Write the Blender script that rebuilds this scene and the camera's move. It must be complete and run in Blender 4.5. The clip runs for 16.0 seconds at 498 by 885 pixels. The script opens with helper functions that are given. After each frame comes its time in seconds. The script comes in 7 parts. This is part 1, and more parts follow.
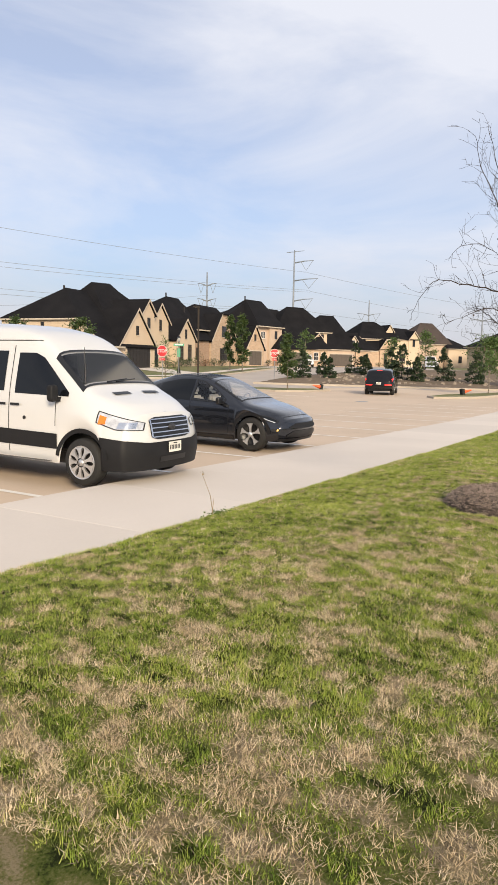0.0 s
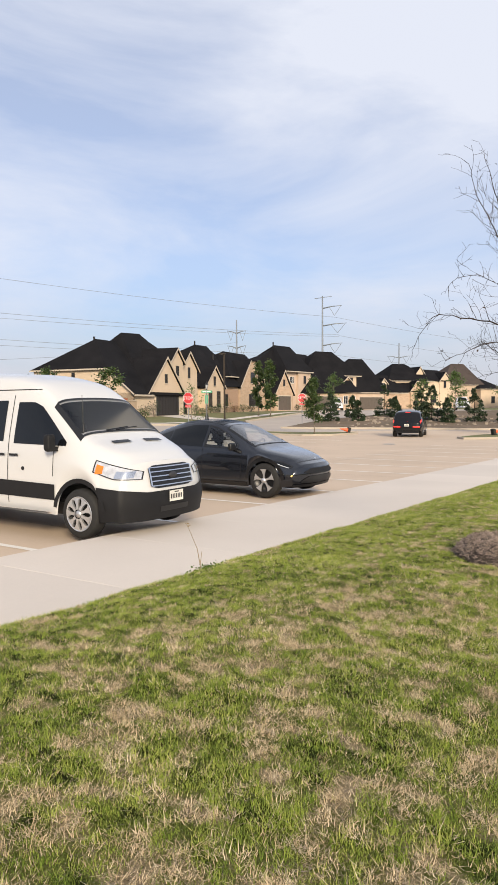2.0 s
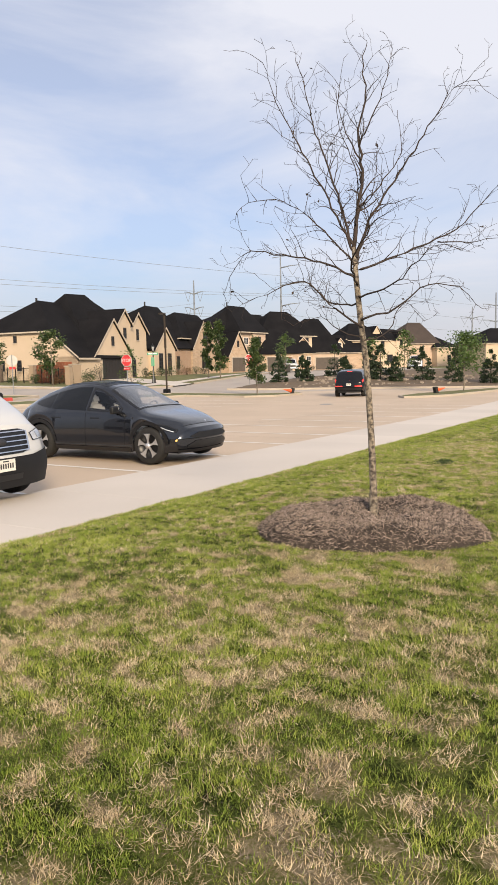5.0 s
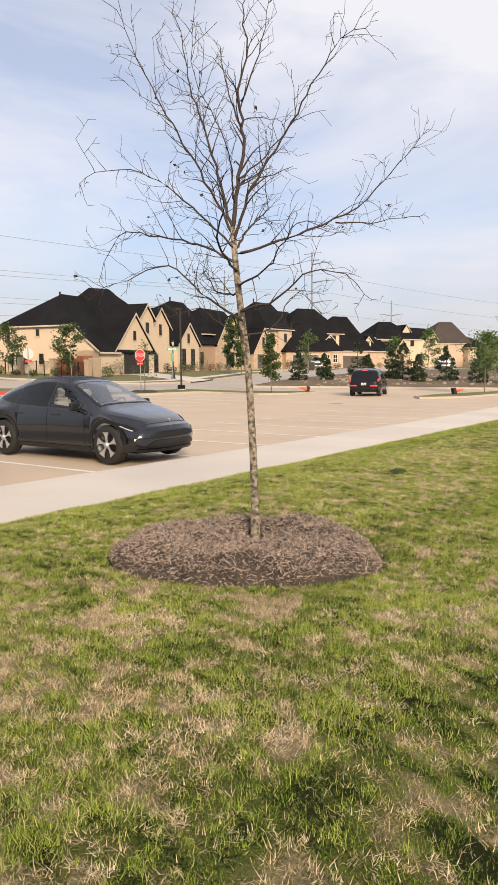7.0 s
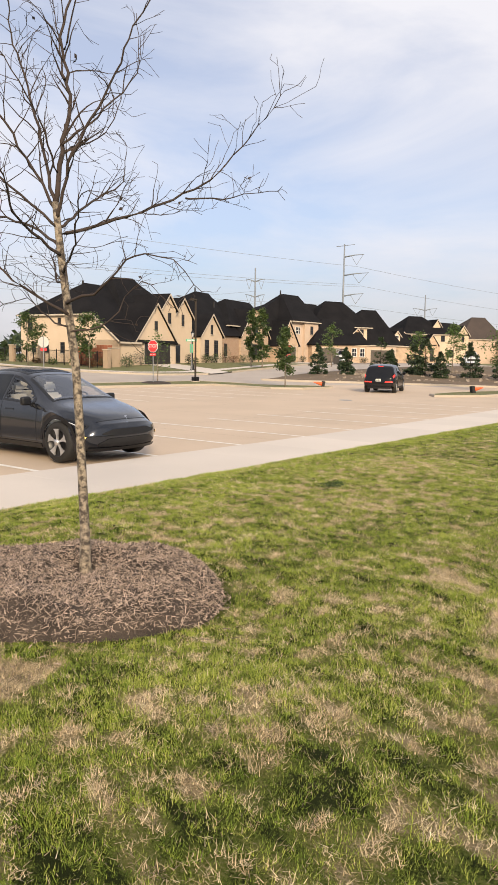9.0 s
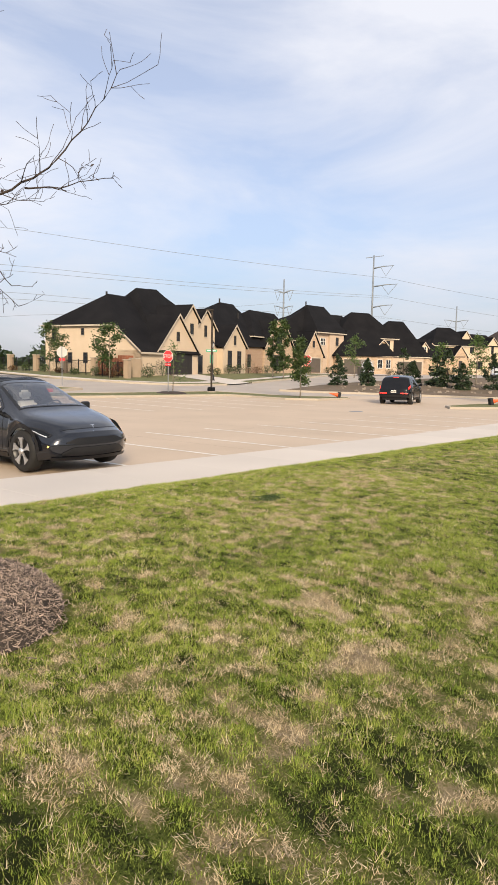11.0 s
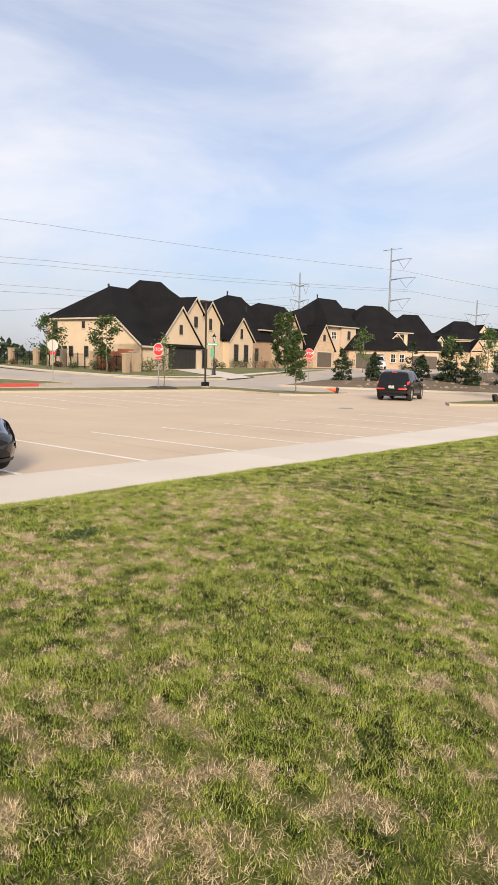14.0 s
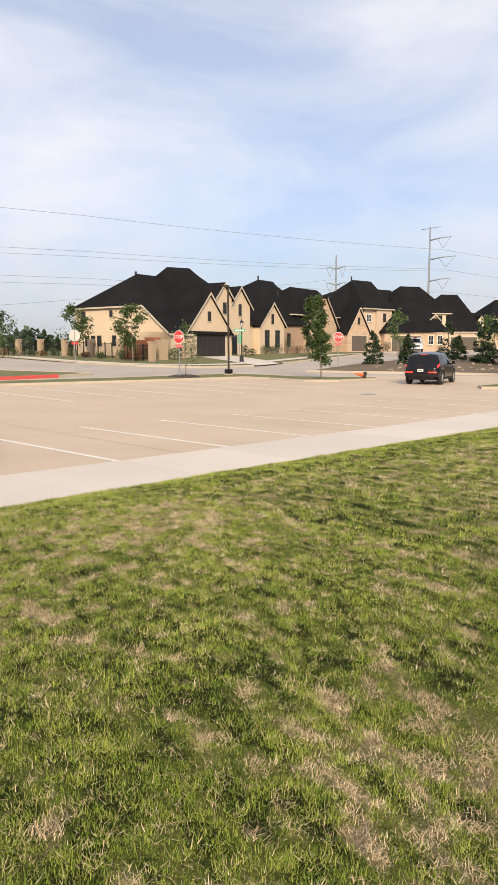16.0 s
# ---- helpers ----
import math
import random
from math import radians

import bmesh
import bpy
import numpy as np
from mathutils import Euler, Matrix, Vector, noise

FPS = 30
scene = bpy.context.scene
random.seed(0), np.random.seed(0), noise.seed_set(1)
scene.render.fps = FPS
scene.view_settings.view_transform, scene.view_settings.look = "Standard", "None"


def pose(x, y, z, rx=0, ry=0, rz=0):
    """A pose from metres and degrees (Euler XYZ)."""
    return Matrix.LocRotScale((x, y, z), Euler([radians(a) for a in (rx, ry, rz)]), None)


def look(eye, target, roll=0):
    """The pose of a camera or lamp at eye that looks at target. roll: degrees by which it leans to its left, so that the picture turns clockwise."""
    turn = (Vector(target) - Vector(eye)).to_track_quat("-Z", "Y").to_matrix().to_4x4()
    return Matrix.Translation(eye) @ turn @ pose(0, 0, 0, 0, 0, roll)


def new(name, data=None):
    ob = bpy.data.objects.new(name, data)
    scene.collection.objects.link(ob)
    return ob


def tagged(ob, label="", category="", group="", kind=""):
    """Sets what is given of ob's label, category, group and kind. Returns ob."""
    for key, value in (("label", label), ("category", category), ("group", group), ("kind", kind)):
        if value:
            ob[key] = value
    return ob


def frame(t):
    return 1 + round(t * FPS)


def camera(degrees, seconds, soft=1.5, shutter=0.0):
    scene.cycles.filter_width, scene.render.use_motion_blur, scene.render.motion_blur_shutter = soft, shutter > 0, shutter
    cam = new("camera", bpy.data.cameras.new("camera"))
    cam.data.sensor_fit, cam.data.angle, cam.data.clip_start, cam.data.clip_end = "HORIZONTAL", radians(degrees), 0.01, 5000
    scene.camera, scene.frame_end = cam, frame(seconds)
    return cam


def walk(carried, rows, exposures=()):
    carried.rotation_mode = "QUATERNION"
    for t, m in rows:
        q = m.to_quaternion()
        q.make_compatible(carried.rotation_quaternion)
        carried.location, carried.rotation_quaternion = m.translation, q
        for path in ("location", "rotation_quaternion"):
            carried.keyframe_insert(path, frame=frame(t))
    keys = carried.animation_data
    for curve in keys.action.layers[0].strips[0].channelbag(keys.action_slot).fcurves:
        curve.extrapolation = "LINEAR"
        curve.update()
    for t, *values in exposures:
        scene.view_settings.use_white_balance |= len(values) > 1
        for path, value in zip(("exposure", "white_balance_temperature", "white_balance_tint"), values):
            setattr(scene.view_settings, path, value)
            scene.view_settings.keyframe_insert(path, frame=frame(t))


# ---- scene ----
cam = camera(40.0, 16.0)
PATH = [
    (0, (1.07, 1.343, 1.882), (2.792, 2.333, 1.646), 1.0),
    (0.5, (1.136, 1.345, 1.873), (2.837, 2.373, 1.648), 0.4),
    (1, (1.322, 1.376, 1.87), (3.007, 2.437, 1.682), 0.0),
    (1.5, (1.443, 1.341, 1.873), (3.119, 2.423, 1.729), -0.1),
    (2, (1.606, 1.199, 1.867), (3.287, 2.278, 1.762), -0.4),
    (2.5, (1.857, 1.045, 1.855), (3.555, 2.097, 1.77), -0.8),
    (3, (2.122, 0.946, 1.857), (3.844, 1.958, 1.757), -0.9),
    (3.5, (2.358, 0.764, 1.833), (4.097, 1.743, 1.7), -1.0),
    (4, (2.575, 0.61, 1.817), (4.322, 1.568, 1.647), -0.9),
    (4.2, (2.695, 0.572, 1.804), (4.44, 1.531, 1.621), -1.0),
    (6.3, (3.941, 0.065, 1.776), (5.632, 1.106, 1.534), -0.7),
    (6.5, (4.063, -0.011, 1.78), (5.748, 1.039, 1.54), -0.5),
    (7, (4.389, -0.229, 1.776), (6.068, 0.836, 1.552), -0.3),
    (7.5, (4.764, -0.36, 1.788), (6.438, 0.714, 1.58), -0.2),
    (8, (5.118, -0.551, 1.819), (6.779, 0.542, 1.606), -0.2),
    (8.5, (5.47, -0.648, 1.835), (7.116, 0.465, 1.605), 0.4),
    (8.7, (5.574, -0.701, 1.851), (7.212, 0.42, 1.607), 0.7),
    (10.8, (6.431, -1.383, 1.836), (8.006, -0.171, 1.614), 1.1),
    (11, (6.579, -1.414, 1.821), (8.156, -0.203, 1.604), 1.1),
    (11.5, (6.949, -1.468, 1.814), (8.53, -0.261, 1.599), 1.1),
    (12, (7.371, -1.436, 1.828), (8.956, -0.235, 1.609), 1.4),
    (12.5, (7.805, -1.484, 1.81), (9.389, -0.283, 1.584), 1.6),
    (13, (8.226, -1.475, 1.802), (9.802, -0.265, 1.567), 1.6),
    (13.5, (8.65, -1.49, 1.814), (10.212, -0.264, 1.58), 1.6),
    (14, (9.066, -1.558, 1.822), (10.606, -0.303, 1.588), 1.2),
    (14.5, (9.498, -1.511, 1.833), (11.013, -0.226, 1.599), 0.8),
    (15, (9.935, -1.529, 1.818), (11.422, -0.213, 1.577), 0.2),
    (15.5, (10.329, -1.518, 1.82), (11.796, -0.183, 1.56), -0.1),
    (16, (10.764, -1.421, 1.823), (12.222, -0.079, 1.548), -0.2),
]
walk(cam, [(t, look(e, g, r)) for t, e, g, r in PATH],
     [(0.0, -0.02, 6350, 9), (2.5, -0.06, 6150, 9), (4.2, -0.05, 6300, 10), (6.4, 0.03, 6600, 10), (8.7, 0.05, 6650, 10), (11.0, 0.05, 6420, 9), (16.0, 0.06, 6480, 9)])

# ---- world ----
SUN_DIR = Vector((0.62, 0.62, -0.36))      # the way the light travels: low sun from behind the walker
world = bpy.data.worlds.new("sky")
scene.world = world
world.use_nodes = True
wn, wl = world.node_tree.nodes, world.node_tree.links
wn.clear()
w_out = wn.new("ShaderNodeOutputWorld")
w_bg = wn.new("ShaderNodeBackground")
w_sky = wn.new("ShaderNodeTexSky")
w_sky.sky_type, w_sky.sun_disc = "NISHITA", False
w_sky.sun_elevation, w_sky.sun_rotation = radians(24), radians(225)
w_sky.air_density, w_sky.dust_density = 1.0, 1.5
w_scale = wn.new("ShaderNodeMix"); w_scale.data_type, w_scale.blend_type = "RGBA", "MULTIPLY"
w_scale.inputs[0].default_value = 1.0
w_scale.inputs[7].default_value = (0.092, 0.113, 0.145, 1)
w_tc = wn.new("ShaderNodeTexCoord")
w_map = wn.new("ShaderNodeMapping"); w_map.inputs["Scale"].default_value = (1.3, 1.3, 4.2)
w_map.inputs["Rotation"].default_value = (0.18, 0.12, 0.6)
w_map.inputs["Location"].default_value = (0.35, 0.1, 0.2)
w_n1 = wn.new("ShaderNodeTexNoise"); w_n1.inputs["Scale"].default_value = 1.5
w_n1.inputs["Detail"].default_value, w_n1.inputs["Roughness"].default_value = 7.0, 0.56
w_n1.inputs["Distortion"].default_value = 0.5
w_ramp = wn.new("ShaderNodeValToRGB")
w_ramp.color_ramp.elements[0].position, w_ramp.color_ramp.elements[0].color = 0.34, (0.44, 0.44, 0.44, 1)
w_ramp.color_ramp.elements[1].position, w_ramp.color_ramp.elements[1].color = 0.64, (0.96, 0.96, 0.96, 1)
w_mix = wn.new("ShaderNodeMix"); w_mix.data_type = "RGBA"
w_mix.inputs[7].default_value = (0.89, 0.89, 0.95, 1)
wl.new(w_sky.outputs[0], w_scale.inputs[6])
wl.new(w_tc.outputs["Generated"], w_map.inputs[0])
wl.new(w_map.outputs[0], w_n1.inputs["Vector"])
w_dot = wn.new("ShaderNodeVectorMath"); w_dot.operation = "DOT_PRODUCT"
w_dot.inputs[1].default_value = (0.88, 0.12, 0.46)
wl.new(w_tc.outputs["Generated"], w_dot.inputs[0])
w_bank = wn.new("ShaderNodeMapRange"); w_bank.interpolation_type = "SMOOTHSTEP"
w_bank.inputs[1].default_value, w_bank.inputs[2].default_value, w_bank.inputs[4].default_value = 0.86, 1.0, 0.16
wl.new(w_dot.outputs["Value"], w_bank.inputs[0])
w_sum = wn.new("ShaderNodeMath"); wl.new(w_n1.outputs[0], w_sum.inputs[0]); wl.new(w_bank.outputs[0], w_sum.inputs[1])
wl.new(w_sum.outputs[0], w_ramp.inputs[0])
wl.new(w_ramp.outputs[0], w_mix.inputs[0])
wl.new(w_scale.outputs[2], w_mix.inputs[6])
# the sky dulls to a grey-blue haze low down
w_sep = wn.new("ShaderNodeSeparateXYZ"); wl.new(w_tc.outputs["Generated"], w_sep.inputs[0])
w_low = wn.new("ShaderNodeMapRange"); w_low.interpolation_type = "SMOOTHSTEP"
w_low.inputs[1].default_value, w_low.inputs[2].default_value = 0.0, 0.22
wl.new(w_sep.outputs[2], w_low.inputs[0])
w_dim = wn.new("ShaderNodeMix"); w_dim.data_type = "RGBA"
w_dim.inputs[6].default_value, w_dim.inputs[7].default_value = (0.82, 0.80, 0.80, 1), (1, 1, 1, 1)
wl.new(w_low.outputs[0], w_dim.inputs[0])
w_all = wn.new("ShaderNodeMix"); w_all.data_type, w_all.blend_type = "RGBA", "MULTIPLY"
w_all.inputs[0].default_value = 1.0
wl.new(w_mix.outputs[2], w_all.inputs[6]); wl.new(w_dim.outputs[2], w_all.inputs[7])
wl.new(w_all.outputs[2], w_bg.inputs[0])
wl.new(w_bg.outputs[0], w_out.inputs[0])
w_bg.inputs[1].default_value = 1.0

sun = new("sun", bpy.data.lights.new("sun", "SUN"))
sun.data.energy, sun.data.angle, sun.data.color = 5.3, radians(14), (1.0, 0.81, 0.57)
sun.matrix_world = look((0, 0, 0), SUN_DIR)

# ---- materials ----
def material(name, c1, c2=None, rough=0.7, scale=3.0, fine=60.0, bump=0.15, metal=0.0, spec=0.5, coat=0.0, bump_dist=0.01, spread=0.25, island=0.0):
    """Two-scale colour variation between c1 and c2, with fine relief."""
    k = bpy.data.materials.new(name)
    k.use_nodes = True
    n, l = k.node_tree.nodes, k.node_tree.links
    p = n["Principled BSDF"]
    c2 = c2 or tuple(v * 0.82 for v in c1)
    tc = n.new("ShaderNodeNewGeometry")
    big = n.new("ShaderNodeTexNoise"); big.inputs["Scale"].default_value = scale; big.inputs["Detail"].default_value = 6
    small = n.new("ShaderNodeTexNoise"); small.inputs["Scale"].default_value = fine; small.inputs["Detail"].default_value = 3
    l.new(tc.outputs["Position"], big.inputs["Vector"]); l.new(tc.outputs["Position"], small.inputs["Vector"])
    ramp = n.new("ShaderNodeMapRange")
    ramp.inputs[1].default_value, ramp.inputs[2].default_value = 0.5 - spread, 0.5 + spread
    add = n.new("ShaderNodeMath"); add.operation = "MULTIPLY_ADD"; add.inputs[1].default_value = 0.35
    sub = n.new("ShaderNodeMath"); sub.operation = "SUBTRACT"; sub.inputs[1].default_value = 0.175
    l.new(small.outputs[0], add.inputs[0]); l.new(big.outputs[0], add.inputs[2]); l.new(add.outputs[0], sub.inputs[0]); l.new(sub.outputs[0], ramp.inputs[0])
    mix = n.new("ShaderNodeMix"); mix.data_type = "RGBA"
    mix.inputs[6].default_value, mix.inputs[7].default_value = (*c1, 1), (*c2, 1)
    l.new(ramp.outputs[0], mix.inputs[0])
    out = mix.outputs[2]
    if island:
        oi = n.new("ShaderNodeObjectInfo")
        hsv = n.new("ShaderNodeHueSaturation")
        mr = n.new("ShaderNodeMapRange"); mr.inputs[3].default_value, mr.inputs[4].default_value = 1 - island, 1 + island
        l.new(oi.outputs["Random"], mr.inputs[0]); l.new(mr.outputs[0], hsv.inputs["Value"]); l.new(out, hsv.inputs["Color"])
        out = hsv.outputs[0]
    l.new(out, p.inputs["Base Color"])
    p.inputs["Roughness"].default_value, p.inputs["Metallic"].default_value = rough, metal
    p.inputs["Specular IOR Level"].default_value = spec
    p.inputs["Coat Weight"].default_value = coat
    p.inputs["Coat Roughness"].default_value = 0.04
    if bump:
        b = n.new("ShaderNodeBump"); b.inputs["Strength"].default_value, b.inputs["Distance"].default_value = bump, bump_dist
        l.new(small.outputs[0], b.inputs["Height"]); l.new(b.outputs[0], p.inputs["Normal"])
    return k


def leafy(name, c1, c2, trans=0.25, rough=0.55):
    """Foliage with a random tone for each leaf, letting some light through."""
    k = bpy.data.materials.new(name); k.use_nodes = True
    n, l = k.node_tree.nodes, k.node_tree.links
    p = n["Principled BSDF"]
    g = n.new("ShaderNodeNewGeometry")
    mix = n.new("ShaderNodeMix"); mix.data_type = "RGBA"
    mix.inputs[6].default_value, mix.inputs[7].default_value = (*c1, 1), (*c2, 1)
    l.new(g.outputs["Random Per Island"], mix.inputs[0])
    l.new(mix.outputs[2], p.inputs["Base Color"])
    p.inputs["Roughness"].default_value = rough
    t = n.new("ShaderNodeBsdfTranslucent"); l.new(mix.outputs[2], t.inputs[0])
    ms = n.new("ShaderNodeMixShader"); ms.inputs[0].default_value = trans
    l.new(p.outputs[0], ms.inputs[1]); l.new(t.outputs[0], ms.inputs[2])
    l.new(ms.outputs[0], n["Material Output"].inputs[0])
    return k


def brickwork(name, c1, c2, mortar, w=0.2, h=0.07, axis=0):
    """Small far brick courses as a surface texture, laid along local x and z."""
    k = bpy.data.materials.new(name); k.use_nodes = True
    n, l = k.node_tree.nodes, k.node_tree.links
    p = n["Principled BSDF"]
    tc = n.new("ShaderNodeTexCoord"); sep = n.new("ShaderNodeSeparateXYZ"); com = n.new("ShaderNodeCombineXYZ"); ad = n.new("ShaderNodeMath")
    l.new(tc.outputs["Object"], sep.inputs[0]); l.new(sep.outputs[0], ad.inputs[0]); l.new(sep.outputs[1], ad.inputs[1])
    l.new(ad.outputs[0], com.inputs[0]); l.new(sep.outputs[2], com.inputs[1])
    b = n.new("ShaderNodeTexBrick"); b.inputs["Scale"].default_value = 1.0
    b.inputs["Brick Width"].default_value, b.inputs["Row Height"].default_value, b.inputs["Mortar Size"].default_value = w, h, 0.008
    b.inputs["Color1"].default_value, b.inputs["Color2"].default_value, b.inputs["Mortar"].default_value = (*c1, 1), (*c2, 1), (*mortar, 1)
    l.new(com.outputs[0], b.inputs["Vector"]); l.new(b.outputs[0], p.inputs["Base Color"])
    p.inputs["Roughness"].default_value = 0.85
    return k


def glassy(name, tint, clear, rough=0.02, sheen=0.5):
    """Car or window glass: a tinted see-through pane with a mirror-like face."""
    k = bpy.data.materials.new(name); k.use_nodes = True
    n, l = k.node_tree.nodes, k.node_tree.links
    p = n["Principled BSDF"]
    p.inputs["Base Color"].default_value = (*tint, 1); p.inputs["Roughness"].default_value = rough
    p.inputs["Specular IOR Level"].default_value = 0.6 if clear else 0.32
    if clear:
        t = n.new("ShaderNodeBsdfTransparent"); t.inputs[0].default_value = (clear, clear, clear, 1)
        g = n.new("ShaderNodeBsdfGlossy"); g.inputs["Roughness"].default_value = rough
        fr = n.new("ShaderNodeLayerWeight"); fr.inputs[0].default_value = 0.5
        pw = n.new("ShaderNodeMath"); pw.operation = "POWER"; pw.inputs[1].default_value = 2.0; l.new(fr.outputs["Facing"], pw.inputs[0])
        mu = n.new("ShaderNodeMath"); mu.operation = "MULTIPLY_ADD"; mu.inputs[1].default_value, mu.inputs[2].default_value = sheen, 0.05; l.new(pw.outputs[0], mu.inputs[0])
        ms = n.new("ShaderNodeMixShader"); l.new(mu.outputs[0], ms.inputs[0])
        l.new(t.outputs[0], ms.inputs[1]); l.new(g.outputs[0], ms.inputs[2]); l.new(ms.outputs[0], n["Material Output"].inputs[0])
    return k


def glow(name, c, strength):
    k = bpy.data.materials.new(name); k.use_nodes = True
    p = k.node_tree.nodes["Principled BSDF"]
    p.inputs["Base Color"].default_value = (*c, 1)
    p.inputs["Emission Color"].default_value = (*c, 1); p.inputs["Emission Strength"].default_value = strength
    p.inputs["Roughness"].default_value = 0.2
    return k


M = {}
M["lot"] = material("tan_concrete", (0.57, 0.45, 0.34), (0.49, 0.385, 0.285), 0.85, 0.35, 30, 0.1, island=0.05)
M["walkway"] = material("pale_concrete", (0.63, 0.565, 0.50), (0.57, 0.51, 0.45), 0.85, 0.5, 40, 0.12, island=0.04)
M["street"] = material("street_concrete", (0.44, 0.385, 0.335), (0.36, 0.31, 0.27), 0.85, 0.3, 20, 0.1)
M["kerb"] = material("kerb_concrete", (0.42, 0.36, 0.29), (0.34, 0.29, 0.23), 0.85, 1.0, 40, 0.1)
M["joint"] = material("joint_filler", (0.30, 0.24, 0.185), None, 0.9, 2, 30, 0)
M["line"] = material("road_paint", (0.82, 0.79, 0.74), (0.70, 0.66, 0.60), 0.7, 2.0, 50, 0.05)
M["redpaint"] = material("red_kerb_paint", (0.50, 0.06, 0.05), (0.38, 0.07, 0.05), 0.6, 2.0, 40, 0.05)
M["soil"] = material("lawn_soil", (0.10, 0.085, 0.045), (0.075, 0.09, 0.03), 0.95, 3, 40, 0.4)
M["lawn"] = None
M["turf"] = material("mown_turf", (0.085, 0.115, 0.026), (0.19, 0.16, 0.075), 0.95, 1.2, 14, 0.5, bump_dist=0.05)
M["dirt"] = material("bare_earth", (0.17, 0.12, 0.08), (0.10, 0.075, 0.045), 0.95, 0.5, 6, 0.6, bump_dist=0.1)
M["mulch"] = material("bark_mulch", (0.07, 0.053, 0.043), (0.024, 0.018, 0.015), 0.95, 8, 60, 0.6, bump_dist=0.03)
M["chip"] = leafy("bark_chip", (0.035, 0.026, 0.022), (0.45, 0.35, 0.285), 0.0, 0.9)
M["white"] = material("white_car_paint", (0.57, 0.57, 0.57), (0.545, 0.545, 0.545), 0.28, 1, 30, 0, coat=0.6)
M["greypaint"] = material("dark_grey_metallic_paint", (0.018, 0.020, 0.027), (0.014, 0.016, 0.022), 0.20, 1, 300, 0.0, metal=0.55, spec=0.35, coat=1.0)
M["blackpaint"] = material("black_car_paint", (0.005, 0.005, 0.006), (0.004, 0.004, 0.005), 0.2, 1, 60, 0, spec=0.25, coat=0.25)
M["cladding"] = material("dark_plastic", (0.013, 0.013, 0.0145), (0.010, 0.010, 0.011), 0.6, 4, 200, 0.1, spec=0.25, bump_dist=0.002)
M["black"] = material("black_trim", (0.008, 0.008, 0.009), None, 0.4, 4, 100, 0)
M["rubber"] = material("tyre_rubber", (0.009, 0.009, 0.009), (0.016, 0.015, 0.014), 0.8, 12, 90, 0.15)
M["chrome"] = material("bright_metal", (0.75, 0.75, 0.76), (0.65, 0.65, 0.66), 0.18, 4, 60, 0, metal=1.0)
M["alloy"] = material("silver_wheel_paint", (0.60, 0.60, 0.61), (0.50, 0.50, 0.51), 0.3, 6, 60, 0, metal=0.7)
M["darkglass"] = glassy("tinted_glass", (0.006, 0.007, 0.009), 0.0)
M["clearglass"] = glassy("clear_glass", (0.03, 0.035, 0.038), 0.66, 0.02, 0.13)
M["windscreen"] = glassy("raked_windscreen", (0.03, 0.035, 0.038), 0.9, 0.02, 0.85)
M["lens"] = material("lamp_lens", (0.72, 0.73, 0.74), (0.45, 0.45, 0.46), 0.08, 14, 60, 0, metal=0.4, coat=1.0)
M["amber"] = material("amber_lens", (0.75, 0.20, 0.02), (0.65, 0.16, 0.02), 0.2, 5, 60, 0)
M["seat_white"] = material("white_seat_leather", (0.70, 0.69, 0.65), None, 0.5, 4, 60, 0.05)
M["seat_grey"] = material("grey_seat_cloth", (0.09, 0.09, 0.095), None, 0.9, 4, 60, 0.1)
M["cream"] = material("cream_painted_brick", (0.56, 0.445, 0.33), (0.50, 0.395, 0.29), 0.85, 0.8, 18, 0.25)
M["beige"] = material("beige_stucco", (0.52, 0.40, 0.31), (0.45, 0.345, 0.265), 0.85, 0.8, 18, 0.25)
M["brick"] = brickwork("tan_brick", (0.36, 0.22, 0.14), (0.28, 0.17, 0.11), (0.42, 0.34, 0.26))
M["stone"] = brickwork("buff_stone", (0.48, 0.345, 0.24), (0.37, 0.265, 0.18), (0.46, 0.38, 0.31), 0.45, 0.22)
M["shingle"] = material("charcoal_shingles", (0.008, 0.008, 0.0095), (0.015, 0.0145, 0.016), 0.9, 0.5, 9, 0.5, spec=0.08, bump_dist=0.03)
M["brownshingle"] = material("brown_shingles", (0.075, 0.058, 0.05), (0.055, 0.044, 0.04), 0.9, 0.5, 9, 0.5, spec=0.2, bump_dist=0.03)
M["fascia"] = material("cream_fascia", (0.50, 0.43, 0.35), None, 0.6, 2, 30, 0.05)
M["garage_dark"] = material("dark_brown_garage_door", (0.016, 0.013, 0.012), (0.022, 0.018, 0.016), 0.5, 2, 20, 0.05)
M["garage_grey"] = material("taupe_garage_door", (0.105, 0.085, 0.07), (0.085, 0.07, 0.057), 0.6, 2, 20, 0.05)
M["pane"] = glassy("window_pane", (0.018, 0.02, 0.024), 0.0, 0.05)
M["darkframe"] = material("dark_window_frame", (0.03, 0.026, 0.023), None, 0.5, 2, 30, 0)
M["iron"] = material("black_iron", (0.010, 0.010, 0.011), None, 0.45, 3, 40, 0.05, metal=0.3)
M["bronze"] = material("dark_bronze_pole", (0.06, 0.046, 0.032), None, 0.5, 3, 40, 0.05, metal=0.3)
M["galv"] = material("galvanised_steel", (0.30, 0.31, 0.32), (0.24, 0.25, 0.26), 0.5, 3, 30, 0.05, metal=0.6)
M["towersteel"] = material("weathered_tower_steel", (0.20, 0.22, 0.25), (0.17, 0.19, 0.22), 0.6, 0.2, 3, 0)
M["signred"] = material("sign_red", (0.55, 0.035, 0.04), (0.48, 0.03, 0.035), 0.4, 3, 30, 0)
M["signwhite"] = material("sign_white", (0.80, 0.79, 0.77), None, 0.4, 3, 30, 0)
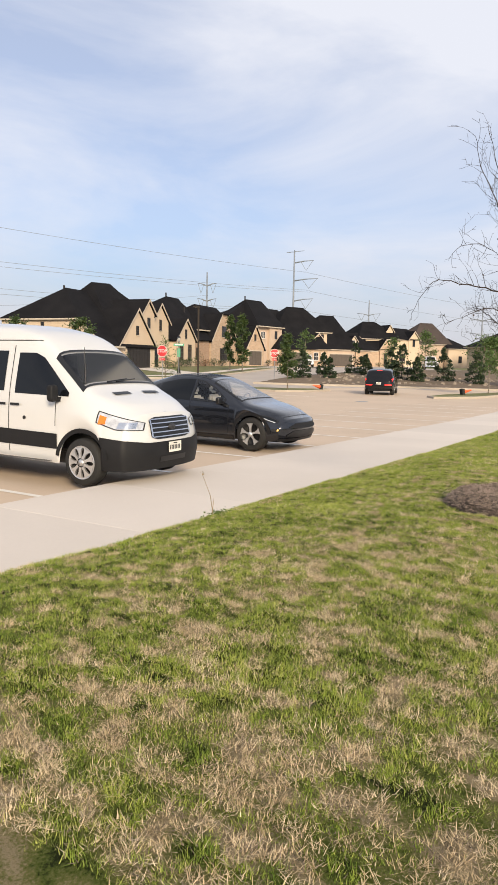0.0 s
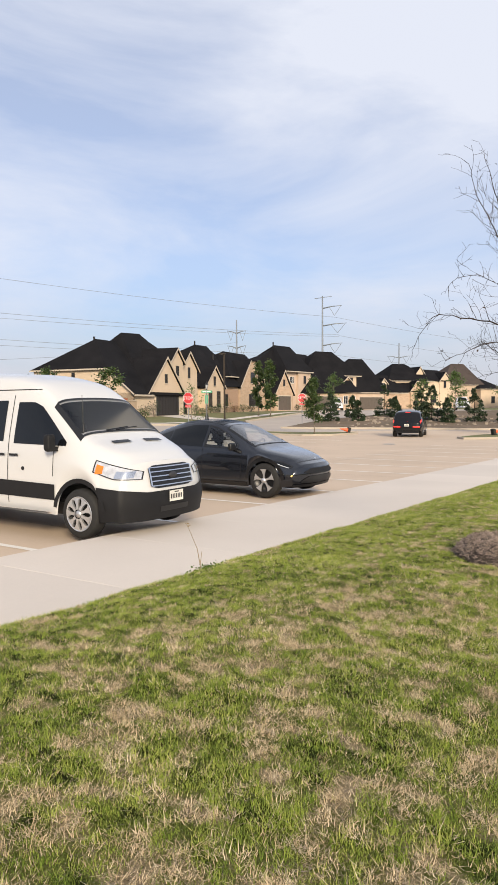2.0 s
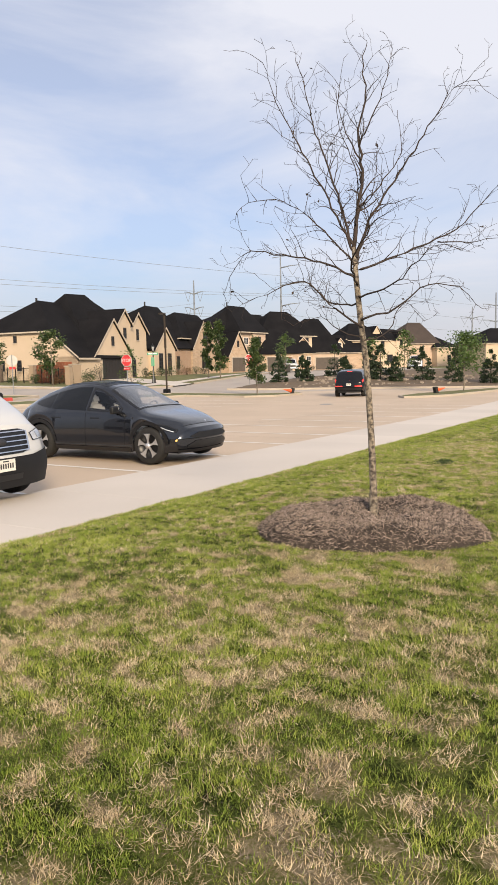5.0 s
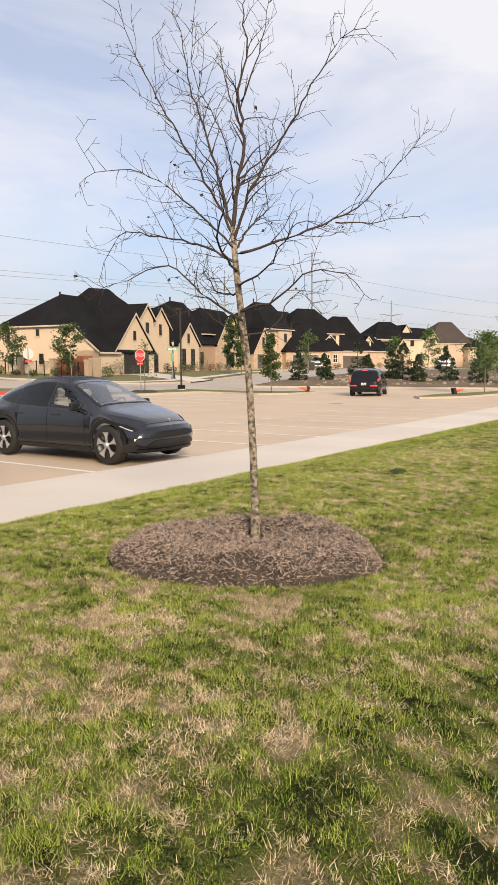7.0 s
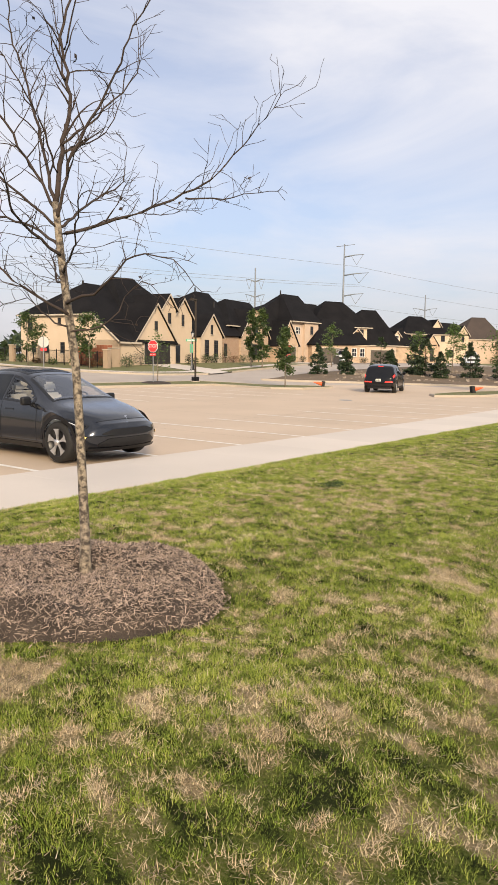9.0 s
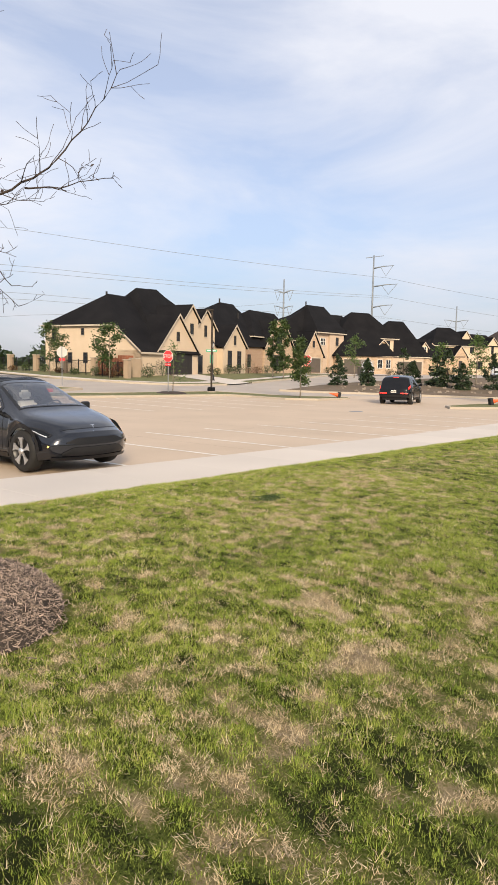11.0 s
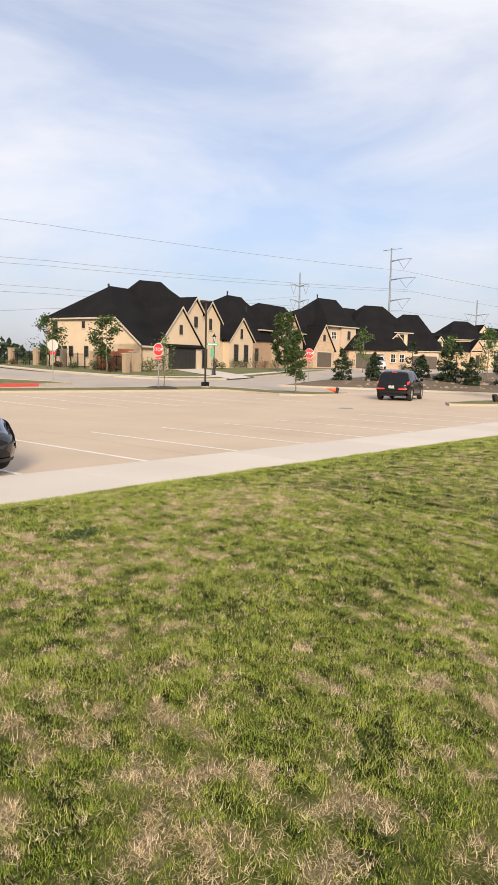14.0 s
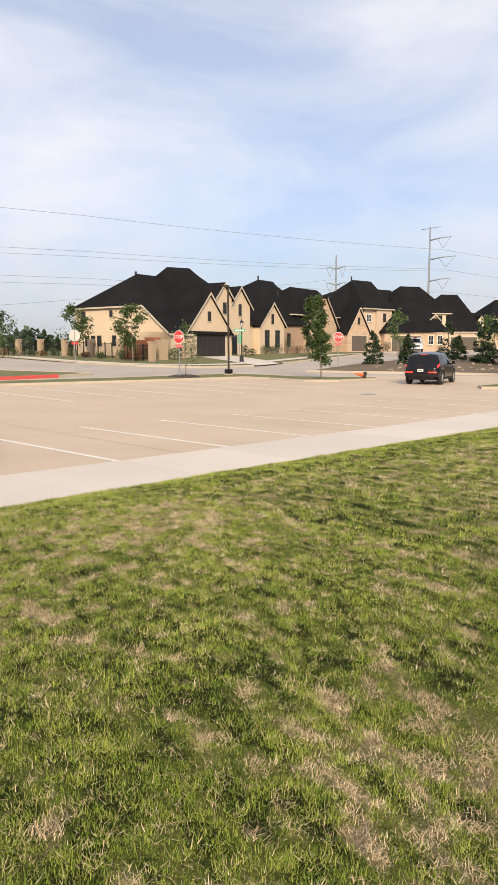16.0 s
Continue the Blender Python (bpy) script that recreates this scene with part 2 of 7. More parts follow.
M["signgreen"] = material("sign_green", (0.05, 0.30, 0.16), None, 0.4, 3, 30, 0)
M["signback"] = material("sign_back_aluminium", (0.52, 0.50, 0.47), None, 0.5, 3, 30, 0, metal=0.3)
M["cedar"] = material("cedar_boards", (0.24, 0.075, 0.03), (0.17, 0.05, 0.022), 0.75, 2, 25, 0.3, island=0.12)
M["orange"] = material("orange_cone_plastic", (0.80, 0.13, 0.035), (0.70, 0.10, 0.03), 0.5, 4, 40, 0)
M["bark"] = material("smooth_grey_bark", (0.30, 0.25, 0.19), (0.055, 0.044, 0.036), 0.9, 30, 90, 0.8, bump_dist=0.01, spread=0.11)
M["twig"] = material("twig_bark", (0.055, 0.038, 0.032), (0.03, 0.022, 0.019), 0.9, 6, 60, 0.2)
M["leaf"] = leafy("spring_leaves", (0.05, 0.10, 0.018), (0.10, 0.15, 0.04), 0.2)
M["darkleaf"] = leafy("holly_leaves", (0.010, 0.024, 0.008), (0.030, 0.050, 0.017), 0.08)
M["midleaf"] = leafy("oak_leaves", (0.020, 0.046, 0.011), (0.072, 0.105, 0.026), 0.2)
M["redleaf"] = leafy("red_shrub_leaves", (0.10, 0.05, 0.02), (0.16, 0.09, 0.035))
M["concrete_post"] = material("buff_cast_stone", (0.37, 0.28, 0.20), (0.31, 0.235, 0.165), 0.85, 2, 25, 0.2)
M["rock"] = material("pale_rubble", (0.34, 0.28, 0.22), (0.22, 0.18, 0.14), 0.95, 3, 20, 0.4)
M["platewhite"] = material("plate_white", (0.72, 0.70, 0.64), None, 0.4, 6, 50, 0)
M["ink"] = material("dark_ink", (0.03, 0.03, 0.035), None, 0.5, 6, 50, 0)
M["tail"] = glow("lit_tail_lamp", (0.9, 0.03, 0.02), 1.6)
M["drl"] = glow("lit_fog_lamp", (1.0, 0.62, 0.16), 1.2)
M["brickfar"] = material("red_brick_far", (0.34, 0.17, 0.11), None, 0.9, 0.5, 5, 0.1)


# ---- building helpers ----
def link(name, verts, faces, mat, parent=None, smooth=False, label=""):
    """One mesh object from vertices and faces, under a thing or a part."""
    d = bpy.data.meshes.new(name)
    d.from_pydata([tuple(v) for v in verts], [], faces)
    d.validate()
    d.materials.append(mat)
    if smooth:
        d.shade_smooth()
    ob = new(name, d)
    if parent:
        ob.parent = parent
    if label:
        ob["label"] = label
    return ob


def part(name, bm, mat, parent=None, label="", smooth=False):
    d = bpy.data.meshes.new(name)
    bm.to_mesh(d); bm.free()
    d.materials.append(mat)
    if smooth:
        d.shade_smooth()
    ob = new(name, d)
    if parent:
        ob.parent = parent
    if label:
        ob["label"] = label
    return ob


def thing(name, m, label, category, group="", kind=""):
    e = new(name)
    e.empty_display_size = 0.2
    e.matrix_world = m
    return tagged(e, label, category, group, kind)


def add_box(bm, x0, x1, y0, y1, z0, z1, bevel=0.0, m=None):
    r = bmesh.ops.create_cube(bm, size=1)
    vs = r["verts"]
    for v in vs:
        v.co = Vector(((x0 + x1) / 2 + v.co.x * (x1 - x0), (y0 + y1) / 2 + v.co.y * (y1 - y0), (z0 + z1) / 2 + v.co.z * (z1 - z0)))
    if bevel:
        es = list({e for v in vs for e in v.link_edges})
        vs = list({v for f in bmesh.ops.bevel(bm, geom=es, offset=bevel, segments=2, affect="EDGES")["faces"] for v in f.verts} | set(v for v in vs if v.is_valid))
    if m is not None:
        bmesh.ops.transform(bm, matrix=m, verts=vs)
    return vs


def box_part(name, x0, x1, y0, y1, z0, z1, mat, parent=None, label="", bevel=0.0, m=None):
    bm = bmesh.new()
    add_box(bm, x0, x1, y0, y1, z0, z1, bevel, m)
    return part(name, bm, mat, parent, label)


def lathe(profile, seg=24, axis="z"):
    """Vertices and faces of a turned profile of (radius, height)."""
    vs, fs = [], []
    for i in range(seg):
        a = 2 * math.pi * i / seg
        for r, h in profile:
            p = (r * math.cos(a), r * math.sin(a), h)
            vs.append(p if axis == "z" else (h, p[0], p[1]))
    n = len(profile)
    for i in range(seg):
        for j in range(n - 1):
            a, b = i * n + j, ((i + 1) % seg) * n + j
            fs.append((a, b, b + 1, a + 1))
    return vs, fs


def tube(points, radii, seg=6):
    """Vertices and faces of a tapered round tube along points."""
    vs, fs = [], []
    pts = [Vector(p) for p in points]
    for i, p in enumerate(pts):
        d = (pts[min(i + 1, len(pts) - 1)] - pts[max(i - 1, 0)]).normalized()
        u = d.orthogonal().normalized(); w = d.cross(u)
        for k in range(seg):
            a = 2 * math.pi * k / seg
            vs.append(p + (u * math.cos(a) + w * math.sin(a)) * radii[i])
    for i in range(len(pts) - 1):
        for k in range(seg):
            a, b = i * seg + k, i * seg + (k + 1) % seg
            fs.append((a, b, b + seg, a + seg))
    fs.append(tuple(range(seg - 1, -1, -1))); fs.append(tuple(range((len(pts) - 1) * seg, len(pts) * seg)))
    return vs, fs


def join(*meshes):
    vs, fs = [], []
    for v, f in meshes:
        o = len(vs)
        vs += list(v); fs += [tuple(i + o for i in q) for q in f]
    return vs, fs


# ---- ground ----
def lot_z(x):
    return float(np.interp(x, [0, 8, 17, 25, 35, 60], [0.15, 0.11, 0.0, -0.07, -0.10, -0.10]))


def ground_z(x, y):
    """The lot falls gently away; past its far side the land climbs to the houses."""
    d = max(0.24 * (x - 28) + 0.97 * (y - 30), 0.82 * (x - 50) + 0.57 * (y - 22.1))
    return lot_z(x) + (0.036 * min(d, 31) + 0.004 * max(0.0, min(d, 200) - 31) if d > 0 else 0.0)


def kerb_y(x):
    return 7.50 - 0.047 * (x - 7)


def lawn_edge_y(x):
    return 5.22 - 0.041 * (x - 6) + 0.12 * max(0.0, min(1.0, (x - 13) / 8)) + 0.05 * noise.noise(Vector((x * 1.1, 3.0, 0)))


def dryness(x, y):
    """Where the turf has gone to straw: ragged patches of a hand to a foot, in drifts."""
    v = Vector((x, y, 0))
    w = v + Vector((0.05 * noise.noise(v * 9), 0.05 * noise.noise(v * 9 + Vector((5, 5, 5))), 0))
    d = 0.16 * noise.noise(w * 3.0) + 0.56 * noise.noise(w * 7.0 + Vector((9, 3, 1))) + 0.46 * noise.noise(w * 14 + Vector((2, 8, 4))) + 0.22 * noise.noise(v * 0.55 + Vector((4, 7, 2)))
    d += 0.12 * max(0.0, 1 - abs(x - 4.6) / 1.8) - 0.22 * max(0.0, 1 - abs(lawn_edge_y(x) - 0.9 - y) / 0.9)
    for a, b, r in ((7.33, 1.5, 0.24), (6.68, 2.1, 0.15), (7.2, 2.25, 0.16), (6.23, 0.8, 0.13), (9.86, 0.58, 0.18), (9.4, 0.05, 0.2)):
        d += 0.8 * max(0.0, 1 - ((x - a) ** 2 + ((y - b) * 1.3) ** 2) / (r * r))
    return d


def lawn_z(x, y):
    """The lawn lies a step above the footpath: it climbs within a metre to a gentle shelf that falls off again behind."""
    e = max(0.0, lawn_edge_y(x) - y)
    edge = lot_z(x) + 0.125
    shelf = float(np.interp(x, [-14, 0, 2.6, 4.2, 5.5, 7.3, 10, 11.5, 13, 14.5, 25, 60], [0.75, 0.69, 0.64, 0.605, 0.57, 0.535, 0.512, 0.492, 0.465, 0.45, 0.28, 0.22]))
    shelf -= 0.075 * math.exp(-((x - 8.6) ** 2 + (y - 1.2) ** 2) / 0.36)
    z = edge + (shelf - edge) * float(np.interp(e, [0, 0.2, 0.45, 1.0, 2.0], [0, 0.24, 0.66, 0.9, 1.0])) - 0.095 * min(2.5, max(0.0, 0.7 - y))
    return z + 0.02 * min(1, e) * noise.noise(Vector((x * 0.5, y * 0.5, 1))) + 0.012 * noise.noise(Vector((x * 3, y * 3, 5))) + 0.010 * noise.noise(Vector((x * 9, y * 9, 8))) - 0.012 * min(1, e) * max(-0.4, min(0.6, dryness(x, y)))


TREE = Vector((8.39, 2.26, 0))
RING = Vector((8.18, 2.17, 0))


def ring_out(x, y):
    """How far out a place lies from the middle of the mulch ring, which is slightly oval, in metres along its long side."""
    u, v = (x - RING.x) * 0.7071 - (y - RING.y) * 0.7071, (x - RING.x) * 0.7071 + (y - RING.y) * 0.7071
    return np.hypot(u / 1.03, v / 0.83)


def ring_place(r, a):
    """The place at distance r and angle a from the middle of the oval ring."""
    u, v = 1.03 * r * math.cos(a), 0.83 * r * math.sin(a)
    return RING.x + 0.7071 * (u + v), RING.y + 0.7071 * (v - u)


def mound(x, y):
    """The mulch ring: a steep outer side, a broad rounded crest and a hollow at the trunk."""
    r = float(ring_out(x, y)) / (0.90 + 0.03 * math.sin(3 * math.atan2(y - RING.y, x - RING.x) + 1))
    if r > 1.12:
        return 0.0
    hollow = 0.095 * max(0.0, 1 - math.hypot(x - TREE.x, y - TREE.y) / 0.24)
    return float(np.interp(r, [0, 0.4, 0.65, 0.82, 0.93, 1.0, 1.05, 1.12], [0.095, 0.12, 0.13, 0.112, 0.058, -0.03, -0.03, 0.0])) - hollow + 0.05 * noise.noise(Vector((x * 3.2, y * 3.2, 6))) * max(0.0, min(1, (1 - r) * 5))


def sheet(name, outline, mat, lift, label, kind="structure", step=2.5, zf=ground_z, parent=None):
    """A patch of ground with the given outline, laid on the land at a small height."""
    bm = bmesh.new()
    bm.faces.new([bm.verts.new((x, y, 0)) for x, y in outline])
    bmesh.ops.triangulate(bm, faces=bm.faces[:])
    for _ in range(7):
        es = [e for e in bm.edges if e.calc_length() > step * (1 + 0.03 * max(0, min(math.hypot(v.co.x - 20, v.co.y - 15) for v in e.verts) - 30))]
        if not es:
            break
        bmesh.ops.subdivide_edges(bm, edges=es, cuts=1)
        bmesh.ops.triangulate(bm, faces=[f for f in bm.faces if len(f.verts) > 3])
    for v in bm.verts:
        v.co.z = zf(v.co.x, v.co.y) + lift
    bmesh.ops.recalc_face_normals(bm, faces=bm.faces[:])
    if sum(f.normal.z for f in bm.faces) < 0:
        bmesh.ops.reverse_faces(bm, faces=bm.faces[:])
    ob = part(name, bm, mat, parent)
    return tagged(ob, label, name.replace("_", " ").split(" ")[0], "", kind) if not parent else ob


def kerb(name, pts, label, w=0.14, h=0.12, mat=None, closed=False):
    """A raised kerb along points on the ground."""
    vs, fs = [], []
    P = [Vector((x, y)) for x, y in pts]
    dense = []
    n = len(P)
    for i in range(n if closed else n - 1):
        a, b = P[i], P[(i + 1) % n]
        k = max(1, int((b - a).length / 1.5))
        dense += [a.lerp(b, j / k) for j in range(k)]
    if not closed:
        dense.append(P[-1])
    for i, p in enumerate(dense):
        a = dense[i - 1] if (closed or i > 0) else p
        b = dense[(i + 1) % len(dense)] if (closed or i < len(dense) - 1) else p
        d = (b - a).normalized(); nrm = Vector((-d.y, d.x))
        for off, z in ((-w / 2 - 0.02, -0.1), (-w / 2, h - 0.025), (-w / 2 + 0.03, h), (w / 2 - 0.03, h), (w / 2, h - 0.025), (w / 2 + 0.02, -0.1)):
            q = p + nrm * off
            vs.append((q.x, q.y, ground_z(p.x, p.y) + z))
    m = len(dense)
    for i in range(m if closed else m - 1):
        for j in range(5):
            a, b = i * 6 + j, ((i + 1) % m) * 6 + j
            fs.append((a, b, b + 1, a + 1))
    return tagged(link(name, vs, fs, mat or M["kerb"]), label, "kerb", "", "structure")


# the land, one sheet to the horizon
gv, gf = [], []
axis_x = [-3000, -1500, -700, -300, -150, -80] + [-50 + 4 * i for i in range(63)] + [230, 300, 450, 800, 1600, 3000]
axis_y = [-3000, -1500, -700, -300, -120, -60] + [-30 + 4 * i for i in range(40)] + [150, 200, 300, 500, 900, 1700, 3000]
for y in axis_y:
    for x in axis_x:
        gv.append((x, y, ground_z(x, y) - 0.16))
nx = len(axis_x)
for j in range(len(axis_y) - 1):
    for i in range(nx - 1):
        gf.append((j * nx + i, j * nx + i + 1, (j + 1) * nx + i + 1, (j + 1) * nx + i))
tagged(link("ground", gv, gf, M["turf"], smooth=True), "wide level land of grass and bare earth", "ground", "", "structure")

# far bank, streets and lawns
sheet("road", [(-60, 33.5), (20, 33.2), (28.3, 31.9), (34.6, 30.4), (42.6, 28.8), (45.6, 26.6), (50, 23.5), (53.2, 19.0), (56, 13), (60, 2), (62, -40), (95, -40), (100, 20), (130, 40), (150, 44), (150, 49), (100, 46), (72, 40), (58, 37.6), (54, 36.2), (47, 36.9), (44.2, 41), (42.5, 47), (42, 60), (42, 120), (-60, 120)],
      M["street"], -0.03, "pale concrete street with worn lanes, beside the parking lot")
sheet("lot", [(-60, kerb_y(-60) - 0.1)] + [(x, kerb_y(x) - 0.1) for x in range(-40, 60, 6)] + [(60, 2), (56, 13), (53.2, 19), (50, 23.5), (46.6, 24.5), (42.6, 28.2), (34.6, 29.9), (28.3, 31.4), (20, 33.2), (-60, 33.5)],
      M["lot"], 0.0, "tan concrete parking lot with sawn joints")
VERGE = [(44.2, 41), (47, 36.9), (52, 36.0), (57.8, 37.4), (72, 39.8), (100, 45.5), (100, 120), (42, 120), (42, 60), (42.5, 47)]
sheet("verge", VERGE, M["turf"], 0.03, "mown grass verge and front lawns of the houses")
sheet("wedge_lawn", [(-40, 35.2), (30.6, 34.8), (33.1, 34.8), (36.1, 35.6), (35.5, 37.0), (33.5, 39.9), (28, 50), (20, 60), (-40, 60)], M["turf"], 0.09, "grass island with a red painted kerb")
kerb("kerb_red", [(10, 35.1), (30.6, 34.75), (33.2, 34.75)], "red painted fire lane kerb", mat=M["redpaint"], w=0.2, h=0.17)
kerb("kerb_wedge", [(33.2, 34.75), (36.2, 35.6), (35.4, 37.2), (33.5, 39.9), (28, 50)], "pale concrete kerb round the grass island", w=0.18)
# long island with the lamp pole and the sapling, widening to a planted end
ISLAND = [(-20, 34.2), (20, 32.6), (28.3, 30.9), (34.5, 29.3), (42.0, 27.6), (42.2, 25.7), (41.5, 22.6), (42.6, 21.0), (46.0, 20.7), (47.0, 21.3), (45.2, 24.6), (44.6, 27.6), (43.4, 30.1), (34.9, 31.6), (28.6, 33.0), (20, 34.4), (-20, 35.6)]
sheet("island_lawn", ISLAND, M["turf"], 0.10, "narrow kerbed grass island between lot and street")
kerb("kerb_island", ISLAND, "pale concrete kerb round the long island", closed=True)
ISLAND_B = [(41.0, 11.9), (41.6, 11.2), (43.4, 10.0), (53, 8.2), (54, 9.6), (49.0, 11.2), (45.5, 12.4), (42.2, 12.6)]
sheet("island_lawn_end", ISLAND_B, M["turf"], 0.10, "kerbed grass island at the end of the lot")
kerb("kerb_island_end", ISLAND_B, "pale concrete kerb round the end island", closed=True)
DIRT = [(50.6, 29.3), (51.8, 26.2), (53.4, 22.9), (54.7, 19.8), (57, 13.8), (62, 2), (64, -30), (90, -30), (96, 14), (84, 26), (74.5, 30.4), (64.3, 31.4), (56.6, 30.3)]
def bank_z(x, y):
    inn = max(0.0, min(1.0, (0.82 * (x - 53.2) + 0.57 * (y - 22.6)) / 5.0)) * max(0.0, min(1.0, (31.5 - y) / 4))
    return ground_z(x, y) + 0.16 * inn * (1 + 1.3 * noise.noise(Vector((x * 0.25, y * 0.25, 0)))) + 0.1 * inn * noise.noise(Vector((x, y, 3)))
sheet("bank", DIRT, M["dirt"], 0.05, "bank of bare earth and rubble planted with young evergreens", step=1.2, zf=bank_z)
kerb("kerb_bank", [(50.6, 29.5), (51.6, 26.2), (53.2, 22.9), (54.5, 19.8), (56.8, 13.8), (61.8, 2), (63.8, -30)], "pale concrete kerb along the earth bank")
# front walk of the houses, drives and kerbs
sheet("pavement_strip", [(44.4, 43.2), (47.4, 39.3), (52, 38.2), (57.8, 39.4), (72, 41.8), (100, 47.6), (100, 48.9), (72, 43.2), (57.6, 40.8), (52.2, 39.6), (48.2, 40.4), (45.7, 43.8), (44.4, 50), (44.2, 90), (43.0, 90), (43.1, 50)], M["walkway"], 0.05, "pale concrete footpath along the street")
sheet("drive", [(52.5, 36.0), (56.5, 37.0), (60, 42), (64.4, 50.4), (59.0, 49.7), (55.5, 42)], M["walkway"], 0.06, "pale concrete driveway to a garage")
sheet("drive_far", [(88, 42.9), (94, 44.2), (98.5, 54.5), (93.6, 54.9)], M["walkway"], 0.06, "pale concrete driveway to a garage")
sheet("drive_curve", [(95, 44.2), (101, 44.5), (109, 51), (103.5, 53)], M["walkway"], 0.07, "pale concrete driveway to a garage")
kerb("kerb_verge", [(42.5, 60), (42.6, 47), (44.3, 41), (47, 36.9), (52, 36.0)], "pale concrete kerb along the verge")
kerb("kerb_row", [(57.0, 37.2), (72, 39.8), (88, 42.8)], "pale concrete kerb along the row of houses")

# ---- vehicles ----
class Shell:
    """A car body as a smooth skin over stations along its length (l, from the front) and half sections (y, z)."""
    def __init__(self, length, keys, arches, sill, nose, tail, sigma=4):
        self.length = length
        self.ls = np.linspace(0, length, int(length / 0.025) + 1)
        cols = {}
        for k in ("zt", "zr", "wr", "zb", "wb", "wl"):
            pts = keys[k]
            v = np.interp(self.ls, [p[0] for p in pts], [p[1] for p in pts])
            ker = np.exp(-0.5 * (np.arange(-12, 13) / sigma) ** 2); ker /= ker.sum()
            cols[k] = np.convolve(np.pad(v, 12, mode="edge"), ker, "valid")
        self.c, self.arches, self.sill, self.nose_k, self.tail_k = cols, arches, sill, nose, tail

    def bottom(self, l):
        z = float(np.interp(l, [p[0] for p in self.sill], [p[1] for p in self.sill]))
        for lw, zw, r in self.arches:
            d = abs(l - lw)
            if d < r:
                z = max(z, zw + math.sqrt(r * r - d * d))
        return z

    def at(self, l):
        return {k: float(np.interp(l, self.ls, v)) for k, v in self.c.items()}

    def half(self, l):
        c = self.at(l); zs = self.bottom(l)
        zb = max(c["zb"], zs + 0.06)
        lo = min(zs + 0.12, zb - 0.03)
        mid = (lo + zb) / 2
        pts = [(c["wl"] - 0.05, zs), (c["wl"] - 0.005, lo), (c["wl"], mid), (c["wb"], zb),
               (c["wb"] * 0.55 + c["wr"] * 0.45, zb * 0.55 + c["zr"] * 0.45 + 0.01), (c["wr"], c["zr"]), (c["wr"] * 0.8, c["zr"] * 0.3 + c["zt"] * 0.7), (c["wr"] * 0.4, c["zt"] - 0.004), (0, c["zt"])]
        for _ in range(2):
            q = [pts[0]]
            for a, b in zip(pts, pts[1:]):
                q += [(a[0] * 0.75 + b[0] * 0.25, a[1] * 0.75 + b[1] * 0.25), (a[0] * 0.25 + b[0] * 0.75, a[1] * 0.25 + b[1] * 0.75)]
            q.append(pts[-1]); pts = q
        return pts

    def bend(self, l, y, z):
        """Rounds the front and the tail in plan and in side view."""
        ky, kz = self.nose_k
        f = max(0.0, 1 - l / 0.9) ** 1.5
        l2 = l + f * (ky * (abs(y) / 0.95) ** 3 + float(np.interp(z, [p[0] for p in kz], [p[1] for p in kz])))
        ky, kz = self.tail_k
        f = max(0.0, 1 - (self.length - l) / 0.7) ** 1.5
        return l2 - f * (ky * (abs(y) / 0.95) ** 3 + float(np.interp(z, [p[0] for p in kz], [p[1] for p in kz])))

    def side(self, l, z):
        h = self.half(l)
        for a, b in zip(h, h[1:]):
            if a[1] <= z <= b[1] and b[1] > a[1]:
                u = (z - a[1]) / (b[1] - a[1]); return a[0] + (b[0] - a[0]) * u
        return h[0][0] if z < h[0][1] else 0.0

    def top(self, l, y):
        h = self.half(l); y = abs(y)
        for b, a in zip(h[::-1], h[-2::-1]):
            if b[0] <= y <= a[0]:
                u = (y - b[0]) / max(1e-6, a[0] - b[0]); return b[1] + (a[1] - b[1]) * u
        return h[-1][1]

    def skin(self, name, mat, parent, holes, label=""):
        rows, fs, vs = [], [], []
        for l in self.ls:
            h = self.half(l)
            full = h + [(-y, z) for y, z in h[-2::-1]]
            rows.append([(y, l, z) for y, z in full])
        n = len(rows[0])
        for r in rows:
            vs += [(y, self.bend(l, y, z), z) for y, l, z in r]
        for i in range(len(rows) - 1):
            for j in range(n - 1):
                a = i * n + j
                q = (a, a + 1, a + n + 1, a + n)
                c = [sum(rows[k // n][k % n][m] for k in q) / 4 for m in range(3)]
                if any(h(*c) for h in holes):
                    continue
                fs.append(q)
        for row, flip in ((rows[0], False), (rows[-1], True)):
            h = row[:n // 2 + 1]; k = 12; base = len(vs)
            for y, l, z in h:
                vs += [((1 - 2 * j / k) * y, self.bend(l, (1 - 2 * j / k) * y, z), z) for j in range(k + 1)]
            for i in range(len(h) - 1):
                for j in range(k):
                    a = base + i * (k + 1) + j
                    q = (a, a + 1, a + k + 2, a + k + 1)
                    fs.append(q[::-1] if flip else q)
        ob = link(name, vs, fs, mat, parent, True, label)
        bm = bmesh.new(); bm.from_mesh(ob.data)
        bmesh.ops.remove_doubles(bm, verts=bm.verts[:], dist=0.002)
        bmesh.ops.recalc_face_normals(bm, faces=bm.faces[:])
        bm.to_mesh(ob.data); bm.free(); ob.data.shade_smooth()
        return ob

    def patch(self, name, f, us, vs_, mat, parent, label="", rim=None, rim_mat=None, rim_name="window_frame", thick=0.0):
        """A piece laid on the skin: f(u, v) gives its places; rim: width of a border of another material."""
        def grid(ua, va):
            P = [f(u, v) for v in va for u in ua]
            F = [(j * len(ua) + i, j * len(ua) + i + 1, (j + 1) * len(ua) + i + 1, (j + 1) * len(ua) + i) for j in range(len(va) - 1) for i in range(len(ua) - 1)]
            return P, F
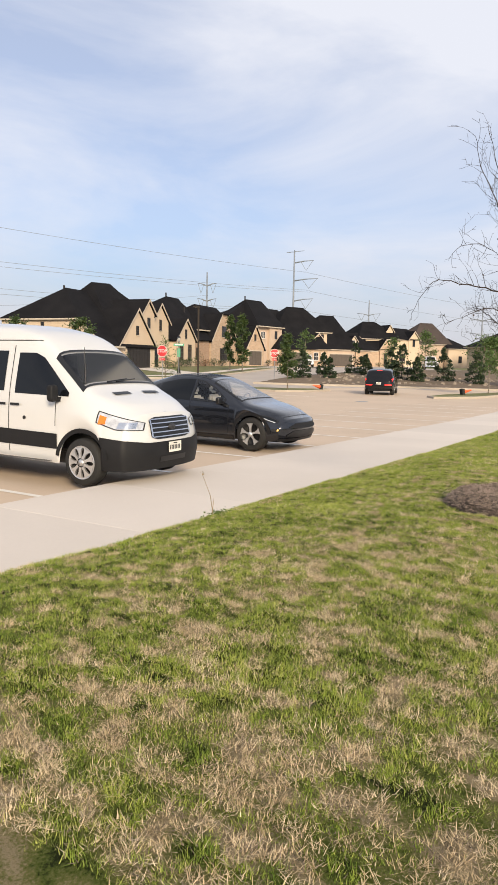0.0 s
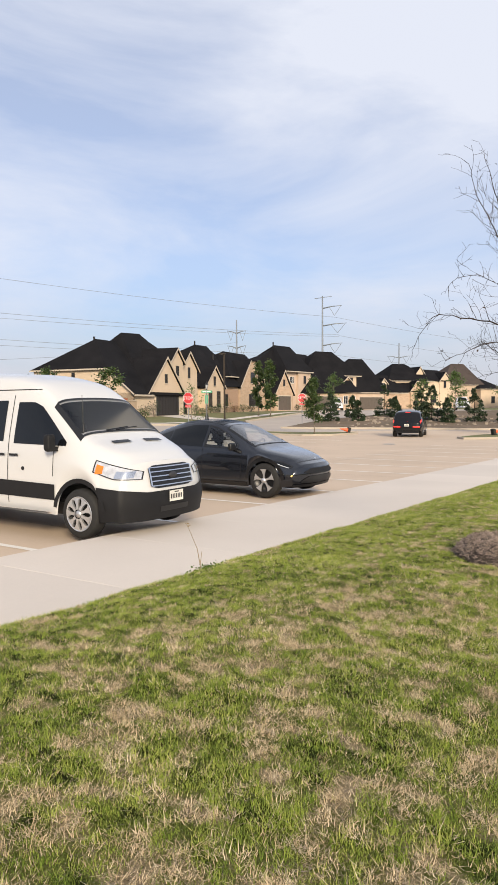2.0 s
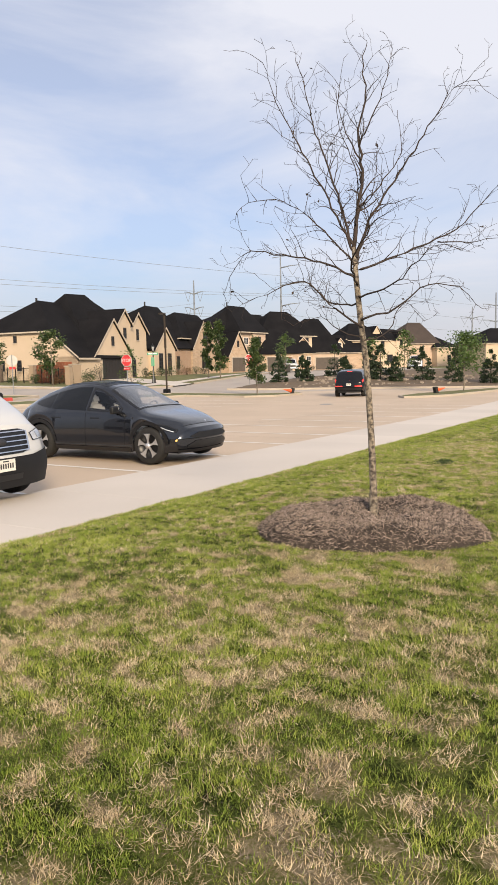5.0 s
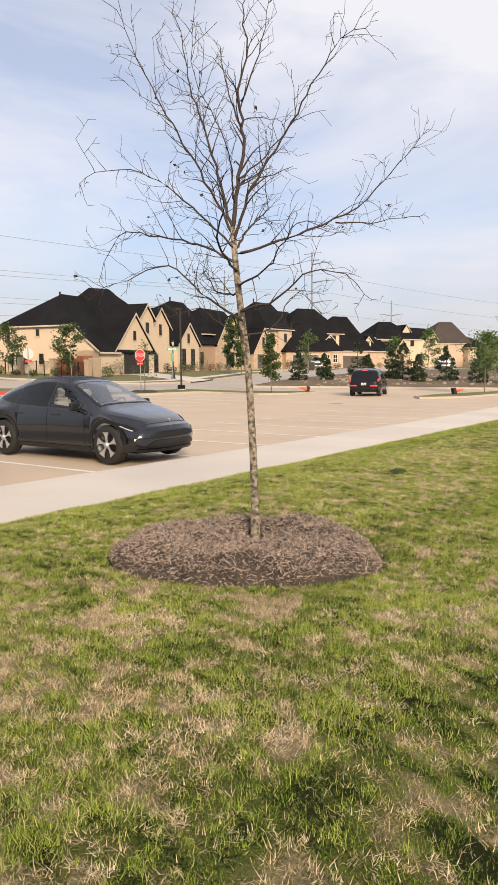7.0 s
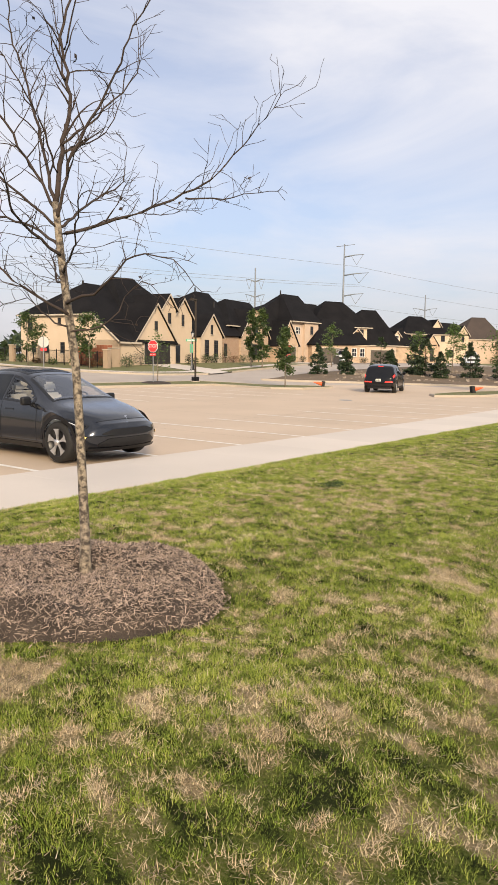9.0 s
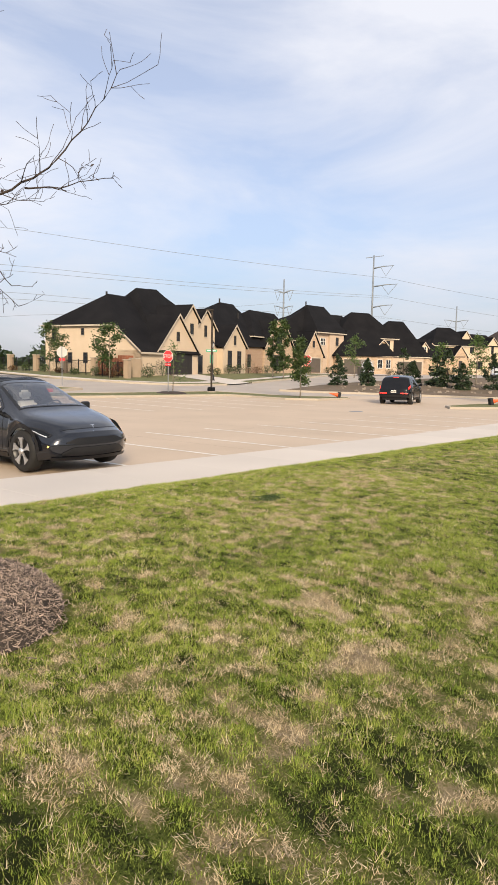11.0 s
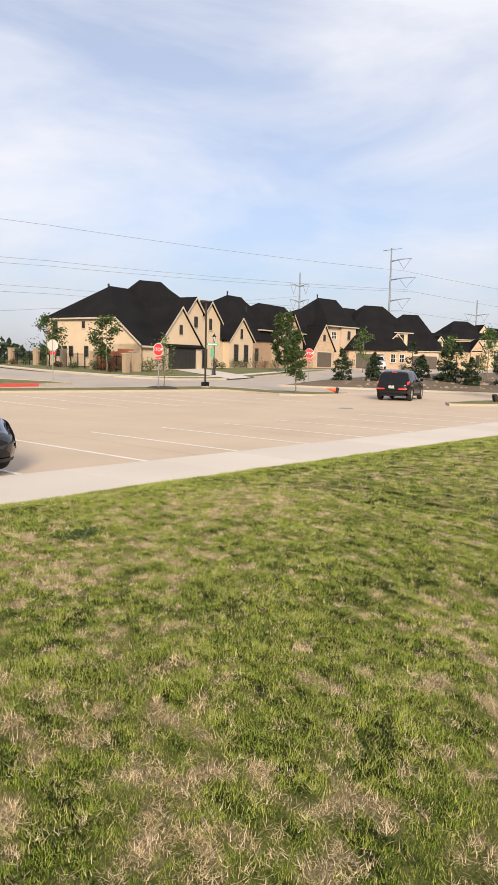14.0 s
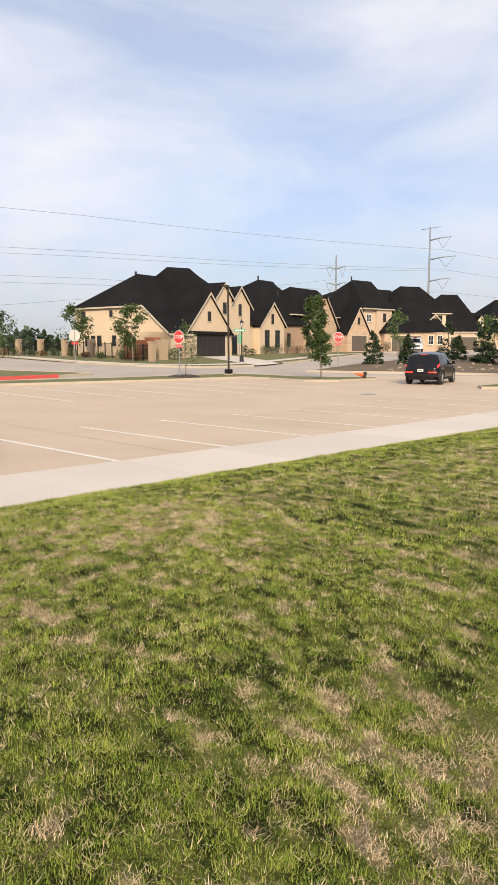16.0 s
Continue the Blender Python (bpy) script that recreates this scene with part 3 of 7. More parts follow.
        ua, va = list(np.linspace(0, 1, us)), list(np.linspace(0, 1, vs_))
        if rim:
            ru, rv = rim
            ui, vi = list(np.linspace(ru, 1 - ru, us)), list(np.linspace(rv, 1 - rv, vs_))
            ob = link(name, *grid(ui, vi), mat, parent, True, label)
            link(rim_name, *join(grid(ui, [0, rv]), grid(ui, [1 - rv, 1]), grid([0, ru], [0, rv] + vi[1:-1] + [1 - rv, 1]), grid([1 - ru, 1], [0, rv] + vi[1:-1] + [1 - rv, 1])), rim_mat, ob, True)
        else:
            ob = link(name, *grid(ua, va), mat, parent, True, label)
        return ob

    def on_side(self, sgn, l0, l1, zlo, zhi, off=0.006):
        def f(u, v):
            l = l0 + (l1 - l0) * u
            a, b = zlo(l), zhi(l)
            z = a + (b - a) * v
            y = self.side(l, z)
            return (sgn * (y + off), self.bend(l, y, z), z)
        return f

    def on_top(self, la, lb, ya, yb, off=0.006):
        def f(u, v):
            l = la + (lb - la) * v
            s = 2 * u - 1
            y = s * (ya + (yb - ya) * v)
            z = self.top(l, y)
            return (y, self.bend(l, y, z) - off, z + off * 0.7)
        return f

    def on_front(self, yl, yr, zlo, zhi, off=0.008):
        def f(u, v):
            y = yl + (yr - yl) * u
            a, b = zlo(y), zhi(y)
            z = a + (b - a) * v
            w = self.side(0, z)
            y = max(-w, min(w, y))
            return (y * (1 + off / 0.9), self.bend(0, y, z) - off, z)
        return f

    def on_wrap(self, p0, p1, lmax, zlo, zhi, off=0.014):
        """Round the front corner: p from -1 to 1 runs down one side, across the nose and along the other side."""
        def f(u, v):
            p = p0 + (p1 - p0) * u
            z = zlo(p) + (zhi(p) - zlo(p)) * v
            s, q = (1 if p >= 0 else -1), abs(p)
            w = self.side(0, z)
            if q < 0.6:
                y, l = w * q / 0.6, 0.0
            else:
                l = lmax * (q - 0.6) / 0.4; y = self.side(l, z)
            t = max(0.0, min(1.0, (q - 0.45) / 0.3))
            return (s * (y + off * t), self.bend(l, y, z) - off * (1 - t), z)
        return f

    def on_tail(self, yl, yr, zlo, zhi, off=0.008):
        def f(u, v):
            y = yl + (yr - yl) * u
            z = zlo(y) + (zhi(y) - zlo(y)) * v
            return (y, self.bend(self.length, y, z) + off, z)
        return f


def flat(v):
    return lambda *_: v


def lin(*pts):
    xs, ys = [p[0] for p in pts], [p[1] for p in pts]
    return lambda t: float(np.interp(t, xs, ys))


def wheel(parent, x, l, r, w, style, sgn, steer=0.0):
    """A wheel on its hub: tyre, rim and cover."""
    e = link("tyre", *lathe([(r * 0.66, -w / 2), (r * 0.90, -w / 2 - 0.005), (r * 0.97, -w / 2 + 0.02), (r, -w / 2 + 0.05), (r, w / 2 - 0.05), (r * 0.97, w / 2 - 0.02), (r * 0.90, w / 2 + 0.005), (r * 0.66, w / 2)], 40, "x"), M["rubber"], parent, True)
    e.matrix_local = pose(x, l, r, 0, 0, steer)
    o = sgn * w / 2
    R = r * 0.72
    rim = link("rim", *lathe([(R, -sgn * 0.02 + o), (R * 0.97, o + sgn * 0.006), (R * 0.92, o - sgn * 0.002), (R * 0.90, o - sgn * 0.05), (0.02, o - sgn * 0.055)], 40, "x"), M["black"] if style != "van" else M["cladding"], e, True)
    vs, fs = [], []
    if style == "blade":
        n, inner, outer = 5, 0.05, R * 0.95
        for i in range(n):
            for half, wide in ((0, 0.34), ):
                a = 2 * math.pi * i / n + 0.3
                ring = []
                for rr, da in ((inner, 0.5), (R * 0.45, 0.17), (R * 0.75, 0.24), (outer, 0.36)):
                    ring.append((rr, a - da, a + da * 0.75))
                b = len(vs)
                for rr, a0, a1 in ring:
                    for aa in (a0, a1):
                        for dx in (0.004, -0.02):
                            vs.append((o + sgn * dx - sgn * 0.01 * (1 - rr / R), rr * math.cos(aa), rr * math.sin(aa)))
                for k in range(3):
                    s = b + 4 * k
                    fs += [(s, s + 2, s + 6, s + 4), (s, s + 4, s + 5, s + 1), (s + 2, s + 3, s + 7, s + 6)]
    elif style == "van":
        n = 9
        for i in range(n):
            a = 2 * math.pi * i / n
            b = len(vs)
            for rr, da in ((0.07, 0.34), (R * 0.55, 0.14), (R * 0.78, 0.20), (R * 0.95, 0.345)):
                for aa in (a - da, a + da):
                    for dx in (0.008, -0.02):
                        vs.append((o + sgn * dx + sgn * 0.02 * (1 - rr / R), rr * math.cos(aa), rr * math.sin(aa)))
            for k in range(3):
                s = b + 4 * k
                fs += [(s, s + 2, s + 6, s + 4), (s, s + 4, s + 5, s + 1), (s + 2, s + 3, s + 7, s + 6)]
        a, b = lathe([(R * 0.99, o - sgn * 0.005), (R * 0.96, o + sgn * 0.012), (R * 0.88, o + sgn * 0.004)], 40, "x")
        vs, fs = join((vs, fs), (a, b))
    else:
        for i in range(10):
            a = 2 * math.pi * (i // 2) / 5 + (0.16 if i % 2 else -0.16)
            b = len(vs)
            for rr, da in ((0.05, 0.25), (R * 0.6, 0.06), (R * 0.96, 0.06)):
                for aa in (a - da, a + da):
                    for dx in (0.0, -0.03):
                        vs.append((o + sgn * dx, rr * math.cos(aa), rr * math.sin(aa)))
            for k in range(2):
                s = b + 4 * k
                fs += [(s, s + 2, s + 6, s + 4), (s, s + 4, s + 5, s + 1), (s + 2, s + 3, s + 7, s + 6)]
    link("wheel_cover", vs, fs, M["alloy"], e, False, "silver wheel cover")
    link("hub_cap", *lathe([(0.055, o - sgn * 0.01), (0.05, o + sgn * 0.025), (0.0, o + sgn * 0.03)], 16, "x"), M["alloy"], e, True)
    return e


def mirror(parent, shell, sgn, l, z, size, mat):
    y = shell.side(l, z)
    bm = bmesh.new()
    w, d, h = size
    bmesh.ops.create_uvsphere(bm, u_segments=20, v_segments=14, radius=1.0)
    soft = lambda c: math.copysign(abs(c) ** 0.5, c)
    for v in bm.verts:
        v.co = Vector((sgn * (y + 0.06 + w / 2) + soft(v.co.x) * w / 2, l + soft(v.co.y) * d / 2, z + h * 0.15 + soft(v.co.z) * h / 2))
    add_box(bm, sgn * (y - 0.02), sgn * (y + 0.09), l - 0.04, l + 0.05, z - h * 0.3, z - h * 0.1, 0.01)
    return part("wing_mirror", bm, mat, parent)


def seat(parent, y, l, z, mat, h=0.62):
    bm = bmesh.new()
    add_box(bm, y - 0.25, y + 0.25, l - 0.25, l + 0.27, z, z + 0.16, 0.06)
    add_box(bm, y - 0.24, y + 0.24, 0, 0.15, 0, h, 0.06, Matrix.Translation((0, l + 0.2, z + 0.1)) @ Matrix.Rotation(radians(-14), 4, "X"))
    add_box(bm, y - 0.13, y + 0.13, 0.01, 0.12, h + 0.03, h + 0.22, 0.05, Matrix.Translation((0, l + 0.2, z + 0.1)) @ Matrix.Rotation(radians(-14), 4, "X"))
    return part("seat", bm, mat, parent)


def plate(parent, f, bars=6):
    """A number plate with unreadable bars for its writing; f(u, v, off) lies on the bumper."""
    base = link("number_plate", [f(u, v, 0.012) for v in (0, 1) for u in (0, 1)], [(0, 1, 3, 2)], M["platewhite"], parent, False, "white number plate with dark bars")
    vs, fs = [], []
    for i in range(bars):
        u0 = 0.08 + i * 0.86 / bars; u1 = u0 + 0.6 * 0.86 / bars
        b = len(vs)
        vs += [f(u0, 0.25, 0.016), f(u1, 0.25, 0.016), f(u1, 0.68, 0.016), f(u0, 0.68, 0.016)]; fs.append((b, b + 1, b + 2, b + 3))
    b = len(vs)
    vs += [f(0.35, 0.8, 0.016), f(0.65, 0.8, 0.016), f(0.65, 0.9, 0.016), f(0.35, 0.9, 0.016)]; fs.append((b, b + 1, b + 2, b + 3))
    link("plate_bars", vs, fs, M["ink"], base)


# the white passenger van
VAN_Z = lot_z(8.9) + 0.075
van = thing("van", pose(8.72, 6.95, VAN_Z) @ Matrix.Diagonal((0.92, 0.92, 0.92, 1)), "white high-roofed passenger van parked nose to the kerb", "van")
vs_ = Shell(5.95, {
    "zt": [(0, 1.04), (0.08, 1.13), (0.35, 1.25), (0.75, 1.38), (0.9, 1.44), (1.05, 1.58), (1.72, 2.22), (2.0, 2.40), (2.5, 2.52), (3.3, 2.57), (5.6, 2.55), (5.9, 2.48), (5.95, 2.40)],
    "zr": [(0, 0.98), (0.08, 1.06), (0.35, 1.19), (0.75, 1.33), (0.9, 1.38), (1.05, 1.50), (1.72, 2.12), (2.0, 2.27), (2.5, 2.36), (3.3, 2.40), (5.9, 2.38), (5.95, 2.3)],
    "wr": [(0, 0.74), (0.35, 0.78), (0.8, 0.86), (1.05, 0.88), (1.72, 0.79), (2.2, 0.80), (3.3, 0.83), (5.9, 0.82)],
    "zb": [(0, 0.80), (0.35, 0.95), (0.8, 1.10), (1.3, 1.24), (2.0, 1.32), (5.95, 1.35)],
    "wb": [(0, 0.88), (0.3, 0.94), (0.7, 0.985), (1.2, 1.0), (5.5, 1.0), (5.95, 0.97)],
    "wl": [(0, 0.93), (0.3, 0.99), (0.7, 1.02), (1.2, 1.03), (5.5, 1.03), (5.95, 0.99)]},
    [(0.90, 0.35, 0.46), (4.65, 0.35, 0.46)], [(0, 0.30), (0.3, 0.26), (1.5, 0.30), (5.2, 0.33), (5.95, 0.42)],
    (0.22, [(0.25, 0.05), (0.5, 0.0), (0.72, 0.03), (0.95, 0.08), (1.1, 0.14)]), (0.06, [(0.3, 0.0), (1.2, 0.0), (2.4, 0.12)]), 4)
ws_hole = lambda y, l, z: 1.02 < l < 1.53 and z > 1.50 and abs(y) < 0.82 - 0.10 * (l - 1.0) and z > vs_.at(l)["zr"] - 0.06
fw_hole = lambda y, l, z: 1.35 < l < 2.2 and 1.36 < z < min(1.98, 1.36 + (l - 1.15) * 1.0) and abs(y) > 0.8
vs_.skin("body", M["white"], van, [ws_hole], "white painted steel body")
vs_.patch("windshield", vs_.on_top(0.97, 1.58, 0.90, 0.82, 0.012), 20, 12, M["clearglass"], van, "raked windscreen", (0.04, 0.05), M["black"], "windshield_seal")
for s in (-1, 1):
    # front door glass, then the rows of dark passenger glass
    vs_.patch("window", vs_.on_side(s, 1.18, 2.28, lin((1.18, 1.31), (2.28, 1.33)), lin((1.18, 1.37), (1.78, 1.95), (1.95, 2.02), (2.28, 2.02))), 14, 6, M["darkglass"], van, "dark tinted front door window")
    vs_.patch("window", vs_.on_side(s, 2.52, 3.70, flat(1.36), flat(2.05)), 10, 5, M["darkglass"], van, "dark tinted side window")
    vs_.patch("window", vs_.on_side(s, 3.82, 5.50, flat(1.36), flat(2.05)), 10, 5, M["darkglass"], van, "dark tinted side window")
    vs_.patch("door_gap", vs_.on_side(s, 2.385, 2.40, flat(0.42), flat(2.14), 0.004), 2, 20, M["black"], van)
    vs_.patch("door_gap", vs_.on_side(s, 1.40, 1.413, flat(0.86), flat(1.30), 0.004), 2, 10, M["black"], van)
    vs_.patch("roof_gutter", vs_.on_side(s, 1.9, 5.8, flat(2.225), flat(2.24), 0.006), 30, 2, M["cladding"], van)
    vs_.patch("side_moulding", vs_.on_side(s, 1.36, 4.19, lin((1.36, 0.52), (4.19, 0.55)), lin((1.36, 0.745), (4.19, 0.80)), 0.014), 30, 3, M["cladding"], van, "dark grey side moulding")
    vs_.patch("side_moulding", vs_.on_side(s, 5.11, 5.9, flat(0.56), flat(0.80), 0.014), 8, 3, M["cladding"], van)
    for ln in (2.24, 2.54):
        vs_.patch("door_handle", vs_.on_side(s, ln - 0.1, ln + 0.1, flat(1.13), flat(1.165), 0.03), 4, 2, M["black"], van)
    lk = link("lock", *lathe([(0.03, 0), (0.028, 0.012), (0, 0.014)], 12, "x"), M["black"], van)
    lk.matrix_local = pose(s * (vs_.side(2.05, 0.95) + 0.0), 2.05, 0.95, 0, 0, 0 if s > 0 else 180)
    mirror(van, vs_, s, 1.36, 1.32, (0.15, 0.12, 0.28), M["cladding"])
    # arch trim
    ar = [(0.90 + 0.50 * math.cos(a), 0.35 + 0.50 * math.sin(a), 0.90 + 0.435 * math.cos(a), 0.35 + 0.435 * math.sin(a)) for a in np.linspace(0.15, math.pi - 0.15, 20)]
    for dl in (0, 3.75):
        V = [(s * (vs_.side(q[0] + dl, max(q[1], 0.45)) + 0.015), q[0] + dl, q[1]) for q in ar] + [(s * (vs_.side(q[0] + dl, max(q[1], 0.45)) + 0.012), q[2] + dl, q[3]) for q in ar]
        link("arch_trim", V, [(i, i + 1, i + 21, i + 20) for i in range(19)], M["cladding"], van, True)
    # headlight
    hl = vs_.patch("headlight", vs_.on_wrap(s * 0.40, s * 1.0, 0.56, lin((0.40, 0.84), (0.7, 0.85), (1.0, 0.95)) if s > 0 else lin((-1.0, 0.95), (-0.7, 0.85), (-0.40, 0.84)), lin((0.40, 0.95), (0.6, 1.0), (1.0, 1.12)) if s > 0 else lin((-1.0, 1.12), (-0.6, 1.0), (-0.40, 0.95)), 0.012), 18, 5, M["lens"], van, "clear headlight with amber corner", (0.03, 0.07), M["black"], "lamp_seal")
    vs_.patch("turn_lamp", vs_.on_wrap(s * 0.86, s * 0.96, 0.56, flat(0.93), lin((0.86, 1.03), (0.96, 1.06)) if s > 0 else lin((-0.96, 1.06), (-0.86, 1.03)), 0.018), 4, 3, M["amber"], hl)
    vs_.patch("lamp_bowl", vs_.on_wrap(s * 0.50, s * 0.70, 0.56, flat(0.87), flat(0.96), 0.018), 6, 4, M["chrome"], hl)
    wheel(van, s * 0.90, 0.90, 0.352, 0.22, "van", s)
    wheel(van, s * 0.90, 4.65, 0.352, 0.22, "van", s)
    seat(van, s * 0.42, 2.05, 0.85, M["seat_grey"], 0.75)
# dark bumper, grille, plate, vents, wipers
vs_.patch("bumper", vs_.on_wrap(-1, 1, 0.47, flat(0.255), lin((-1, 0.745), (-0.6, 0.71), (-0.35, 0.66), (0.35, 0.66), (0.6, 0.71), (1, 0.745)), 0.016), 60, 6, M["cladding"], van, "dark grey plastic bumper")
gr = vs_.patch("grille", vs_.on_front(-0.46, 0.46, lin((-0.46, 0.74), (-0.36, 0.70), (0.36, 0.70), (0.46, 0.74)), lin((-0.46, 0.98), (-0.36, 1.02), (0.36, 1.02), (0.46, 0.98)), 0.014), 16, 4, M["black"], van, "black grille with chrome bars")
for zz in (0.735, 0.80, 0.865, 0.93, 0.99):
    vs_.patch("grille_bar", vs_.on_front(-0.43, 0.43, flat(zz - 0.006), flat(zz + 0.009), 0.03), 14, 2, M["chrome"], gr)
for s in (-1, 1):
    vs_.patch("grille_edge", vs_.on_front(s * 0.43, s * 0.455, flat(0.735), flat(0.99), 0.03), 2, 4, M["chrome"], gr)
bd = link("badge", *lathe([(0.075, 0.0), (0.07, 0.012), (0.0, 0.016)], 20), M["ink"], gr, True, "dark oval badge")
bd.matrix_local = Matrix.Translation((0, vs_.bend(0, 0, 0.865) - 0.03, 0.865)) @ Matrix.Rotation(radians(90), 4, "X") @ Matrix.Diagonal((1.15, 0.62, 1, 1))
vs_.patch("intake", vs_.on_front(-0.3, 0.3, flat(0.36), flat(0.44), 0.024), 10, 3, M["black"], van)
plate(van, lambda u, v, o: (-0.02 + 0.31 * u - 0.13, vs_.bend(0, 0, 0.6) - o - 0.03, 0.49 + 0.155 * v), 7)
for s in (-1, 1):
    vs_.patch("hood_vent", (lambda s: lambda u, v: (s * 0.34 + (u - 0.5) * 0.36, 0.66 + 0.09 * v, vs_.top(0.66 + 0.09 * v, s * 0.34 + (u - 0.5) * 0.36) + 0.008))(s), 6, 3, M["black"], van)
    wv, wf = tube([(s * 0.1 - 0.25, 0.985, vs_.top(0.985, s * 0.1 - 0.25) + 0.03), (s * 0.1 + 0.25, 1.03, vs_.top(1.03, s * 0.1 + 0.25) + 0.03)], [0.012, 0.008], 5)
    link("wiper", wv, wf, M["black"], van)
link("aerial", *tube([(-0.78, 1.02, vs_.top(0.95, 0.76) - 0.02), (-0.78, 1.04, 2.12)], [0.008, 0.004], 5), M["black"], van)
part_bm = bmesh.new(); add_box(part_bm, -0.85, 0.85, 0.25, 5.7, 0.28, 0.5, 0.04); part("underbody", part_bm, M["black"], van)
part_bm = bmesh.new(); add_box(part_bm, -0.80, 0.80, 0.98, 1.35, 1.1, 1.38, 0.06); part("dashboard", part_bm, M["cladding"], van)
part_bm = bmesh.new(); add_box(part_bm, -0.8, 0.8, 2.7, 2.74, 0.5, 2.2, 0.0); part("bulkhead", part_bm, M["seat_grey"], van)
vs_.patch("running_board", lambda u, v: (-1.0 - 0.10 * v, 1.5 + 2.6 * u, 0.335), 3, 2, M["black"], van)

# the roof is the middle height of the three in which such vans come
for o in van.children_recursive:
    if o.type == "MESH" and o.location.length < 1e-6:
        for v in o.data.vertices:
            v.co.z = min(v.co.z, 1.2 + (v.co.z - 1.2) * 0.89) if v.co.z > 1.2 else v.co.z

# the dark grey electric hatchback
CAR_Z = lot_z(13.9) + 0.03
car = thing("hatchback", pose(13.97, 7.39, CAR_Z) @ Matrix.Diagonal((0.96, 0.95, 0.95, 1)), "dark grey electric hatchback with silver bladed wheels, parked at the kerb", "car")
cs = Shell(4.75, {
    "zt": [(0, 0.66), (0.06, 0.74), (0.25, 0.83), (0.6, 0.92), (1.0, 1.0), (1.15, 1.05), (1.35, 1.16), (1.95, 1.48), (2.3, 1.58), (2.75, 1.62), (3.3, 1.57), (3.9, 1.39), (4.4, 1.16), (4.62, 1.08), (4.75, 0.92)],
    "zr": [(0, 0.63), (0.06, 0.70), (0.25, 0.79), (0.6, 0.89), (1.0, 0.98), (1.15, 1.01), (1.35, 1.10), (1.95, 1.40), (2.3, 1.50), (2.75, 1.54), (3.3, 1.49), (3.9, 1.32), (4.4, 1.12), (4.62, 1.04), (4.75, 0.9)],
    "wr": [(0, 0.62), (0.6, 0.72), (1.15, 0.76), (1.35, 0.72), (1.95, 0.60), (2.75, 0.57), (3.6, 0.56), (4.3, 0.60), (4.75, 0.60)],
    "zb": [(0, 0.56), (0.25, 0.68), (0.6, 0.80), (1.0, 0.90), (1.5, 0.95), (3.0, 1.0), (4.0, 1.04), (4.5, 1.0), (4.75, 0.82)],
    "wb": [(0, 0.76), (0.2, 0.84), (0.6, 0.90), (1.2, 0.91), (3.2, 0.90), (4.0, 0.86), (4.75, 0.74)],
    "wl": [(0, 0.82), (0.2, 0.90), (0.6, 0.955), (1.2, 0.945), (2.4, 0.94), (3.7, 0.96), (4.3, 0.93), (4.75, 0.82)]},
    [(0.86, 0.36, 0.415), (3.75, 0.36, 0.415)], [(0, 0.26), (0.4, 0.21), (1.4, 0.21), (3.2, 0.22), (4.3, 0.27), (4.75, 0.34)],
    (0.36, [(0.2, 0.10), (0.35, 0.02), (0.5, 0.0), (0.62, 0.03), (0.75, 0.12)]), (0.25, [(0.3, 0.08), (0.6, 0.0), (1.0, 0.1)]), 4)
c_ws = lambda y, l, z: 1.27 < l < 1.97 and z > cs.at(l)["zr"] - 0.05 and abs(y) < cs.at(l)["wr"] - 0.03 and z > 1.05
c_top = lin((1.50, 1.03), (1.9, 1.30), (2.25, 1.45), (2.46, 1.485))
c_fw = lambda y, l, z: 1.66 < l < 2.40 and 1.04 < z < c_top(l) - 0.05 and abs(y) > 0.5
c_rf = lambda y, l, z: 2.22 < l < 3.24 and z > cs.at(l)["zr"] and abs(y) < 0.48
cs.skin("body", M["greypaint"], car, [c_ws, c_fw, c_rf], "dark grey metallic body")
cs.patch("windshield", cs.on_top(1.2, 2.02, 0.75, 0.60), 20, 14, M["windscreen"], car, "raked windscreen", (0.035, 0.04), M["black"], "windshield_seal")
cs.patch("glass_roof", cs.on_top(2.16, 3.3, 0.54, 0.52), 14, 14, M["clearglass"], car, "glass roof panel", (0.05, 0.05), M["black"], "roof_seal")
cs.patch("rear_glass", cs.on_top(3.45, 4.35, 0.53, 0.56), 14, 12, M["darkglass"], car)
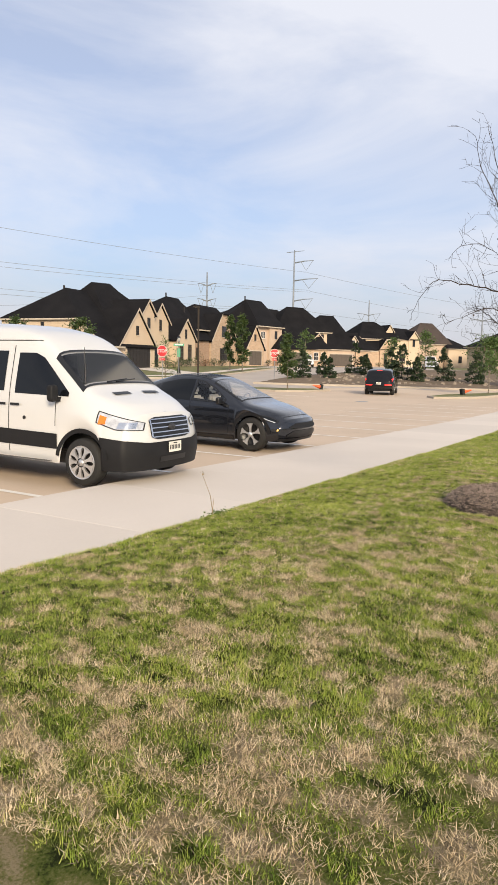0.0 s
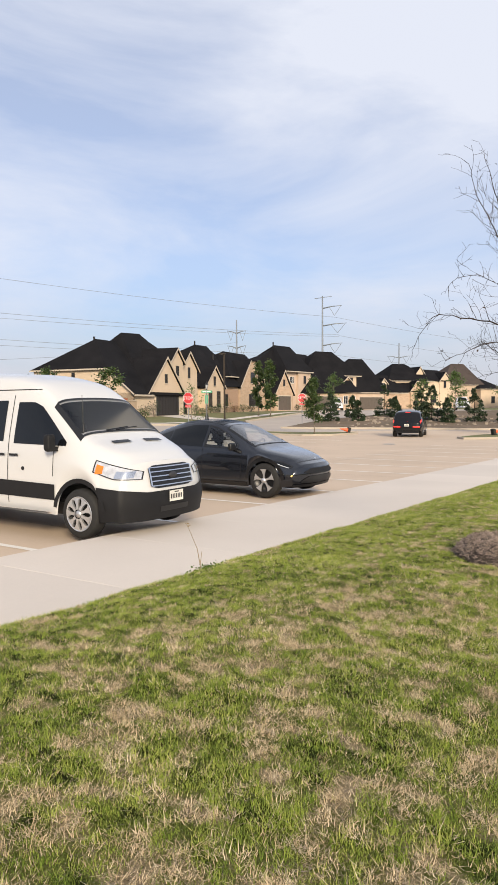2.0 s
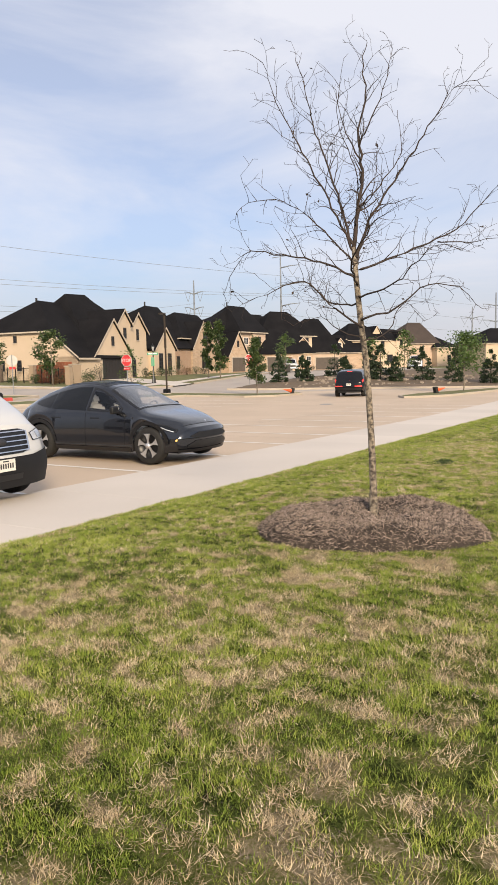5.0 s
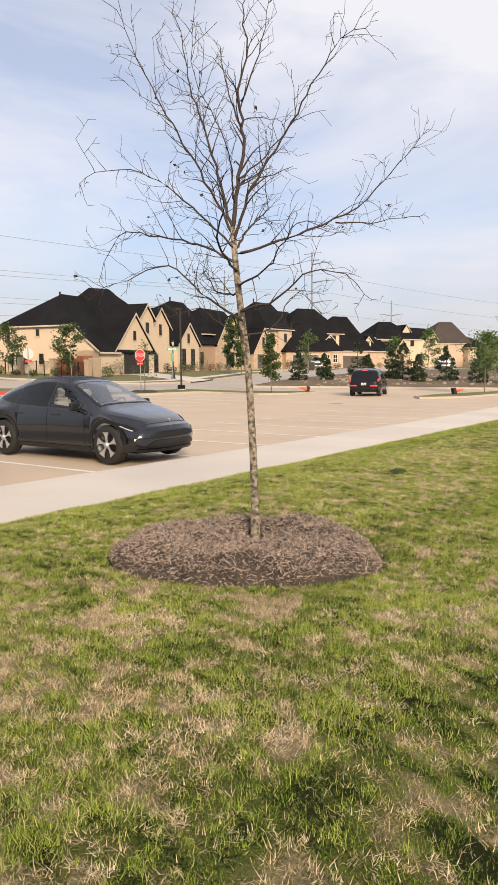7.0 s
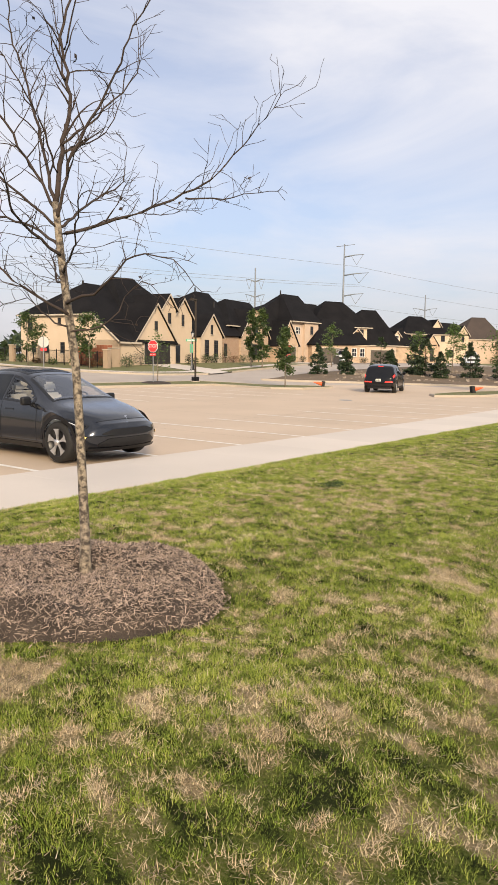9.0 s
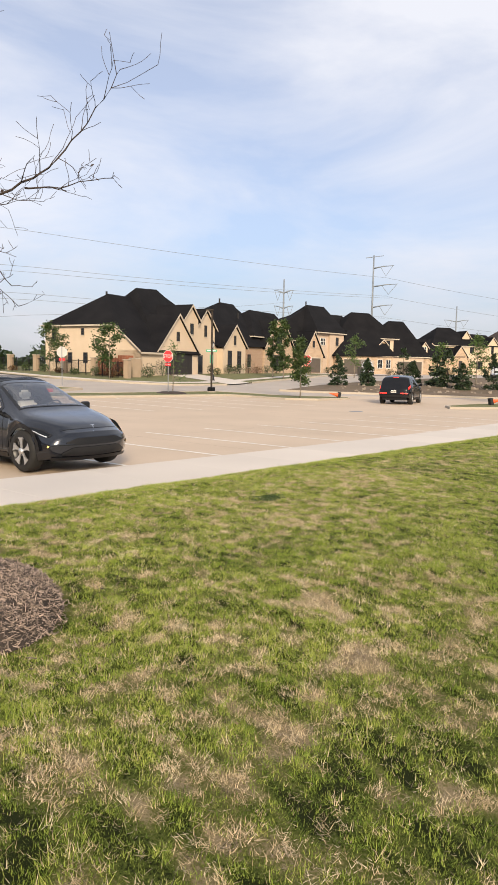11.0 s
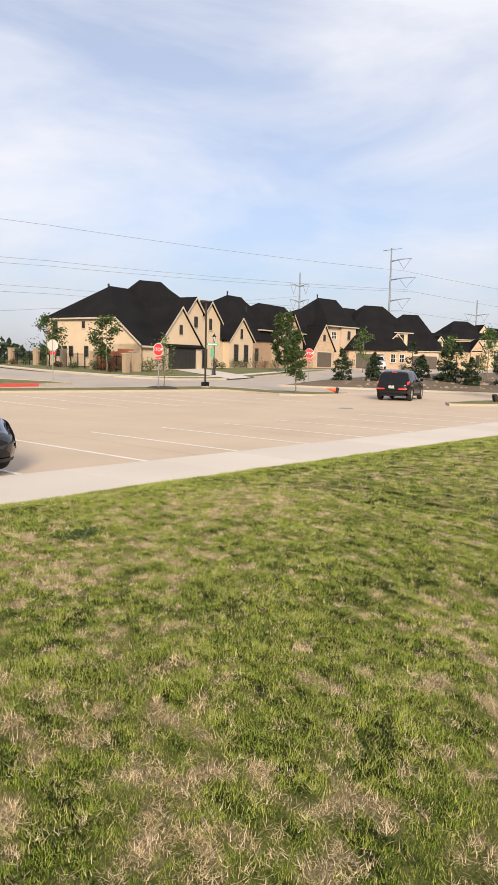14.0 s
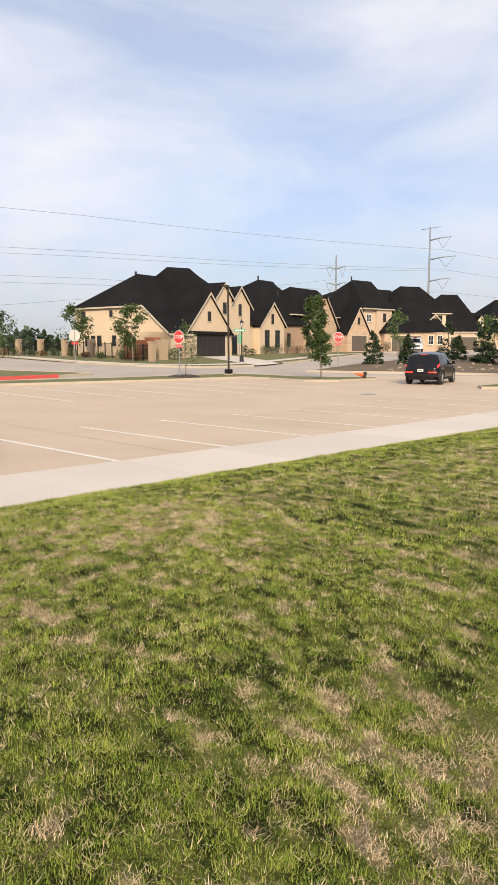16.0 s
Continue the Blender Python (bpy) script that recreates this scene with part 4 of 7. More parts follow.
for s in (-1, 1):
    cs.patch("window", cs.on_side(s, 1.56, 2.46, lin((1.56, 0.99), (2.46, 1.02)), c_top), 16, 6, M["clearglass"], car, "front door glass", (0.05, 0.07), M["black"])
    cs.patch("window", cs.on_side(s, 2.50, 3.45, lin((2.5, 1.02), (3.45, 1.06)), lin((2.5, 1.485), (2.9, 1.485), (3.45, 1.38))), 14, 5, M["darkglass"], car, "tinted rear door glass")
    cs.patch("window", cs.on_side(s, 3.49, 4.0, lin((3.49, 1.06), (4.0, 1.14)), lin((3.49, 1.365), (4.0, 1.19))), 8, 4, M["darkglass"], car, "tinted quarter glass")
    cs.patch("door_gap", cs.on_side(s, 1.44, 1.45, flat(0.35), flat(0.95), 0.003), 2, 14, M["black"], car)
    cs.patch("door_gap", cs.on_side(s, 2.47, 2.48, flat(0.30), flat(1.0), 0.003), 2, 14, M["black"], car)
    cs.patch("sill_trim", cs.on_side(s, 1.30, 3.32, flat(0.215), flat(0.30), 0.012), 20, 3, M["black"], car)
    for ln in (2.22, 3.28):
        cs.patch("door_handle", cs.on_side(s, ln - 0.12, ln + 0.12, flat(0.86), flat(0.885), 0.008), 4, 2, M["black"], car)
    mirror(car, cs, s, 1.62, 1.02, (0.19, 0.10, 0.16), M["black"])
    for dl, zz in ((0, 0.36), (2.89, 0.36)):
        aa = np.linspace(0.05, math.pi - 0.05, 20)
        V = []
        for rr in (0.475, 0.40):
            for a in aa:
                l, z = 0.86 + dl + rr * math.cos(a), zz + rr * math.sin(a)
                V.append((s * (cs.side(0.86 + dl + 0.475 * math.cos(a), max(0.36, zz + 0.475 * math.sin(a))) + 0.01), l, z))
        link("arch_trim", V, [(i, i + 1, i + 21, i + 20) for i in range(19)], M["black"], car, True)
        wheel(car, s * 0.83, 0.86 + dl, 0.36, 0.25, "blade", s)
    hl = cs.patch("headlight", cs.on_side(s, 0.10, 0.66, lin((0.10, 0.625), (0.35, 0.66), (0.66, 0.775)), lin((0.10, 0.665), (0.3, 0.75), (0.66, 0.80)), 0.010), 12, 4, M["darkglass"], car, "slim headlight", (0.05, 0.2), M["black"], "lamp_seal")
    cs.patch("lamp_edge", cs.on_side(s, 0.14, 0.62, lin((0.14, 0.622), (0.62, 0.76)), lin((0.14, 0.637), (0.62, 0.772)), 0.014), 10, 2, M["lens"], hl)
    fg = cs.patch("fog_recess", cs.on_side(s, 0.0, 0.16, flat(0.44), flat(0.50), 0.01), 6, 3, M["black"], car)
    cs.patch("fog_lamp", cs.on_side(s, 0.0, 0.04, flat(0.455), flat(0.49), 0.016), 2, 2, M["drl"], fg, "lit amber fog lamp")
    seat(car, s * 0.38, 2.25, 0.42, M["seat_white"], 0.62)
seat(car, 0.4, 3.1, 0.45, M["seat_white"], 0.6); seat(car, -0.4, 3.1, 0.45, M["seat_white"], 0.6)
cs.patch("nose_panel", cs.on_front(-0.60, 0.60, lin((-0.6, 0.52), (-0.35, 0.49), (0.35, 0.49), (0.6, 0.52)), lin((-0.6, 0.54), (-0.4, 0.61), (0.4, 0.61), (0.6, 0.54)), 0.008), 18, 4, M["cladding"], car, "smooth dark nose panel without a grille")
cs.patch("intake", cs.on_front(-0.66, 0.66, lin((-0.66, 0.31), (0, 0.29), (0.66, 0.31)), lin((-0.66, 0.36), (-0.48, 0.45), (0.48, 0.45), (0.66, 0.36)), 0.010), 18, 3, M["black"], car)
cs.patch("lip", cs.on_front(-0.8, 0.8, flat(0.225), flat(0.285), 0.016), 18, 3, M["black"], car, "black lower lip")
cs.patch("hood_gap", cs.on_top(0.10, 0.115, 0.60, 0.60, 0.004), 16, 2, M["black"], car)
bg = link("badge", [(-0.035, 0, 0.045), (0.035, 0, 0.045), (0.035, 0, 0.032), (0.008, 0, 0.03), (0.0, 0, -0.04), (-0.008, 0, 0.03), (-0.035, 0, 0.032)], [(0, 1, 2, 3, 4, 5, 6)], M["chrome"], car, False, "small bright badge")
bg.matrix_local = Matrix.Translation((0, 0.145, cs.top(0.08, 0) + 0.035)) @ Matrix.Rotation(radians(-35), 4, "X")
part_bm = bmesh.new(); add_box(part_bm, -0.72, 0.72, 0.3, 4.5, 0.2, 0.42, 0.04); part("underbody", part_bm, M["black"], car)
# dashboard coloured white to stand in for the sky's reflection in the windscreen
part_bm = bmesh.new(); add_box(part_bm, -0.68, 0.68, 1.35, 1.7, 0.72, 1.0, 0.05); part("dashboard", part_bm, M["seat_white"], car)
sw, sf = lathe([(0.17, -0.012), (0.185, 0), (0.17, 0.012), (0.155, 0), (0.17, -0.012)], 24)
stw = link("steering_wheel", sw, sf, M["black"], car, True); stw.matrix_local = pose(0.38, 1.78, 1.0, -65)

# the black crossover on the lot's aisle
SUV_Z = lot_z(40)
suv = thing("crossover", pose(46.6, 16.85, SUV_Z, 0, 0, 104), "black compact crossover with lit red tail lamps", "car")
ss = Shell(4.44, {
    "zt": [(0, 0.80), (0.08, 0.92), (0.3, 1.0), (0.9, 1.09), (1.1, 1.14), (1.3, 1.25), (1.9, 1.56), (2.4, 1.65), (3.0, 1.66), (3.7, 1.60), (3.95, 1.52), (4.25, 1.14), (4.35, 1.02), (4.44, 0.8)],
    "zr": [(0, 0.76), (0.08, 0.87), (0.3, 0.95), (0.9, 1.05), (1.1, 1.10), (1.3, 1.19), (1.9, 1.48), (2.4, 1.57), (3.0, 1.58), (3.7, 1.52), (3.95, 1.45), (4.25, 1.09), (4.35, 0.98), (4.44, 0.76)],
    "wr": [(0, 0.66), (0.8, 0.76), (1.2, 0.77), (1.9, 0.73), (2.8, 0.73), (3.7, 0.73), (4.1, 0.77), (4.44, 0.80)],
    "zb": [(0, 0.70), (0.3, 0.85), (1.0, 0.98), (2.0, 1.02), (3.5, 1.10), (4.1, 1.05), (4.44, 0.7)],
    "wb": [(0, 0.78), (0.4, 0.87), (1.0, 0.90), (3.4, 0.89), (4.0, 0.86), (4.44, 0.80)],
    "wl": [(0, 0.82), (0.4, 0.91), (1.0, 0.925), (3.6, 0.925), (4.1, 0.91), (4.44, 0.84)]},
    [(0.88, 0.35, 0.41), (3.52, 0.35, 0.41)], [(0, 0.28), (1.5, 0.25), (3.0, 0.26), (4.0, 0.32), (4.44, 0.42)],
    (0.25, [(0.3, 0.06), (0.6, 0.0), (0.9, 0.08)]), (0.18, [(0.35, 0.05), (0.6, 0.0), (0.9, 0.03), (1.2, 0.1)]), 4)
ss.skin("body", M["blackpaint"], suv, [], "black painted body")
ss.patch("windshield", ss.on_top(1.22, 1.98, 0.74, 0.60), 14, 10, M["darkglass"], suv)
ss.patch("rear_window", ss.on_top(3.95, 4.16, 0.62, 0.66), 14, 8, M["darkglass"], suv, "dark rear window")
rl = ss.patch("brake_lamp", ss.on_top(3.86, 3.90, 0.16, 0.16, 0.02), 6, 2, M["tail"], suv, "lit high brake lamp")
for s in (-1, 1):
    ss.patch("window", ss.on_side(s, 1.5, 2.38, lin((1.5, 1.05), (2.38, 1.10)), lin((1.5, 1.09), (1.95, 1.40), (2.38, 1.53))), 12, 5, M["darkglass"], suv)
    ss.patch("window", ss.on_side(s, 2.43, 3.2, lin((2.43, 1.10), (3.2, 1.14)), lin((2.43, 1.53), (3.2, 1.50))), 10, 5, M["darkglass"], suv)
    ss.patch("window", ss.on_side(s, 3.25, 3.65, lin((3.25, 1.15), (3.65, 1.28)), lin((3.25, 1.49), (3.65, 1.42))), 6, 4, M["darkglass"], suv)
    ss.patch("tail_lamp", ss.on_side(s, 4.0, 4.36, lin((4.0, 1.02), (4.36, 0.86)), lin((4.0, 1.10), (4.36, 0.99)), 0.014), 8, 3, M["tail"], suv, "lit red tail lamp")
    ss.patch("tail_lamp", ss.on_tail(s * 0.38, s * 0.80, flat(0.62), flat(0.68), 0.014), 8, 3, M["tail"], suv, "lit red reflector strip")
    ss.patch("sill_trim", ss.on_side(s, 1.32, 3.08, flat(0.25), flat(0.38), 0.012), 12, 3, M["cladding"], suv)
    mirror(suv, ss, s, 1.55, 1.08, (0.18, 0.10, 0.16), M["blackpaint"])
    for l in (0.88, 3.52):
        wheel(suv, s * 0.80, l, 0.35, 0.23, "spoke", s)
ss.patch("bumper", ss.on_tail(-0.8, 0.8, flat(0.42), flat(0.56), 0.014), 16, 3, M["cladding"], suv, "dark plastic rear bumper")
plate(suv, lambda u, v, o: (0.15 - 0.30 * u, ss.bend(4.44, 0, 0.72) + o + 0.01, 0.68 + 0.14 * v), 6)
part_bm = bmesh.new(); add_box(part_bm, -0.7, 0.7, 0.3, 4.2, 0.25, 0.45, 0.04); part("underbody", part_bm, M["black"], suv)

# ---- houses ----
def slab(poly, t=0.14):
    """A roof plane of some thickness, from its top outline."""
    P = [Vector(p) for p in poly]
    n = Vector((0, 0, 0))
    for a, b in zip(P, P[1:] + P[:1]):
        n += a.cross(b)
    n.normalize()
    if n.z < 0:
        P.reverse(); n = -n
    k = len(P)
    vs = P + [p - n * t for p in P]
    fs = [tuple(range(k)), tuple(range(2 * k - 1, k - 1, -1))] + [(i, i + k, (i + 1) % k + k, (i + 1) % k) for i in range(k)]
    return vs, fs


def roof(h, planes, mat="shingle"):
    return link("roof", *join(*[slab(p) for p in planes]), M[mat], h)


def prism(poly, b0, b1):
    """A wall block: an outline (a, z) drawn back from b0 to b1."""
    k = len(poly)
    vs = [(a, b0, z) for a, z in poly] + [(a, b1, z) for a, z in poly]
    fs = [tuple(range(k)), tuple(range(2 * k - 1, k - 1, -1))] + [(i, i + k, (i + 1) % k + k, (i + 1) % k) for i in range(k)]
    return vs, fs


def wall(h, poly, b0, b1, mat, label=""):
    ob = link("wall", *prism(poly, b0, b1), M[mat], h, False, label)
    bm = bmesh.new(); bm.from_mesh(ob.data); bmesh.ops.recalc_face_normals(bm, faces=bm.faces[:]); bm.to_mesh(ob.data); bm.free()
    return ob


def gable(h, a0, a1, b0, b1, ze, zt, mat="cream", base=-0.6, roofmat="shingle", clip=0.0):
    """A wing whose gable end faces the street, with its wall, roof and rake boards; clip cuts the tip flat."""
    am = (a0 + a1) / 2
    s = (zt - ze) / (am - a0)
    c = clip / 2
    top = [(am, zt)] if not clip else [(am + c, zt), (am - c, zt)]
    wall(h, [(a0, base), (a1, base), (a1, ze)] + top + [(a0, ze)], b0, b1, mat)
    o, f = 0.32, 0.28
    if clip:
        planes = [[(a0 - o, b0 - f, ze - o * s), (am - c, b0 - f, zt + 0.1), (am - c, b1, zt + 0.1), (a0 - o, b1, ze - o * s)],
                  [(a1 + o, b0 - f, ze - o * s), (am + c, b0 - f, zt + 0.1), (am + c, b1, zt + 0.1), (a1 + o, b1, ze - o * s)],
                  [(am - c, b0 - f, zt + 0.1), (am + c, b0 - f, zt + 0.1), (am + c, b1, zt + 0.12), (am - c, b1, zt + 0.12)]]
    else:
        planes = [[(a0 - o, b0 - f, ze - o * s + 0.1), (am, b0 - f, zt + 0.1), (am, b1, zt + 0.1), (a0 - o, b1, ze - o * s + 0.1)],
                  [(a1 + o, b0 - f, ze - o * s + 0.1), (am, b0 - f, zt + 0.1), (am, b1, zt + 0.1), (a1 + o, b1, ze - o * s + 0.1)]]
    roof(h, planes, roofmat)
    y = b0 - f - 0.03
    for sg, ae in ((-1, a0 - o), (1, a1 + o)):
        tip = am - c if sg < 0 else am + c
        zz = zt + 0.08
        V = [(ae, y, ze - o * s + 0.08), (tip, y, zz), (tip, y, zz - 0.22), (ae, y, ze - o * s - 0.10)]
        V += [(p[0], y + 0.06, p[2]) for p in V]
        link("rake_board", V, [(0, 1, 2, 3), (7, 6, 5, 4), (0, 4, 5, 1), (3, 2, 6, 7)], M["fascia"], h)


def hip(h, a0, a1, b0, b1, ze, zr, ra0, ra1, rb=None, roofmat="shingle", o=0.35):
    rb = rb if rb is not None else (b0 + b1) / 2
    A, B, C, D = (a0 - o, b0 - o, ze), (a1 + o, b0 - o, ze), (a1 + o, b1 + o, ze), (a0 - o, b1 + o, ze)
    R, S = (ra0, rb, zr), (ra1, rb, zr)
    roof(h, [[A, B, S, R], [B, C, S], [C, D, R, S], [D, A, R]], roofmat)
    for p, q in ((A, B), (D, A), (B, C)):
        v = Vector(q) - Vector(p)
        m = Matrix.Translation(p) @ Matrix.Rotation(math.atan2(v.y, v.x), 4, "Z")
        box_part("gutter", 0, v.length, -0.02, 0.06, -0.2, -0.05, M["fascia"], h, "", 0, m)


def window(h, a0, a1, z0, z1, b, side="front", mullions=(1, 1), frame="darkframe", a_at=0.0, lab="dark framed window"):
    """A window set in the front wall (at depth b) or in a side wall (at a_at, running along b)."""
    m = Matrix.Translation((0, b, 0)) if side == "front" else Matrix.Translation((a_at, 0, 0)) @ Matrix.Rotation(radians(-90 if side == "west" else 90), 4, "Z")
    if side == "west":
        a0, a1 = -a1, -a0
    bm = bmesh.new()
    w = 0.06
    for q in ((a0, a0 + w, z0, z1), (a1 - w, a1, z0, z1), (a0 + w, a1 - w, z0, z0 + w), (a0 + w, a1 - w, z1 - w, z1)):
        add_box(bm, q[0], q[1], -0.05, 0.02, q[2], q[3], 0, m)
    for i in range(1, mullions[0] + 1):
        x = a0 + (a1 - a0) * i / (mullions[0] + 1)
        add_box(bm, x - 0.02, x + 0.02, -0.035, 0.02, z0 + w, z1 - w, 0, m)
    for i in range(1, mullions[1] + 1):
        z = z0 + (z1 - z0) * i / (mullions[1] + 1)
        add_box(bm, a0 + w, a1 - w, -0.03, 0.02, z - 0.02, z + 0.02, 0, m)
    fr = part("window", bm, M[frame], h, lab)
    box_part("pane", a0 + w, a1 - w, -0.012, 0.015, z0 + w, z1 - w, M["pane"], fr, "", 0, m)
    box_part("sill", a0 - 0.06, a1 + 0.06, -0.10, 0.02, z0 - 0.08, z0 - 0.005, M["fascia"], fr, "", 0, m)


def garage(h, a0, a1, z1, b, mat, lab):
    bm = bmesh.new()
    rows, cols = 4, 8
    add_box(bm, a0, a1, b - 0.02, b + 0.02, -0.05, z1)
    for r in range(rows):
        for c in range(cols):
            x0, x1 = a0 + (a1 - a0) * c / cols + 0.05, a0 + (a1 - a0) * (c + 1) / cols - 0.05
            za, zb = z1 * r / rows + 0.05, z1 * (r + 1) / rows - 0.05
            add_box(bm, x0, x1, b - 0.04, b - 0.015, za, zb, 0)
    d = part("garage_door", bm, M[mat], h, lab)
    bm = bmesh.new()
    add_box(bm, a0 - 0.14, a0, b - 0.05, b + 0.02, -0.05, z1 + 0.14); add_box(bm, a1, a1 + 0.14, b - 0.05, b + 0.02, -0.05, z1 + 0.14); add_box(bm, a0, a1, b - 0.05, b + 0.02, z1, z1 + 0.14)
    part("door_frame", bm, M["fascia"], d)


def house(name, x, y, z, turn, label):
    return thing(name, pose(x, y, z, 0, 0, turn), label, "house", "row of houses along the street")


# corner house with a dark garage
h = house("house", 54.15, 48.9, 1.0, 8, "two-storey cream brick house with steep charcoal roofs, dark garage door")
gable(h, 2.6, 10.1, 0.0, 8.0, 2.45, 6.35)
garage(h, 4.2, 9.0, 2.2, -0.02, "garage_dark", "dark brown panelled garage door")
window(h, 6.1, 6.6, 3.5, 4.5, -0.02)
wall(h, [(0, -0.6), (2.6, -0.6), (2.6, 2.35), (0, 2.35)], 0.0, 4, "cream")
# side wall with its sloping rake
V = [(0, 0.0, -0.6), (0, 13.0, -0.6), (0, 13.0, 4.85), (0, 3.0, 4.85), (0, 0.0, 2.3)]
V += [(0.3, p[1], p[2]) for p in V]
link("wall", V, [(0, 1, 2, 3, 4), (9, 8, 7, 6, 5), (0, 4, 9, 5), (3, 2, 7, 8), (4, 3, 8, 9), (1, 6, 7, 2)], M["cream"], h)
wall(h, [(0.3, -0.6), (15.5, -0.6), (15.5, 4.85), (0.3, 4.85)], 12.7, 13.0, "cream")
wall(h, [(10.2, -0.6), (15.5, -0.6), (15.5, 5.2), (10.2, 5.2)], 2.5, 12.7, "cream")
F0, F1, W1, R0, R1, W2, B1 = (-0.35, -0.35, 2.2), (10.3, -0.35, 2.2), (-0.35, 3.0, 4.92), (3.7, 7.4, 8.5), (11, 7.4, 8.5), (-0.35, 13.3, 4.92), (11, 13.3, 4.92)
roof(h, [[F0, F1, R1, R0, W1], [W1, R0, W2], [W2, R0, R1, B1]])
roof(h, [[(4.6, 2.4, 4.3), (10.4, 2.4, 4.3), (12.0, 7.2, 9.8), (8.2, 7.2, 9.6)], [(4.6, 2.4, 4.3), (8.2, 7.2, 9.6), (4.6, 12, 4.95)], [(10.4, 2.4, 4.3), (16.8, 2.6, 5.4), (16.8, 4, 5.4), (12.0, 7.2, 9.8)],
         [(16.8, 4, 5.4), (16.8, 12.4, 5.4), (12.0, 7.2, 9.8)], [(4.6, 12, 4.95), (8.2, 7.2, 9.6), (12.0, 7.2, 9.8), (16.8, 12.4, 5.4)]])
# rake board of the side wall
V = [(-0.40, -0.35, 2.25), (-0.40, 3.0, 4.95), (-0.40, 13.3, 4.95), (-0.40, 13.3, 4.80), (-0.40, 3.05, 4.80), (-0.40, -0.35, 2.08)]
V += [(-0.34, p[1], p[2]) for p in V]
link("rake_board", V, [(0, 1, 4, 5), (1, 2, 3, 4), (0, 6, 7, 1), (1, 7, 8, 2)], M["fascia"], h)
box_part("gutter", -0.3, 3.3, -0.42, -0.33, 2.0, 2.18, M["fascia"], h)
gable(h, 8.2, 11.1, 0.6, 8.0, 6.1, 7.6)
window(h, 9.5, 10.1, 4.4, 5.6, 0.58)
gable(h, 11.2, 15.2, 1.0, 8.0, 5.4, 7.45)
window(h, 12.95, 13.45, 4.3, 5.6, 0.98)
box_part("door", 11.6, 12.6, 0.94, 1.0, -0.1, 2.2, M["darkframe"], h, "dark front door with glass")
box_part("door_glass", 11.75, 12.45, 0.92, 0.945, 0.2, 2.0, M["pane"], h)
for b0, b1, z0, z1 in ((11.35, 11.95, 3.3, 4.6), (7.4, 7.8, 3.9, 4.6), (10.9, 11.5, 1.0, 2.1), (10.0, 10.6, 1.0, 2.1), (9.1, 9.7, 1.0, 2.1), (6.95, 7.5, 1.0, 2.1)):
    window(h, b0, b1, z0, z1, 0, "west", (0, 2), "darkframe", -0.02)
for k, (aa, bb, zz) in enumerate(((3.7, 7.6, 8.3),)):
    bm = bmesh.new(); add_box(bm, aa - 0.08, aa + 0.08, bb - 0.08, bb + 0.08, zz - 0.3, zz + 0.45); part("roof_vent", bm, M["darkframe"], h)

# neighbour in tan brick and buff stone
h = house("house", 54.15, 48.9, 1.0, 8, "two-storey house of cream, tan brick and buff stone with charcoal roofs")
gable(h, 17.7, 23.1, 1.3, 9.0, 3.5, 6.1)
window(h, 20.15, 20.65, 3.6, 4.8, 1.28)
for a in (18.7, 21.0):
    window(h, a, a + 0.95, 0.8, 2.9, 1.28, mullions=(1, 3))
wall(h, [(16.7, -0.6), (17.7, -0.6), (17.7, 3.4), (16.7, 3.4)], 2.2, 9, "cream")
wall(h, [(23.1, -0.6), (29.4, -0.6), (29.4, 3.75), (23.1, 3.75)], 2.2, 9, "brick")
window(h, 25.2, 26.0, 0.9, 2.6, 2.18)
wall(h, [(19, -0.6), (38.0, -0.6), (38.0, 5.2), (19, 5.2)], 5.0, 14.0, "brick")
roof(h, [[(16.4, 1.8, 3.45), (29.6, 1.8, 3.7), (31.3, 8.2, 9.8), (27.6, 8.2, 9.8)], [(16.4, 1.8, 3.45), (27.6, 8.2, 9.8), (18.5, 14.3, 5.0)], [(18.5, 14.3, 5.0), (27.6, 8.2, 9.8), (31.3, 8.2, 9.8), (37, 14.3, 5.0)], [(29.6, 1.8, 3.7), (38.5, 5, 5.0), (37, 14.3, 5.0), (31.3, 8.2, 9.8)]])
hip(h, 28.0, 41.5, 3.0, 13.0, 5.2, 9.1, 32.5, 40.2, 6.2)
gable(h, 29.6, 38.4, 2.0, 8.0, 3.8, 7.6, "stone", clip=2.2)
window(h, 33.2, 34.8, 4.3, 5.9, 1.98, mullions=(2, 1))
window(h, 32.6, 35.2, 0.9, 2.7, 1.98, mullions=(3, 1))
for aa, bb, zz in ((27.6, 8.2, 9.7), (29.0, 6.0, 7.8)):
    bm = bmesh.new(); add_box(bm, aa - 0.08, aa + 0.08, bb - 0.08, bb + 0.08, zz - 0.3, zz + 0.6); part("roof_vent", bm, M["darkframe"], h)

# third house
h = house("house", 93.19, 54.77, 1.35, -5, "two-storey beige stucco house with a stone garage gable and taupe door")
gable(h, -0.6, 4.4, 0, 8, 2.6, 6.1, "stone")
garage(h, 0.3, 3.7, 2.1, -0.02, "garage_grey", "taupe panelled garage door")
window(h, 1.65, 2.15, 3.7, 4.7, -0.02)
wall(h, [(4.3, -0.6), (6.9, -0.6), (6.9, 6.1), (4.3, 6.1)], 1.0, 10, "beige")
wall(h, [(6.9, -0.6), (10.6, -0.6), (10.6, 6.3), (6.9, 6.3)], 0.6, 10, "beige")
wall(h, [(-6, -0.6), (4.3, -0.6), (4.3, 5.0), (-6, 5.0)], 3.0, 12, "beige")
wall(h, [(10.6, -0.6), (18, -0.6), (18, 6.0), (10.6, 6.0)], 3.0, 12, "stone")
